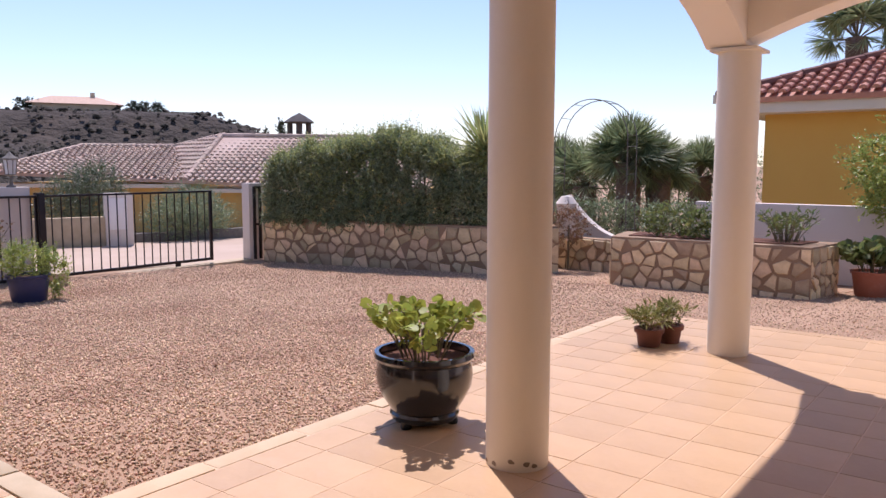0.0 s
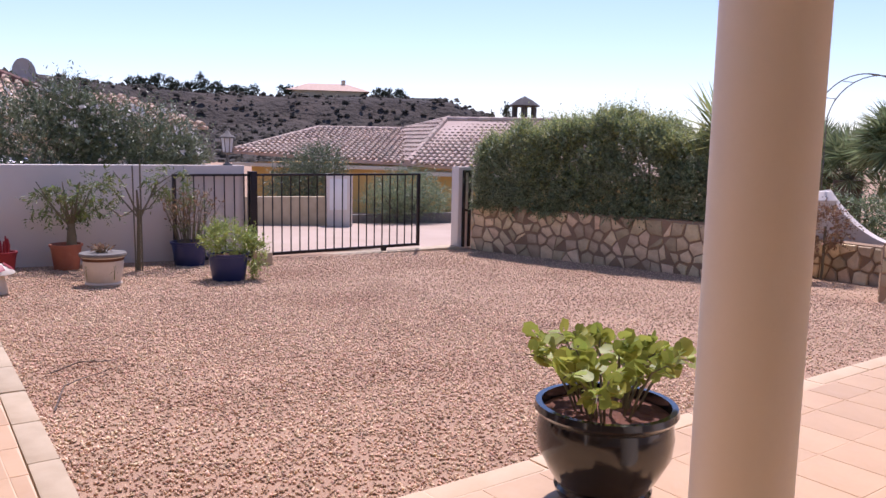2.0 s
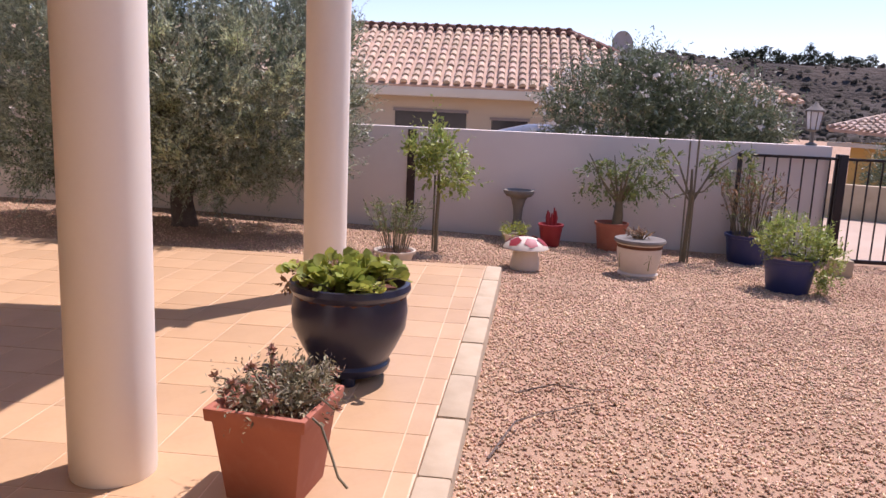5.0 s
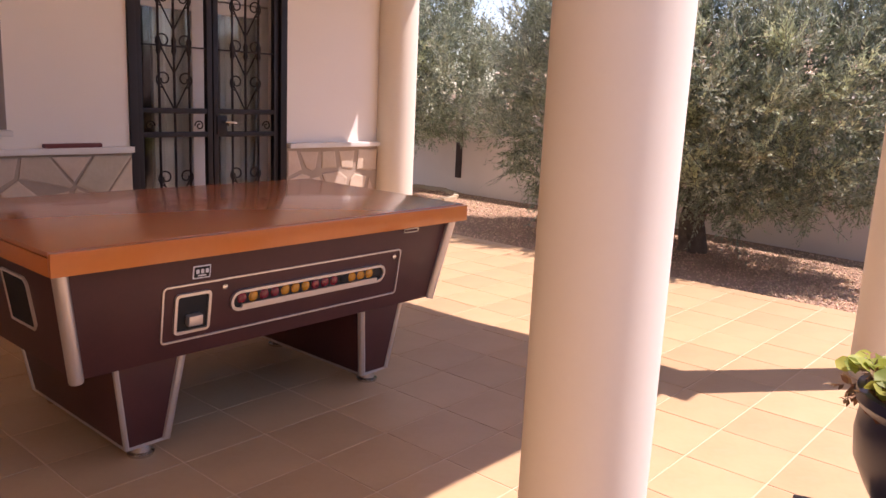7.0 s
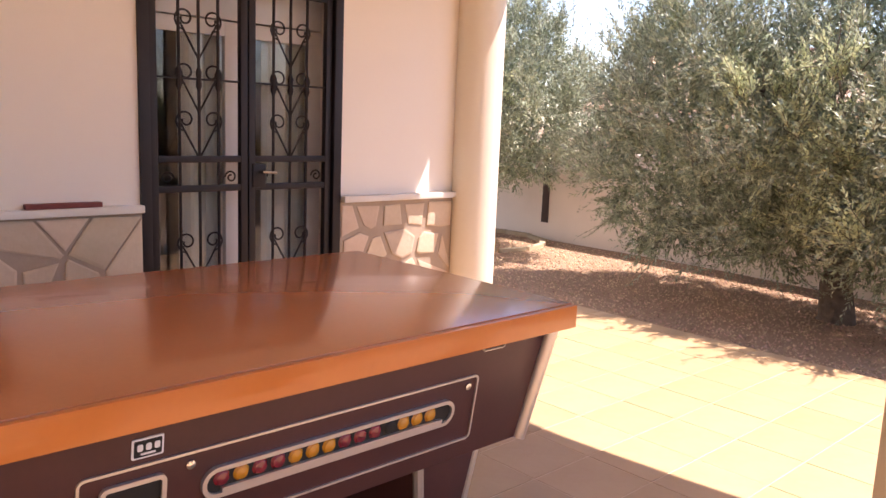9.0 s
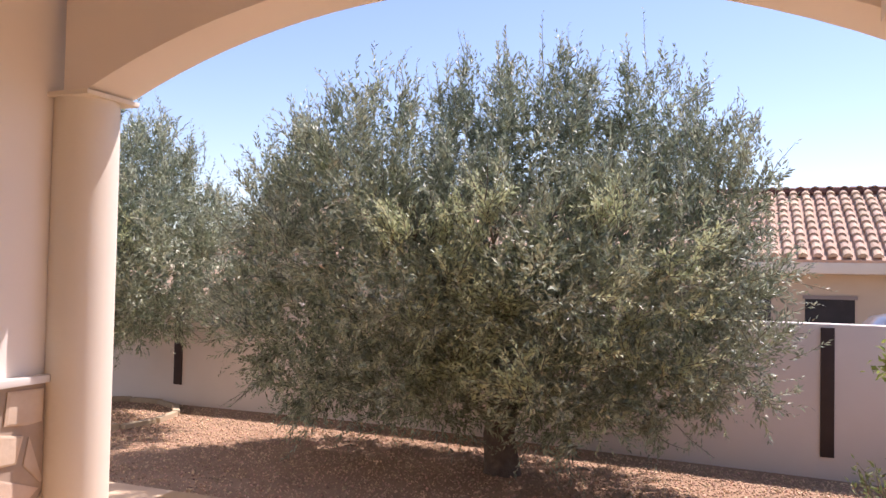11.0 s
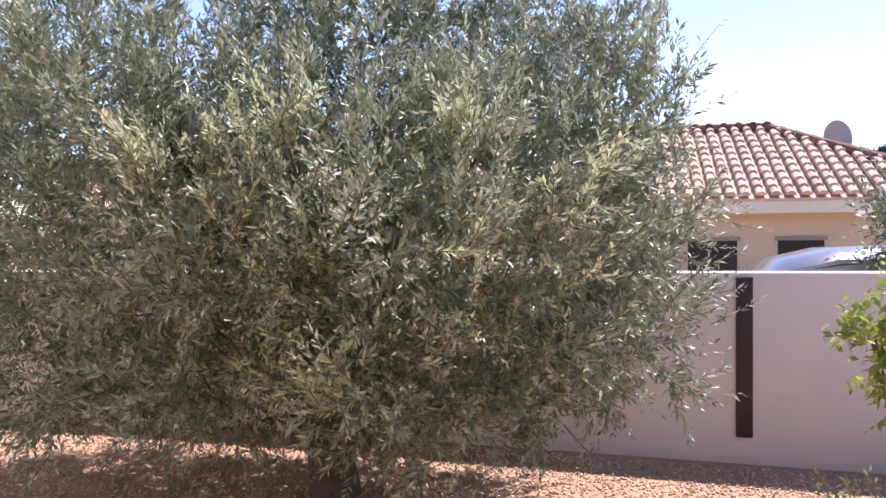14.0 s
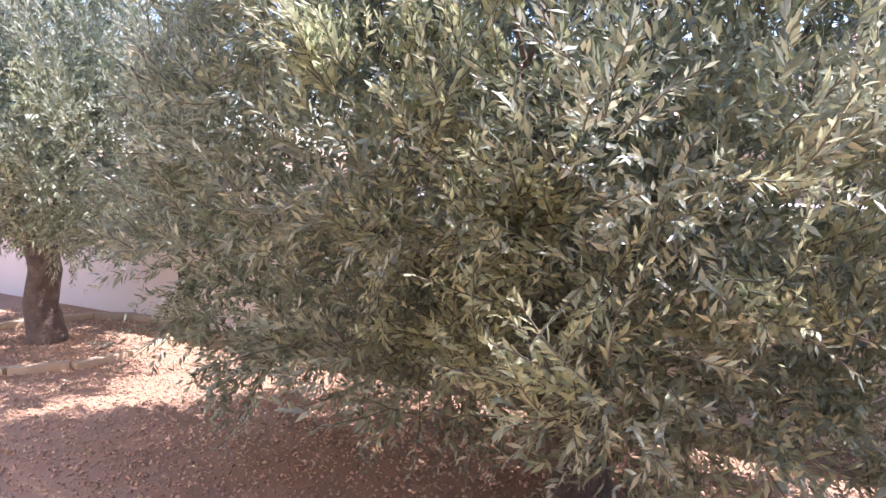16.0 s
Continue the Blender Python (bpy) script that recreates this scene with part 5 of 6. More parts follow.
def build_hedge():
    h = thing("hedge", "tall dense clipped hedge, dark below and sunlit on top", "hedge", pose(0, 0, 0))
    rng = np.random.default_rng(21)
    d = np.array([0.972, 0.237])
    q = np.array([-0.237, 0.972])
    n = 17000
    s, z, u = rng.random(n) * 4.6, rng.random(n), rng.random(n)
    face = rng.random(n)
    u = np.where(face < 0.55, rng.random(n) ** 2 * 0.35, u)
    tuft = rng.integers(0, 620, n)
    s, z, u, face = s[tuft] + rng.normal(size=n) * 0.07, np.clip(z[tuft] + rng.normal(size=n) * 0.05, 0, 1), u[tuft] + rng.normal(size=n) * 0.05, face[tuft]
    top = 1.36 + 0.53 * np.clip(s / 1.5, 0, 1) ** 0.6 + 0.10 * np.sin(s * 3.1) + 0.07 * np.sin(s * 7.7 + 1) + 0.05 * np.sin(s * 17) - 0.35 * np.clip((s - 3.4) / 1.0, 0, 1)
    top = top - 0.45 * np.clip(0.3 - u, 0, 1)
    z = np.where(face > 0.8, 1 - 0.2 * z, z)
    p = np.stack([-11.95 + d[0] * s + q[0] * (0.12 + u * 1.1), 10.05 + d[1] * s + q[1] * (0.12 + u * 1.1), 0.42 + (top - 0.42) * z], 1)
    out = np.stack([-q[0] * (0.5 - u) * 2, -q[1] * (0.5 - u) * 2, (z - 0.3) * 1.5], 1)
    v, f = leaves(*shoot_leaves(p, out + 1e-3, rng, 10, 0.20, 0.055, 0.026, 0.4), fold=0.15)
    part("foliage", raw_mesh("foliage", v, f, M_HEDGE), h)
    # the top band's sunlight is painted in by these paler leaves
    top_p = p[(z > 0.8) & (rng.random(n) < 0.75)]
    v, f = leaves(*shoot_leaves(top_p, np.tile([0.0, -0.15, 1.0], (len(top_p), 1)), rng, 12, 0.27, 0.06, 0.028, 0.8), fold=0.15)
    part("top_growth", raw_mesh("top_growth", v, f, M_SUNLIT_LEAF), h, "yellow green young growth, paler with sunlight put into the colour")
    tall = p[z > 0.93][:260]
    v, f = leaves(*shoot_leaves(tall, np.tile([0.0, 0, 1.5], (len(tall), 1)), rng, 14, 0.26, 0.05, 0.024, 0.9), fold=0.15)
    part("top_shoot", raw_mesh("top_shoot", v, f, M_HEDGE), h, "long unclipped shoots")
    # scattered front shoots wear the same sunlit leaf colour
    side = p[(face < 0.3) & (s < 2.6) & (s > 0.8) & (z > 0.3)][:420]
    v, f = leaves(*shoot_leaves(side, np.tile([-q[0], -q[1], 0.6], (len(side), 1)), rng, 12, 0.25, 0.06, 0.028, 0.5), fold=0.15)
    part("side_shoot", raw_mesh("side_shoot", v, f, M_SUNLIT_LEAF), h, "scattered paler shoots")
    g = Geo()
    for k in range(14):
        x, y = -11.5 + d[0] * 0.3 * k + q[0] * 0.6, 10.1 + d[1] * 0.3 * k + q[1] * 0.6
        g.tube([(x, y, 0.3), (x + 0.05, y, 0.9), (x - 0.04, y + 0.05, 1.5)], [0.03, 0.022, 0.01], 6)
    part("stem_work", g.mesh("stem_work", M_BARK, True), h)


build_hedge()


def spiky(name, label, x, y, z, count, length, width, material, seed, trunk=0.0, category="plant"):
    """A rosette of sword leaves, on a short trunk if it has one."""
    rng = np.random.default_rng(seed)
    t = thing(name, label, category, pose(x, y, z))
    if trunk:
        part("trunk", Geo().tube([(0, 0, -0.1), (0.02, 0, trunk * 0.5), (0, 0, trunk)], [0.09, 0.075, 0.06], 10).mesh("trunk", M_BARK, True), t)
    a = rng.random(count) * 6.283
    el = np.radians(-35 + 120 * rng.random(count))
    d = np.stack([np.cos(a) * np.cos(el), np.sin(a) * np.cos(el), np.sin(el)], 1)
    v, f = leaves(np.tile([0, 0, trunk], (count, 1)) + d * 0.03 + np.array([0, 0, 1]) * (rng.random(count) * 0.25)[:, None], d, rng.normal(size=(count, 3)) * 0.3 + np.array([0, 0, 1.0]), length * (0.7 + 0.4 * rng.random(count)), np.full(count, width), 0.15)
    part("foliage", raw_mesh("foliage", v, f, material), t)


spiky("yucca", "spiky yucca with stiff sunlit leaves behind the wall", -7.72, 11.45, 0.4, 210, 0.85, 0.05, M_SUNLIT_LEAF, 50, 1.2)


def fan_palm(x, y, z, trunk, r, fronds, seed, label="shaggy fan palm with a thick fibrous trunk"):
    rng = np.random.default_rng(seed)
    t = thing("fan_palm", label, "palm tree", pose(x, y, z), group="fan palms")
    part("trunk", Geo().tube([(0, 0, -0.3), (0.02, 0.02, trunk * 0.4), (0, 0, trunk)], [0.22, 0.26, 0.28], 12).mesh("trunk", M_BARK, True), t, "dark shaggy trunk")
    cs, ax, no, ln = [], [], [], []
    g = Geo()
    for k in range(fronds):
        a, el = rng.random() * 6.283, math.radians(-22 + 112 * rng.random() ** 0.8)
        d = np.array([math.cos(a) * math.cos(el), math.sin(a) * math.cos(el), math.sin(el)])
        hub = np.array([0, 0, trunk]) + d * r * 0.5
        g.tube([(0, 0, trunk - 0.05), tuple(hub)], 0.012, 4)
        s = np.cross(d, [0, 0, 1.0])
        s /= np.linalg.norm(s) + 1e-6
        u = np.cross(s, d)
        roll = rng.normal() * 0.7
        s, u = s * math.cos(roll) + u * math.sin(roll), u * math.cos(roll) - s * math.sin(roll)
        for b in np.linspace(-1.9, 1.9, 30):
            cs.append(hub)
            ax.append(d * math.cos(b) + s * math.sin(b) - np.array([0, 0, 0.25 + 0.45 * rng.random()]))
            no.append(u)
            ln.append(r * 0.55 * (1 - 0.12 * abs(b)))
    part("petiole_work", g.mesh("petiole_work", M_STEM), t)
    v, f = leaves(np.array(cs), np.array(ax), np.array(no), np.array(ln), np.array(ln) * 0.055, 0.2)
    part("frond_crown", raw_mesh("frond_crown", v, f, M_PALM), t, "fan-shaped green fronds")


M_PALM = mat("palm_leaf", (0.24, 0.29, 0.14), (0.18, 0.22, 0.10), 0.5, 3, 30, 0, island=0.4, hue=0.02, translucent=0.4)
fan_palm(-7.2, 16.3, -0.6, 2.15, 1.15, 90, 60)
fan_palm(-6.75, 16.9, -0.6, 1.95, 0.95, 70, 61)
fan_palm(-6.4, 18.6, -0.7, 1.95, 1.0, 50, 62)
fan_palm(-8.7, 17.2, -0.7, 1.7, 1.2, 40, 63)
fan_palm(-9.9, 18.2, -0.7, 1.9, 1.2, 40, 64)
fan_palm(-4.05, 23.6, -0.7, 5.6, 1.5, 40, 65, "tall palm rising behind the yellow house")


# ---- low dark hedge, trellis arch, white walls beyond the planter ----
def box_hedge(label, x0, y0, z0, x1, y1, z1, n, seed, material=None, name="hedge"):
    h = thing(name, label, "hedge", pose(x0, y0, z0))
    rng = np.random.default_rng(seed)
    p = rng.random((n, 3)) * np.array([x1 - x0, y1 - y0, z1 - z0])
    d = rng.normal(size=(n, 3)) + np.array([0, -0.5, 0.5])
    v, f = leaves(*shoot_leaves(p, d, rng, 10, 0.18, 0.06, 0.03, 0.3), fold=0.15)
    part("foliage", raw_mesh("foliage", v, f, material or M_HEDGE), h)
    g = Geo()
    for k in range(8):
        x = (x1 - x0) * (k + 0.5) / 8
        g.tube([(x, (y1 - y0) / 2, -0.3), (x, (y1 - y0) / 2, (z1 - z0) * 0.8)], 0.02, 5)
    part("stem_work", g.mesh("stem_work", M_BARK), h)


box_hedge("low dark clipped hedge beyond the rubble wall", -8.6, 13.9, -0.4, -4.6, 14.4, 0.78, 2600, 70)
box_hedge("dense dark shrubbery between the palms", -12.5, 19.0, -0.8, -3.2, 20.2, 1.75, 5200, 71)
tr = thing("trellis_arch", "thin rusty wire trellis arch above the planting", "trellis", pose(-6.64, 13.3, -0.15))
for dy in (0.0, 0.4):
    pts = [(-0.74, dy, 0)] + [(-0.74 * math.cos(a), dy, 2.13 + 0.74 * math.sin(a)) for a in np.linspace(0, math.pi, 18)] + [(0.74, dy, 0)]
    part("hoop", Geo().tube(pts, 0.009, 6).mesh("hoop", M_STONEGREY, True), tr)
for a in np.linspace(0.1, math.pi - 0.1, 7):
    part("rung", Geo().tube([(-0.74 * math.cos(a), 0, 2.13 + 0.74 * math.sin(a)), (-0.74 * math.cos(a), 0.4, 2.13 + 0.74 * math.sin(a))], 0.006, 5).mesh("rung", M_STONEGREY, True), tr)
for z in (0.5, 1.0, 1.5, 2.0):
    for x in (-0.74, 0.74):
        part("rung", Geo().tube([(x, 0, z), (x, 0.4, z)], 0.006, 5).mesh("rung", M_STONEGREY, True), tr)
# white wall whose end sweeps down
prof = [(0.0, 0.95)] + [(s, 0.16 + 0.79 * (1 - s / 1.35) ** 2.2) for s in np.linspace(0.1, 1.35, 12)] + [(1.35, -0.6), (0.0, -0.6)]
v = [(-7.05 + s, 13.2, z) for s, z in prof] + [(-7.05 + s, 13.38, z) for s, z in prof]
n = len(prof)
structure("wall_swept", Geo().add(v, [tuple(range(n)), tuple(range(n, 2 * n))[::-1]] + [(i, (i + 1) % n, n + (i + 1) % n, n + i) for i in range(n)]).mesh("wall_swept", M_WHITEWALL), "white garden wall with a swept-down end", "wall")
t = thing("rock_lump", "pale weathered rock on the end of the wall", "rock", pose(-6.95, 13.0, 0.55), Geo().lathe([(0.12, -0.5), (0.2, -0.2), (0.16, 0.1), (0.2, 0.25), (0.1, 0.38), (0.0, 0.4)], 9).mesh("rock_lump", M_WHITEWALL, True))
t = thing("red_shrub", "reddish flowering shrub at the end of the stone wall", "shrub", pose(-6.55, 12.35, 0.15))
blob_foliage(t, [((0, 0, 0.28), (0.32, 0.25, 0.28))], 150, 9, 0.16, 0.06, 0.03, M_DRYLEAF, 72)
part("stem_work", Geo().tube([(0, 0, -0.5), (0, 0, 0.3)], 0.02, 5).mesh("stem_work", M_STEM), t)
structure("wall_white_north", Geo().slab([(-4.6, 13.2), (9.0, 13.0), (9.0, 13.22), (-4.6, 13.42)], -0.6, 0.90).mesh("wall_white_north", M_WHITEWALL, bevel=0.01), "white boundary wall behind the planter", "wall")
t = thing("planter_shrub", "bushy green shrub growing in the stone planter", "shrub", pose(-4.25, 11.55, 0.44))
blob_foliage(t, [((0, 0, 0.22), (0.55, 0.3, 0.24)), ((0.35, 0, 0.15), (0.3, 0.25, 0.2))], 210, 9, 0.18, 0.075, 0.04, M_LEAF, 73)
part("stem_work", Geo().tube([(0, 0, -0.05), (0, 0, 0.3)], 0.02, 5).mesh("stem_work", M_STEM), t)
t = thing("planter_shrub", "upright leafy shrub growing in the stone planter", "shrub", pose(-2.75, 11.6, 0.44))
bushy(t, 0, 0.5, 0.48, 46, 10, 0.09, M_LEAF, 74, leaf="oval", droop=0.1)
p = pot_thing("terracotta_tub", "terracotta pot with a round-leaved plant beside the planter", -1.72, 12.05, gz(-1.72, 12.05), ROUND, M_TERRA)
bushy(p, 0.3, 0.4, 0.55, 26, 9, 0.13, M_LEAF, 75, droop=0.3)
t = thing("garden_tree", "small leafy tree arching over the white wall", "tree", pose(-1.35, 12.75, gz(0, 12.3)))
part("trunk", Geo().tube([(0, 0, -0.1), (0.05, 0, 0.8), (-0.1, 0, 1.5)], [0.08, 0.06, 0.04], 8).mesh("trunk", M_BARK, True), t)
blob_foliage(t, [((0, 0, 1.8), (0.85, 0.6, 0.45)), ((-0.1, 0, 1.35), (0.6, 0.45, 0.3)), ((-0.2, 0, 1.02), (0.25, 0.25, 0.15)), ((0.25, 0, 2.2), (0.6, 0.5, 0.4))], 900, 10, 0.22, 0.08, 0.04, M_CITRUS, 76)

# ---- neighbouring houses ----
M_BEIGE = mat("beige_render", (0.62, 0.51, 0.36), (0.56, 0.45, 0.31), 0.9, 0.6, 60, 0.2)
M_YELLOW = mat("ochre_render", (0.66, 0.40, 0.09), (0.61, 0.36, 0.075), 0.9, 0.6, 60, 0.2)
M_PALEYELLOW = mat("pale_ochre_render", (0.70, 0.47, 0.16), (0.64, 0.42, 0.13), 0.9, 0.6, 60, 0.2)
M_EAVE = mat("cream_eave", (0.72, 0.64, 0.50), (0.66, 0.58, 0.44), 0.85, 1, 60, 0.1)
M_ROOFTILE = mat("clay_roof_tile", (0.60, 0.45, 0.32), (0.49, 0.34, 0.23), 0.85, 2, 30, 0.2, island=0.22, hue=0.012)
M_ROOFRED = mat("red_roof_tile", (0.50, 0.25, 0.17), (0.42, 0.19, 0.13), 0.8, 2, 30, 0.2, island=0.16)
M_ROOFDUST = mat("weathered_roof_tile", (0.54, 0.42, 0.33), (0.42, 0.31, 0.235), 0.9, 2, 30, 0.2, island=0.2, hue=0.01)
M_CHIMNEY = mat("sooty_tile", (0.09, 0.08, 0.075), (0.06, 0.055, 0.05), 0.9, 3, 40, 0.2)
M_RIDGE = mat("dark_ridge_tile", (0.20, 0.09, 0.065), (0.15, 0.07, 0.05), 0.85, 3, 40, 0.3, island=0.15)
M_GREY = mat("grey_metal", (0.30, 0.29, 0.29), (0.25, 0.24, 0.24), 0.6, 3, 40, 0.05)
M_DARKGLASS = mat("dark_window", (0.03, 0.028, 0.026), (0.045, 0.04, 0.036), 0.15, 3, 40, 0.0, spec=0.6)
M_CARPAINT = mat("silver_car_paint", (0.25, 0.255, 0.27), (0.22, 0.225, 0.24), 0.3, 3, 60, 0.0, metal=0.5, coat=0.6)
M_RUBBER = mat("rubber", (0.02, 0.02, 0.02), (0.03, 0.03, 0.03), 0.8, 5, 60, 0.1)
M_ROAD = mat("pale_road", (0.52, 0.40, 0.30), (0.43, 0.32, 0.23), 0.95, 0.8, 60, 0.4, 0.006)
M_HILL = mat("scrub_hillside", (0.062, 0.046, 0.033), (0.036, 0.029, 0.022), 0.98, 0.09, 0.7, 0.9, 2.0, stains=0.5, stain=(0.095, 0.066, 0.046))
M_SCRUB = mat("dry_scrub", (0.052, 0.043, 0.029), (0.042, 0.036, 0.025), 0.95, 0.4, 3, 0, island=0.25)
M_FARTREE = mat("far_tree", (0.055, 0.07, 0.042), (0.075, 0.088, 0.055), 0.8, 0.5, 4, 0, island=0.3)


def tiled_plane(parent, corners, up, pitch, row, material, name="roof_tiles", deck=None):
    """Rows of half-round clay tiles over a flat roof plane given by its corners; up points towards the ridge."""
    P = [Vector(q) for q in corners]
    nrm = (P[1] - P[0]).cross(P[2] - P[0]).normalized()
    nrm = nrm if nrm.z > 0 else -nrm
    v = (Vector((0, 0, 1)) - nrm * nrm.z).normalized()
    u = v.cross(nrm).normalized()
    uv = [((q - P[0]).dot(u), (q - P[0]).dot(v)) for q in P]

    def inside(x, y):
        hit = False
        for i, (ax, ay) in enumerate(uv):
            bx, by = uv[i - 1]
            if (ay > y) != (by > y) and x < (bx - ax) * (y - ay) / (by - ay) + ax:
                hit = not hit
        return hit

    u0, u1, v0, v1 = min(q[0] for q in uv), max(q[0] for q in uv), min(q[1] for q in uv), max(q[1] for q in uv)
    g = Geo()
    seg = 5
    rnd = random.Random(len(corners) * 7 + int(u1 * 10))
    for i in range(int((u1 - u0) / pitch) + 1):
        for j in range(int((v1 - v0) / row) + 1):
            cu, cv = u0 + (i + 0.5) * pitch, v0 + (j + 0.5) * row
            if not inside(cu, cv):
                continue
            base = P[0] + u * (cu + rnd.uniform(-0.01, 0.01)) + v * (cv - row * 0.5)
            vs = []
            for end, rad, lift in ((0.0, 0.36, 0.045), (1.12, 0.30, 0.0)):
                for k in range(seg + 1):
                    a = math.pi * k / seg
                    vs.append(base + v * row * end + u * math.cos(a) * pitch * rad + nrm * (lift + math.sin(a) * pitch * rad * 0.95))
            fs = [(k, k + 1, seg + 2 + k, seg + 1 + k) for k in range(seg)] + [tuple(range(seg + 1))]
            g.add(vs, fs)
    ob = part(name, g.mesh(name, material), parent, "rows of half-round clay tiles")
    ob["kind"] = "stuff"
    d = Geo()
    n = len(P)
    d.add([q - nrm * 0.02 for q in P] + [q - nrm * 0.12 for q in P], [tuple(range(n)), tuple(range(n, 2 * n))] + [(i, (i + 1) % n, n + (i + 1) % n, n + i) for i in range(n)])
    part("roof_deck", d.mesh("roof_deck", deck or material), parent)


def ridge(parent, a, b, material, r=0.14, step=0.42):
    """Overlapping half-round ridge tiles along a line."""
    a, b = Vector(a), Vector(b)
    d = (b - a).normalized()
    g = Geo()
    n = max(1, int((b - a).length / step))
    for k in range(n):
        p = a + (b - a) * k / n
        g.tube([p, p + d * step * 1.12], [r, r * 0.86], 8)
    ob = part("ridge_tiles", g.mesh("ridge_tiles", material), parent, "dark rounded ridge tiles")


# house across the road, beyond the white wall
h = thing("neighbour_house", "beige single-storey house with a clay tiled hip roof", "house", pose(0, 0, 0))
EX, EZ, RX, RZ = -23.6, 1.98, -27.3, 3.78
part("wall", Geo().box(-34, -14, -1.2, EX - 0.6, 6.0, EZ - 0.1).mesh("wall", M_BEIGE), h, "beige rendered wall")
part("eave", Geo().box(EX - 0.75, -14.4, EZ - 0.32, EX - 0.02, 6.5, EZ - 0.07).mesh("eave", M_EAVE, bevel=0.03), h, "cream boxed eave")
tiled_plane(h, [(EX, -14.4, EZ), (EX, 6.9, EZ), (RX, 3.3, RZ), (RX, -14.4, RZ)], None, 0.29, 0.38, M_ROOFTILE)
tiled_plane(h, [(EX, 6.9, EZ), (-31, 6.9, EZ), (RX, 3.3, RZ)], None, 0.29, 0.38, M_ROOFTILE)
tiled_plane(h, [(-31, 6.9, EZ), (-31, -14.4, EZ), (RX, -14.4, RZ), (RX, 3.3, RZ)], None, 0.34, 0.84, M_ROOFTILE)
ridge(h, (RX, -14.4, RZ + 0.02), (RX, 3.3, RZ + 0.02), M_RIDGE)
ridge(h, (RX, 3.3, RZ + 0.02), (EX, 6.9, EZ + 0.04), M_RIDGE)
for y0, y1, z0, z1 in ((-1.5, 0.5, 0.3, 1.25), (1.2, 2.2, 0.3, 1.1), (3.0, 3.9, 0.3, 1.1), (-6.0, -4.6, 0.2, 1.2)):
    wdw = part("window", Geo().box(EX - 0.62, y0, z0, EX - 0.585, y1, z1).mesh("window", M_DARKGLASS), h, "dark shaded window")
    part("frame", Geo().box(EX - 0.6, y0 - 0.05, z1, EX - 0.54, y1 + 0.05, z1 + 0.08).mesh("frame", M_STONEFRAME), wdw)
dish = thing("satellite_dish", "grey satellite dish standing on the tiled roof", "satellite dish", pose(-27.6, 5.0, 2.72) @ Matrix.Diagonal((0.5, 0.6, 0.86, 1)))
part("reflector", Geo().lathe([(0.0, 0.0), (0.25, 0.03), (0.45, 0.11), (0.55, 0.2), (0.53, 0.2), (0.44, 0.13), (0.0, 0.03)], 24).mesh("reflector", M_GREY, True), dish, m=Matrix.Translation((0, 0, 0.85)) @ Matrix.Rotation(radians(70), 4, "Y"))
part("mast", Geo().tube([(0, 0, -0.6), (0, 0, 0.85)], 0.04, 8).mesh("mast", M_GREY), dish)
# small pantile corner further along
h2 = thing("garage_roof", "small beige outbuilding with a tiled roof edge", "outbuilding", pose(0, 0, 0))
part("wall", Geo().box(-34, 7.5, -1.2, -28.5, 10.3, 2.1).mesh("wall", M_BEIGE), h2)
tiled_plane(h2, [(-28.0, 7.0, 2.1), (-28.0, 10.8, 2.1), (-32.0, 9.0, 3.2), (-32.0, 7.0, 3.2)], None, 0.34, 0.42, M_ROOFTILE)

# yellow house below the gate
h = thing("yellow_house", "yellow house with a weathered clay tiled roof", "house", pose(0, 0, -0.1))
P0, P1, R1, R2, R3 = (-21.67, 15.0, 1.12), (-26.9, 11.2, 1.40), (-28.4, 15.3, 2.30), (-26.4, 17.85, 2.30), (-24.1, 18.3, 2.67)
Q1, Q2 = (-14.6, 18.6, 0.85), (-19.0, 22.0, 2.62)
tiled_plane(h, [P1, P0, R2], None, 0.21, 0.32, M_ROOFDUST)
tiled_plane(h, [P0, R3, R2], None, 0.21, 0.32, M_ROOFDUST)
tiled_plane(h, [P1, R2, R1], None, 0.21, 0.32, M_ROOFDUST)
tiled_plane(h, [P0, Q1, Q2, R3], None, 0.21, 0.32, M_ROOFDUST)
for a, b in ((P0, R3), (R3, R2), (R2, R1), (R1, P1), (R3, Q2)):
    ridge(h, a, b, M_ROOFDUST, 0.10)
a, b = Vector(P1), Vector(P0)
d = (b - a).normalized()
back = Vector((-d.y, d.x, 0)) if Vector((-d.y, d.x, 0)).dot(Vector((-1, 1, 0))) > 0 else Vector((d.y, -d.x, 0))
ins = a + d * 0.5 + back * 0.45, b - d * 0.1 + back * 0.5
part("wall", Geo().slab([tuple(q.xy) for q in (ins[0], ins[1], ins[1] + back * 5, ins[0] + back * 4)], -2.6, 1.0).mesh("wall", M_PALEYELLOW), h, "pale yellow rendered wall")
a2, b2 = Vector(P0), Vector(Q1)
d2 = (b2 - a2).normalized()
back2 = Vector((-d2.y, d2.x, 0))
part("wall", Geo().slab([tuple(q.xy) for q in (a2 + back2 * 0.5 - d2 * 0.4, b2 + back2 * 0.5, b2 + back2 * 4, a2 + back2 * 4.5)], -2.6, 0.85).mesh("wall", M_PALEYELLOW), h, "pale yellow rendered wall")
part("eave", Geo().slab([tuple(q.xy) for q in (a + back * 0.02, b + back * 0.02, b + back * 0.5, a + back * 0.5)], 0.86, 0.98).mesh("eave", M_EAVE), h, "cream eave")
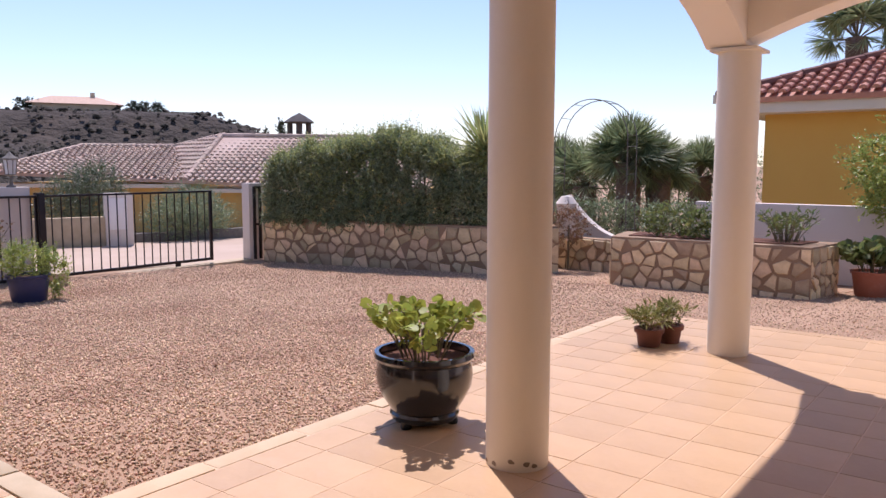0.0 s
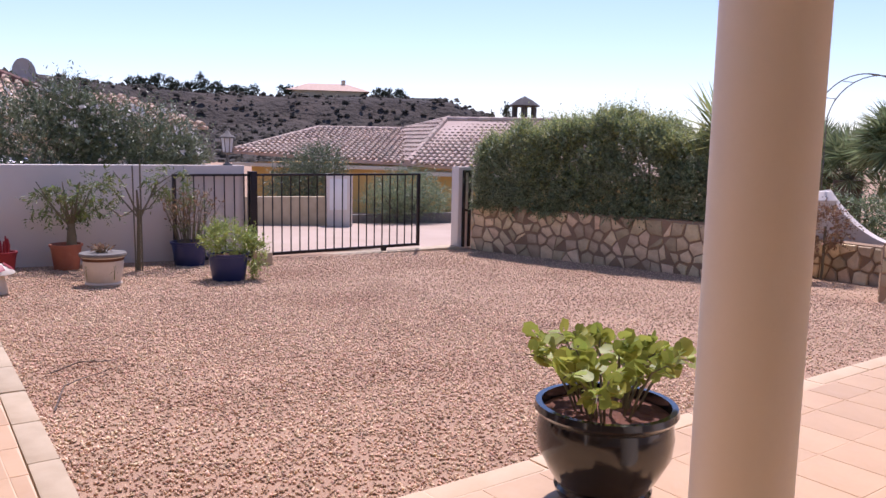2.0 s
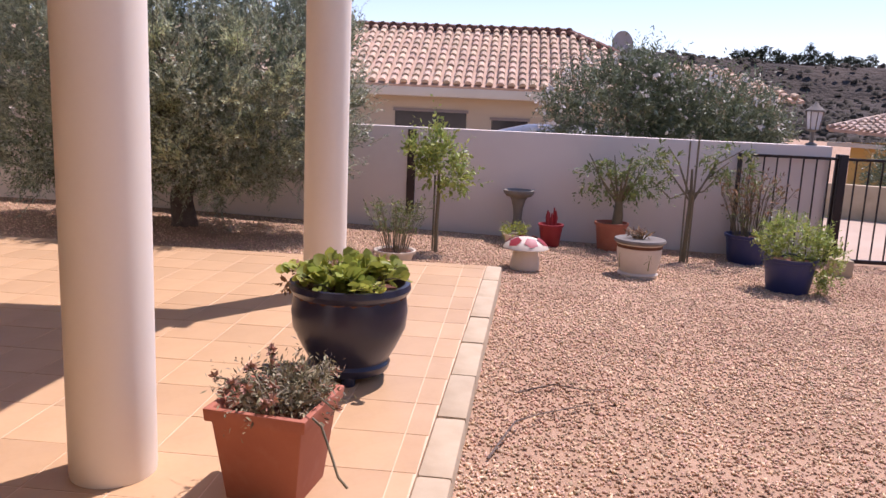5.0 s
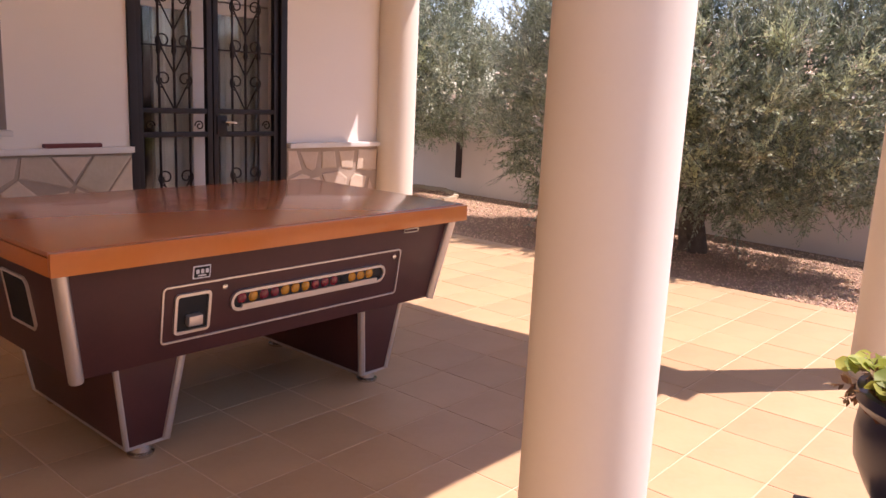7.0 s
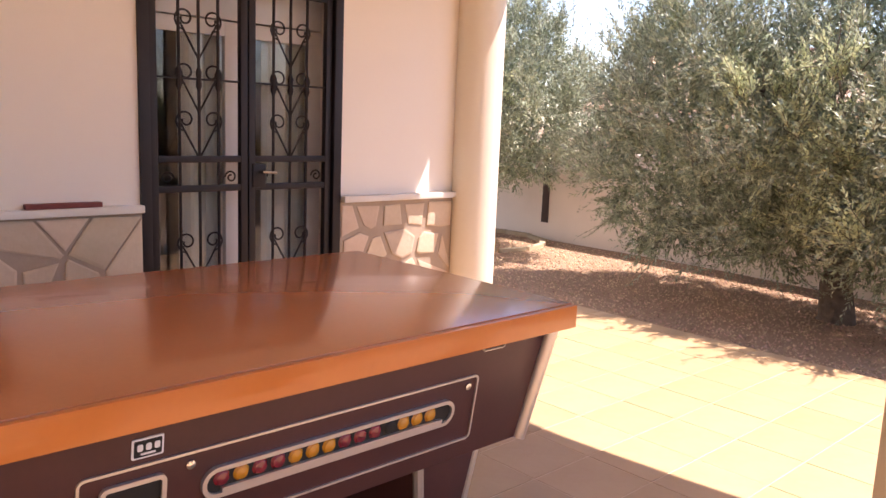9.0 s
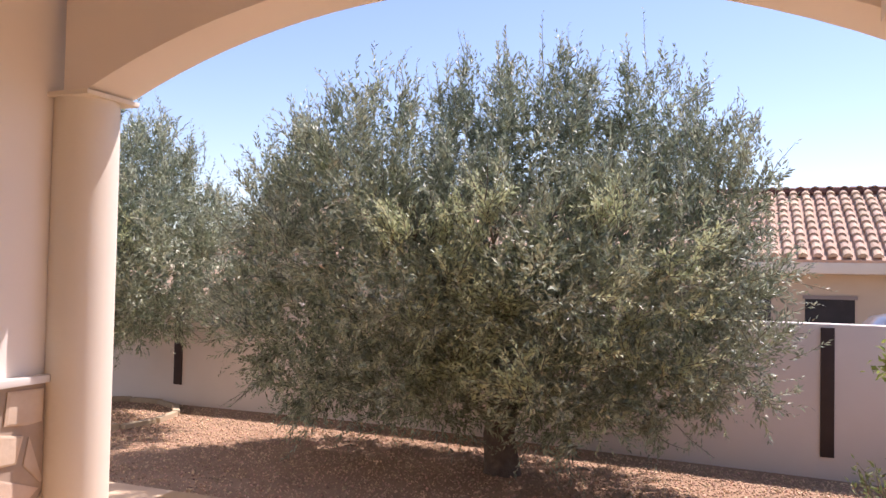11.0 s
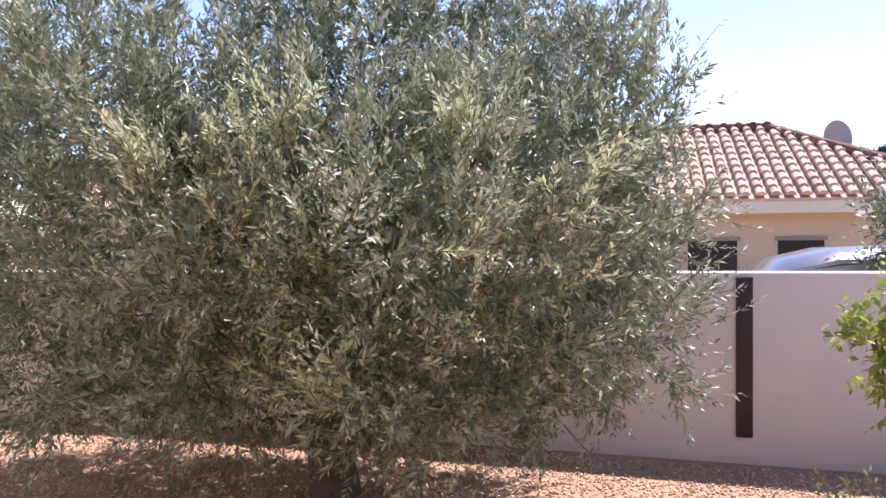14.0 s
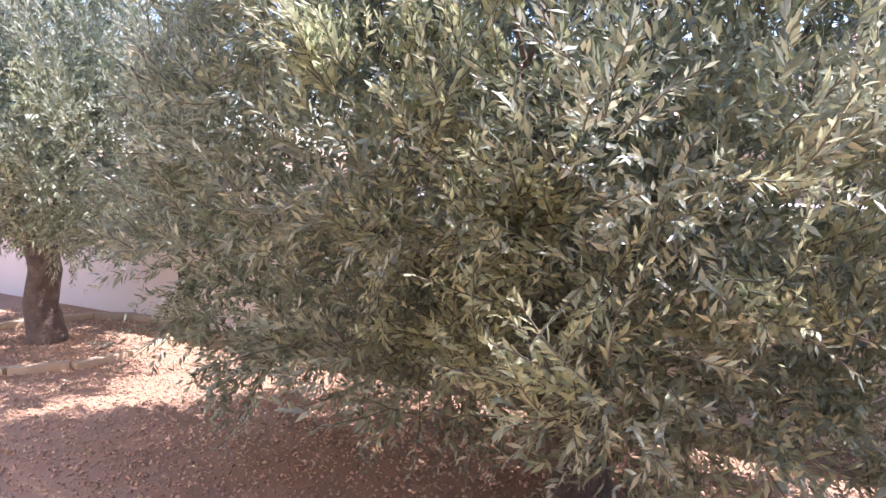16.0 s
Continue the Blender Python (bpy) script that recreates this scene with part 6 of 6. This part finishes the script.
part("eave", Geo().slab([tuple(q.xy) for q in (a2 + back2 * 0.02, b2 + back2 * 0.02, b2 + back2 * 0.5, a2 + back2 * 0.5)], 0.72, 0.84).mesh("eave", M_EAVE), h, "cream eave")
part("window", Geo().slab([tuple((a2 + d2 * s + back2 * k).xy) for s, k in ((2.6, 0.47), (3.3, 0.47), (3.3, 0.55), (2.6, 0.55))], -0.7, 0.1).mesh("window", M_EAVE), h, "pale shuttered window")
ch = thing("chimney", "tall chimney with an open tiled lantern cap", "chimney", pose(-23.21, 21.32, -0.17) @ Matrix.Diagonal((0.85, 0.85, 1, 1)))
part("shaft", Geo().box(-0.4, -0.4, -1.0, 0.4, 0.4, 2.75).mesh("shaft", M_EAVE, bevel=0.02), ch, "cream rendered shaft")
for x, y in ((-0.3, -0.3), (0.3, -0.3), (0.3, 0.3), (-0.3, 0.3)):
    part("pillar", Geo().box(x - 0.09, y - 0.09, 2.75, x + 0.09, y + 0.09, 3.3).mesh("pillar", M_CHIMNEY), ch)
part("cap", Geo().lathe([(0.68, 3.3), (0.7, 3.34), (0.35, 3.55), (0.05, 3.68), (0.0, 3.7)], 8).mesh("cap", M_CHIMNEY), ch, "dark tiled pyramid cap")

# ochre house behind the white wall
h = thing("ochre_house", "bright ochre house with a red tiled hip roof", "house", pose(0, 0, 0))
part("wall", Geo().box(-4.15, 15.55, -0.6, 7, 24, 2.50).mesh("wall", M_YELLOW), h, "bright ochre rendered wall")
part("eave", Geo().box(-4.75, 15.0, 2.46, 7.4, 15.56, 2.72).mesh("eave", M_EAVE, bevel=0.02), h, "cream boxed eave")
part("eave", Geo().box(-4.75, 15.56, 2.46, -4.14, 24, 2.72).mesh("eave", M_EAVE, bevel=0.02), h, "cream boxed eave")
C0, R0 = (-4.85, 14.9, 2.76), (0.2, 19.9, 4.55)
tiled_plane(h, [C0, (7.5, 14.9, 2.76), (7.5, 19.9, 4.55), R0], None, 0.21, 0.32, M_ROOFRED)
tiled_plane(h, [C0, (-4.85, 24.9, 2.76), R0], None, 0.21, 0.32, M_ROOFRED)
ridge(h, (C0[0], C0[1], C0[2] + 0.04), (R0[0], R0[1], R0[2] + 0.04), M_RIDGE, 0.10)
part("gutter", Geo().tube([(-4.9, 14.95, 2.66), (-4.9, 14.95, 2.82)], 0.05, 8).mesh("gutter", M_EAVE), h, "gutter end")

# ---- road, verge and bushes beyond the gate ----
rg = Geo()
v, f, nx, ny = [], [], 12, 20
for i in range(nx + 1):
    for j in range(ny + 1):
        x, y = -20.5 + 7.7 * i / nx, -4 + 26 * j / ny
        v.append((x, y, gz(x, y) + 0.012))
f = [(i * (ny + 1) + j, (i + 1) * (ny + 1) + j, (i + 1) * (ny + 1) + j + 1, i * (ny + 1) + j + 1) for i in range(nx) for j in range(ny)]
structure("road", raw_mesh("road", v, f, M_ROAD, True), "pale dusty road and forecourt beyond the gate", "road")
structure("kerb_road", Geo().slab([(-20.0, 5.3), (-18.2, 15.2), (-18.5, 15.25), (-20.3, 5.35)], -0.8, -0.32).mesh("kerb_road", M_STONEGREY, bevel=0.02), "raised grey concrete kerb across the road", "kerb")
structure("wall_low", Geo().slab([(-19.5, 6.8), (-18.25, 10.35), (-18.45, 10.42), (-19.7, 6.87)], -0.8, 0.22).mesh("wall_low", M_KERB, bevel=0.01), "low pale concrete wall across the road", "wall")
mb = thing("meter_box", "white rendered meter cabinet across the road", "cabinet", pose(-18.2, 10.6, 0, 0, 0, 70))
part("body", Geo().box(-0.28, -0.15, -0.7, 0.36, 0.15, 0.80).mesh("body", M_WHITEWALL, bevel=0.01), mb)
part("door", Geo().box(-0.22, -0.16, -0.1, 0.22, -0.148, 0.68).mesh("door", M_WHITE, bevel=0.004), mb)


def bush(name, label, x, y, z, lobes, shoots, leaf, width, material, seed, flowers=0, category="bush"):
    t = thing(name, label, category, pose(x, y, z))
    g = Geo()
    rnd = random.Random(seed)
    for k in range(9):
        a = rnd.uniform(0, 6.28)
        c, r = lobes[k % len(lobes)]
        g.tube([(0.1 * math.cos(a), 0.1 * math.sin(a), -0.2), (c[0] * 0.5 + 0.2 * math.cos(a), c[1] * 0.5 + 0.2 * math.sin(a), c[2] * 0.6), (c[0] + r[0] * 0.4 * math.cos(a), c[1] + r[1] * 0.4 * math.sin(a), c[2] + 0.3 * r[2])], [0.04, 0.025, 0.01], 6)
    part("stem_work", g.mesh("stem_work", M_BARK, True), t)
    blob_foliage(t, lobes, shoots, 12, 0.35, leaf, width, material, seed, inner=0.3)
    if flowers:
        rng = np.random.default_rng(seed + 1)
        p, d, _ = crown_shoots(lobes, flowers, rng, 0.97)
        p = np.repeat(p, 6, 0) + rng.normal(size=(flowers * 6, 3)) * 0.035
        v, f = leaves(p, rng.normal(size=p.shape), rng.normal(size=p.shape), np.full(len(p), 0.085), np.full(len(p), 0.06))
        part("blossom", raw_mesh("blossom", v, f, M_FLOWER), t, "clusters of white flowers")
    return t


M_OLEANDER = mat("oleander_leaf", (0.12, 0.15, 0.075), (0.18, 0.21, 0.12), 0.45, 2, 30, 0, island=0.45, hue=0.02, translucent=0.2)
bush("oleander", "large oleander with white flowers behind the garden wall", -15.7, 4.1, -0.5, [((0, -0.5, 1.9), (0.9, 1.35, 0.95)), ((0, 1.0, 1.75), (0.9, 1.2, 0.9)), ((0, -0.2, 2.4), (0.6, 0.7, 0.5)), ((0, 1.4, 1.3), (0.8, 0.8, 0.8)), ((0, 0.3, 1.0), (0.9, 1.7, 0.8))], 4200, 0.12, 0.028, M_OLEANDER, 80, 330)
bush("roadside_bush", "rounded grey green bush across the road", -19.9, 10.7, -0.6, [((0, 0, 1.05), (0.9, 0.95, 0.9)), ((0, 0.4, 1.6), (0.6, 0.6, 0.5)), ((0, -0.5, 0.9), (0.7, 0.7, 0.7))], 1700, 0.09, 0.024, M_OLEANDER, 81)
bush("roadside_bush", "spreading dark green bush by the yellow house", -18.9, 13.2, -0.6, [((0, 0, 0.75), (0.8, 1.0, 0.7)), ((-0.2, 0.7, 0.55), (0.7, 0.7, 0.5)), ((0.1, -0.7, 0.6), (0.6, 0.6, 0.55))], 1700, 0.08, 0.024, M_HEDGE, 82)


# ---- parked car behind the wall ----
def build_car():
    c = thing("car", "silver grey car parked behind the garden wall", "car", pose(-16.9, 3.02, gz(-16.9, 3.0) - 0.13, 0, 0, 90) @ Matrix.Diagonal((1.25, 1, 0.94, 1)))
    prof = [(-2.1, 0.35), (-2.12, 0.7), (-1.9, 0.95), (-1.75, 1.25), (-1.45, 1.58), (-0.9, 1.72), (-0.2, 1.745), (0.5, 1.70), (0.95, 1.52), (1.35, 1.12), (1.95, 0.98), (2.15, 0.72), (2.15, 0.35)]
    prof = [(x * 0.8, z) for x, z in prof]
    v, f = [], []
    n = len(prof)
    rows = [(-0.86, 0.94), (-0.72, 1.0), (0.0, 1.012), (0.72, 1.0), (0.86, 0.94)]
    for y, k in rows:
        v += [(x, y * (0.86 if z > 1.2 else 1.0), z * k if z > 1.2 else z) for x, z in prof]
    for r in range(len(rows) - 1):
        f += [(r * n + i, r * n + (i + 1) % n, (r + 1) * n + (i + 1) % n, (r + 1) * n + i) for i in range(n)]
    f += [tuple(range(n)), tuple(range(4 * n, 5 * n))[::-1]]
    body = part("body", Geo().add(v, f).mesh("body", M_CARPAINT, True), c, "silver grey painted body")
    for s in (-1, 1):
        pts = [(-1.34, 1.12), (-1.14, 1.46), (-0.7, 1.575), (0.3, 1.565), (0.70, 1.44), (0.94, 1.12)]
        q = Geo()
        q.add([(x, s * (0.872 - 0.13 * (z > 1.2)), z) for x, z in pts] + [(x, s * (0.85 - 0.13 * (z > 1.2)), z) for x, z in pts], [tuple(range(6)), tuple(range(6, 12))] + [(i, (i + 1) % 6, 6 + (i + 1) % 6, 6 + i) for i in range(6)])
        part("side_window", q.mesh("side_window", M_DARKGLASS), c, "dark side window")
        for x in (-1.05, 1.1):
            wheel = part("wheel", None, c, m=Matrix.Translation((x, s * 0.78, 0.33)) @ Matrix.Rotation(1.5708, 4, "X"))
            part("tyre", Geo().lathe([(0.2, -0.1), (0.31, -0.1), (0.33, -0.06), (0.33, 0.06), (0.31, 0.1), (0.2, 0.1)], 22).mesh("tyre", M_RUBBER, True), wheel)
            part("rim", Geo().lathe([(0.2, -0.07), (0.05, -0.03), (0.05, 0.03), (0.2, 0.07)], 16).mesh("rim", M_ALU, True), wheel)


build_car()


# ---- hillside and what stands on it ----
def build_hill():
    px = [-60, 30, 42, 55, 72, 90, 112, 119, 127, 134, 140, 150, 175]
    top = [17, 16.2, 15.6, 14.6, 13.6, 13.8, 13.9, 13.5, 9.4, 6.2, 4.0, 2.5, 1.0]
    v, w, rows = [], 190, 60
    for i in range(w):
        s = -60 + 235 * i / (w - 1)
        H = float(np.interp(s, px, top))
        for j in range(rows):
            q = j / (rows - 1)
            dist = 95 + 170 * q
            k = 0.42 * min(1.0, max(0.0, (dist - 100) / 72))
            c = min(1.0, max(0.0, (dist - 172) / 26))
            k += 0.58 * c * c * (3 - 2 * c)
            x, y = -1.2 - dist * math.cos(math.asin(max(-0.98, min(0.98, s / 200)))), 1.6 + dist * s / 200
            nz = noise.noise((x * 0.03, y * 0.03, 0)) * 3.0 + noise.noise((x * 0.09, y * 0.09, 4)) * 1.4 + noise.noise((x * 0.3, y * 0.3, 7)) * 0.45
            v.append((x, y, -2 + (H + 2) * k + nz * k * (1 - k) * 2.2 + (0.25 * nz * (k > 0.97))))
    f = [(i * rows + j, (i + 1) * rows + j, (i + 1) * rows + j + 1, i * rows + j + 1) for i in range(w - 1) for j in range(rows - 1)]
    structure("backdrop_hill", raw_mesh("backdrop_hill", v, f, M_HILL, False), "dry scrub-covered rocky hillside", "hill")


build_hill()


def build_scrub():
    """Low dark bushes scattered over the slope."""
    rng = np.random.default_rng(55)
    hill = bpy.data.objects["backdrop_hill"].data
    co = np.zeros(len(hill.vertices) * 3, dtype=np.float32)
    hill.vertices.foreach_get("co", co)
    co = co.reshape(-1, 3)
    pick = co[rng.integers(0, len(co), 11000)]
    pick = pick + rng.normal(size=pick.shape) * np.array([1.6, 1.6, 0.1])
    n = len(pick)
    r = (0.25 + 0.75 * rng.random(n) ** 2)[:, None, None]
    ang = np.linspace(0, 6.283, 6)[:-1]
    ringv = np.stack([np.cos(ang), np.sin(ang), np.zeros(5)], 1)
    shp = np.concatenate([ringv, ringv * 0.75 + np.array([0, 0, 0.6]), [[0.1, 0, 0.95]]])
    v = (pick[:, None] + shp[None] * r * (1 + 0.35 * rng.normal(size=(n, 11, 1)))).reshape(-1, 3)
    i = np.arange(n)[:, None] * 11
    tri = []
    for k in range(5):
        m = (k + 1) % 5
        tri += [(k, m, 5 + m), (k, 5 + m, 5 + k), (5 + k, 5 + m, 10)]
    f = np.concatenate([i + np.array([q]) for q in tri])
    tagged(new("scrub", raw_mesh("scrub", v, f, M_SCRUB)), "low dark scrub scattered over the hillside", "scrub", kind="stuff")


build_scrub()


def on_hill(s, d=203):
    return -1.2 - d * math.cos(math.asin(s / 200)), 1.6 + d * s / 200


def clump(name, label, x, y, z, rx, rz, n, seed, size=0.5):
    t = thing(name, label, "tree", pose(x, y, z))
    blob_foliage(t, [((0, 0, rz), (rx, rx, rz))], n, 8, size * 1.4, size, size * 0.5, M_FARTREE, seed, inner=0.2)
    part("trunk", Geo().tube([(0, 0, -1.5), (0, 0, rz)], rx * 0.12, 6).mesh("trunk", M_BARK), t)


rnd = random.Random(77)
for k in range(17):
    s = 50 + k * 1.65 + rnd.uniform(-0.4, 0.4)
    x, y = on_hill(s)
    z = float(np.interp(s, [50, 78], [14.7, 13.3]))
    clump("hill_tree", "dark round tree in a row along the hilltop", x, y, z, rnd.uniform(0.8, 1.2), rnd.uniform(1.0, 1.6) * (1.7 if k in (4, 9) else 1), 90, 200 + k)
x, y = on_hill(84)
clump("hill_tree", "broad dark tree beside the hilltop villa", x, y, 13.6, 2.4, 1.5, 160, 230)
for s in (104, 106, 108.5):
    x, y = on_hill(s)
    clump("hill_palm", "dark palm clump on the hilltop terrace", x, y, 13.9, 1.4, 1.2, 120, 240 + int(s))
x, y = on_hill(93, 206)
vl = thing("hilltop_villa", "pink villa with a low tiled roof on the hilltop", "house", pose(x, y, 13.0, 0, 0, -26))
part("wall", Geo().box(-5, -9, -1, 5, 9, 2.6).mesh("wall", M_BEIGE), vl)
part("roof", Geo().add([(-6, -10.5, 2.5), (6, -10.5, 2.5), (6, 10.5, 2.5), (-6, 10.5, 2.5), (0, -5, 4.6), (0, 5, 4.6)], [(0, 1, 4), (1, 2, 5, 4), (2, 3, 5), (3, 0, 4, 5), (3, 2, 1, 0)]).mesh("roof", M_ROOFTILE), vl, "low clay tiled hip roof")
part("chimney", Geo().box(-0.5, 3.5, 3.4, 0.5, 4.5, 5.6).mesh("chimney", M_BEIGE), vl)
a, b = Vector((*on_hill(97), 0)), Vector((*on_hill(118.5), 0))
structure("wall_hilltop", Geo().slab([tuple(a.xy), tuple(b.xy), (b.x - 0.6, b.y + 0.3), (a.x - 0.6, a.y + 0.3)], 10.5, 14.4).mesh("wall_hilltop", M_BEIGE), "long retaining wall on the hilltop", "wall")
for (x, y, z, hgt) in ((-25.93, 22.77, -0.5, 3.9), (-27.1, 22.92, -0.5, 3.55), (-22.4, 25.2, -0.5, 3.5), (-21.4, 26.0, -0.5, 3.5)):
    t = thing("cypress", "slim dark cypress rising behind the roofs", "tree", pose(x, y, z))
    part("trunk", Geo().tube([(0, 0, -0.5), (0, 0, hgt * 0.5)], 0.06, 6).mesh("trunk", M_BARK), t)
    blob_foliage(t, [((0, 0, hgt * 0.5), (0.22, 0.22, hgt * 0.5)), ((0, 0, hgt * 0.35), (0.3, 0.3, hgt * 0.32))], 700, 8, 0.2, 0.16, 0.06, M_FARTREE, 90 + int(hgt * 10), up=1.2)

# ---- paving pieces ----
TX, TY = 0.37, 0.33


def build_tiles():
    near = Geo().box(-TX / 2 + 0.003, -TY / 2 + 0.003, -0.012, TX / 2 - 0.003, TY / 2 - 0.003, 0).mesh("tile", M_TILE, bevel=0.0012, segments=1)
    rest, count = [], 0
    entrance = structure("paving_entrance", None, "terracotta paving tiles of the entrance arcade", "paving")
    i0, i1, j0, j1 = -14, 20, -12, 23
    rnd = random.Random(3)
    for i in range(i0, i1):
        for j in range(j0, j1):
            x, y = -4.75 + (i + 0.5) * TX, 0.17 + (j + 0.5) * TY
            x0, x1, y0, y1 = x - TX / 2, x + TX / 2, y - TY / 2, y + TY / 2
            if y1 < -3.3 and x0 > -8.2 or y0 < -6.4 or x0 > 1.95 or x1 > 2.2:
                continue
            cx0, cx1, cy0, cy1 = max(x0, TERR_W), x1, y0, min(y1, TERR_N)
            if x < EDGE_X + 0.14:
                cy1 = min(cy1, kerb_line(x1))
                if x1 > EDGE_X + 0.14 and y > KERB_Y + 0.1:
                    cx0 = EDGE_X + 0.14
            if y > KERB_Y + 0.1 and x > EDGE_X - 0.2:
                cx0 = max(cx0, EDGE_X + 0.14)
            cy0 = max(cy0, -3.4) if x0 > -8.2 else cy0
            if cx1 - cx0 < 0.05 or cy1 - cy0 < 0.05:
                continue
            whole = cx1 - cx0 > TX - 0.01 and cy1 - cy0 > TY - 0.01
            if whole and x < -3.2 and y > -3.4:
                part("tile", near, terrace, m=pose(x, y, rnd.uniform(-0.0008, 0.0008)))
            elif whole and -3.2 < x < -0.1 and y > -3.4 and count < 300:
                count += 1
                part("tile", near, entrance, m=pose(x, y, rnd.uniform(-0.0008, 0.0008)))
            else:
                rest.append((cx0 + 0.003, cy0 + 0.003, cx1 - 0.003, cy1 - 0.003))
    g = Geo()
    for x0, y0, x1, y1 in rest:
        g.box(x0, y0, -0.012, x1, y1, 0)
    ob = part("tiles", g.mesh("tiles", M_TILE_REST), terrace)
    ob["kind"] = "stuff"


build_tiles()


def build_kerbs():
    k1 = structure("kerb_garden", None, "pale worn concrete kerb blocks edging the terrace", "kerb")
    rnd = random.Random(8)

    def block(x0, y0, x1, y1, axis, stone):
        L = (x1 - x0) if axis == "x" else (y1 - y0)
        n = max(1, round(L / 0.61))
        for i in range(n):
            a, b = i / n, (i + 1) / n
            q = (x0 + (x1 - x0) * a + 0.004, y0, x0 + (x1 - x0) * b - 0.004, y1) if axis == "x" else (x0, y0 + (y1 - y0) * a + 0.004, x1, y0 + (y1 - y0) * b - 0.004)
            cx, cy = (q[0] + q[2]) / 2, (q[1] + q[3]) / 2
            me = Geo().box(q[0] - cx, q[1] - cy, -0.33, q[2] - cx, q[3] - cy, 0.0).mesh("kerb_block", stone, bevel=0.016)
            part("kerb_block", me, k1, m=pose(cx, cy + (kerb_line(cx) - KERB_Y if axis == "x" else 0), 0.006 + rnd.uniform(-0.004, 0.004), rnd.uniform(-0.4, 0.4), rnd.uniform(-0.4, 0.4), rnd.uniform(-0.3, 0.3) - (1.49 if axis == "x" else 0)))

    block(TERR_W, KERB_Y + 0.004, EDGE_X, KERB_Y + 0.145, "x", M_KERB)
    block(EDGE_X, KERB_Y + 0.155, EDGE_X + 0.136, TERR_N - 0.36, "y", M_EDGE)


build_kerbs()


def build_pebbles():
    """Angular chips of gravel over the front garden, thinner further off."""
    rng = np.random.default_rng(31)
    spots = []
    for x0, x1, y0, y1, dens in ((-9.2, -3.3, 1.7, 6.5, 2300), (-12.4, -9.2, -1.0, 6.5, 1500), (-12.2, -3.3, 6.5, 11.0, 900), (-12.4, -9.4, -8.5, -1.0, 900), (-3.3, 1.5, 7.6, 12.5, 420), (-7.0, -3.3, 11, 12.5, 300)):
        n = int((x1 - x0) * (y1 - y0) * dens)
        spots.append(np.stack([x0 + (x1 - x0) * rng.random(n), y0 + (y1 - y0) * rng.random(n)], 1))
    p = np.concatenate(spots)
    n = len(p)
    z = np.minimum(-0.085, -0.10 + 0.017 * (p[:, 0] + 4.4) - 0.0236 * (p[:, 1] - 2.5))
    base = np.array([(1, 0, 0), (-0.2, 1, 0), (-1, -0.1, 0.1), (0.1, -0.9, 0), (0.15, 0.1, 0.8), (0, 0, -0.6)])
    s = (0.0065 + 0.008 * rng.random(n) ** 2)[:, None, None]
    a = rng.random(n) * 6.283
    ca, sa = np.cos(a), np.sin(a)
    shp = base[None] * (1 + 0.45 * rng.normal(size=(n, 6, 3)) * np.array([0.6, 0.6, 0.5])) * s
    x = shp[..., 0] * ca[:, None] - shp[..., 1] * sa[:, None]
    y = shp[..., 0] * sa[:, None] + shp[..., 1] * ca[:, None]
    tilt = rng.normal(size=(n, 2)) * 0.5
    zz = shp[..., 2] + x * tilt[:, :1] + y * tilt[:, 1:]
    v = np.stack([p[:, :1] + x, p[:, 1:] + y, z[:, None] + 0.004 + zz], 2).reshape(-1, 3)
    i = np.arange(n)[:, None] * 6
    f = np.concatenate([i + np.array([q]) for q in ((0, 1, 4), (1, 2, 4), (2, 3, 4), (3, 0, 4), (1, 0, 5), (2, 1, 5), (3, 2, 5), (0, 3, 5))])
    ob = new("gravel", raw_mesh("gravel", v, f, M_PEBBLE))
    tagged(ob, "loose reddish brown gravel chips covering the front garden", "gravel", kind="stuff")


build_pebbles()

# ---- small things ----
for k, pts in enumerate((((-6.40, 1.98, 0), (-6.52, 2.2, 0.03), (-6.50, 2.38, 0.02), (-6.58, 2.52, 0.01)), ((-5.5, 1.86, 0), (-5.85, 1.98, 0.05), (-6.05, 2.12, 0.03), (-6.35, 2.48, 0.02)))):
    g = Geo().tube([(x, y, z + gz(x, y) + 0.012) for x, y, z in pts], [0.006, 0.005, 0.004, 0.002], 5)
    thing("twig", "thin dry twig lying on the gravel", "twig", data=g.mesh("twig", M_BARK, True))
# flaked paint at the foot of one column
rnd = random.Random(4)
for k in range(5):
    a0, z0 = radians(235 + 26 * k + rnd.uniform(-8, 8)), rnd.uniform(0.02, 0.06)
    v, f, n = [], [], 9
    for q in range(n):
        t = 6.283 * q / n
        r = rnd.uniform(0.55, 1.0)
        a, z = a0 + 0.13 * r * math.cos(t), z0 + 0.016 * r * math.sin(t)
        v.append((0.1615 * math.cos(a), 0.1615 * math.sin(a), max(0.004, z)))
    v.append((0.162 * math.cos(a0), 0.162 * math.sin(a0), z0))
    part("flaked_patch", Geo().add(v, [(q, (q + 1) % n, n) for q in range(n)]).mesh("flaked_patch", M_CHIP), columns["A"], "brown patch of flaked paint")
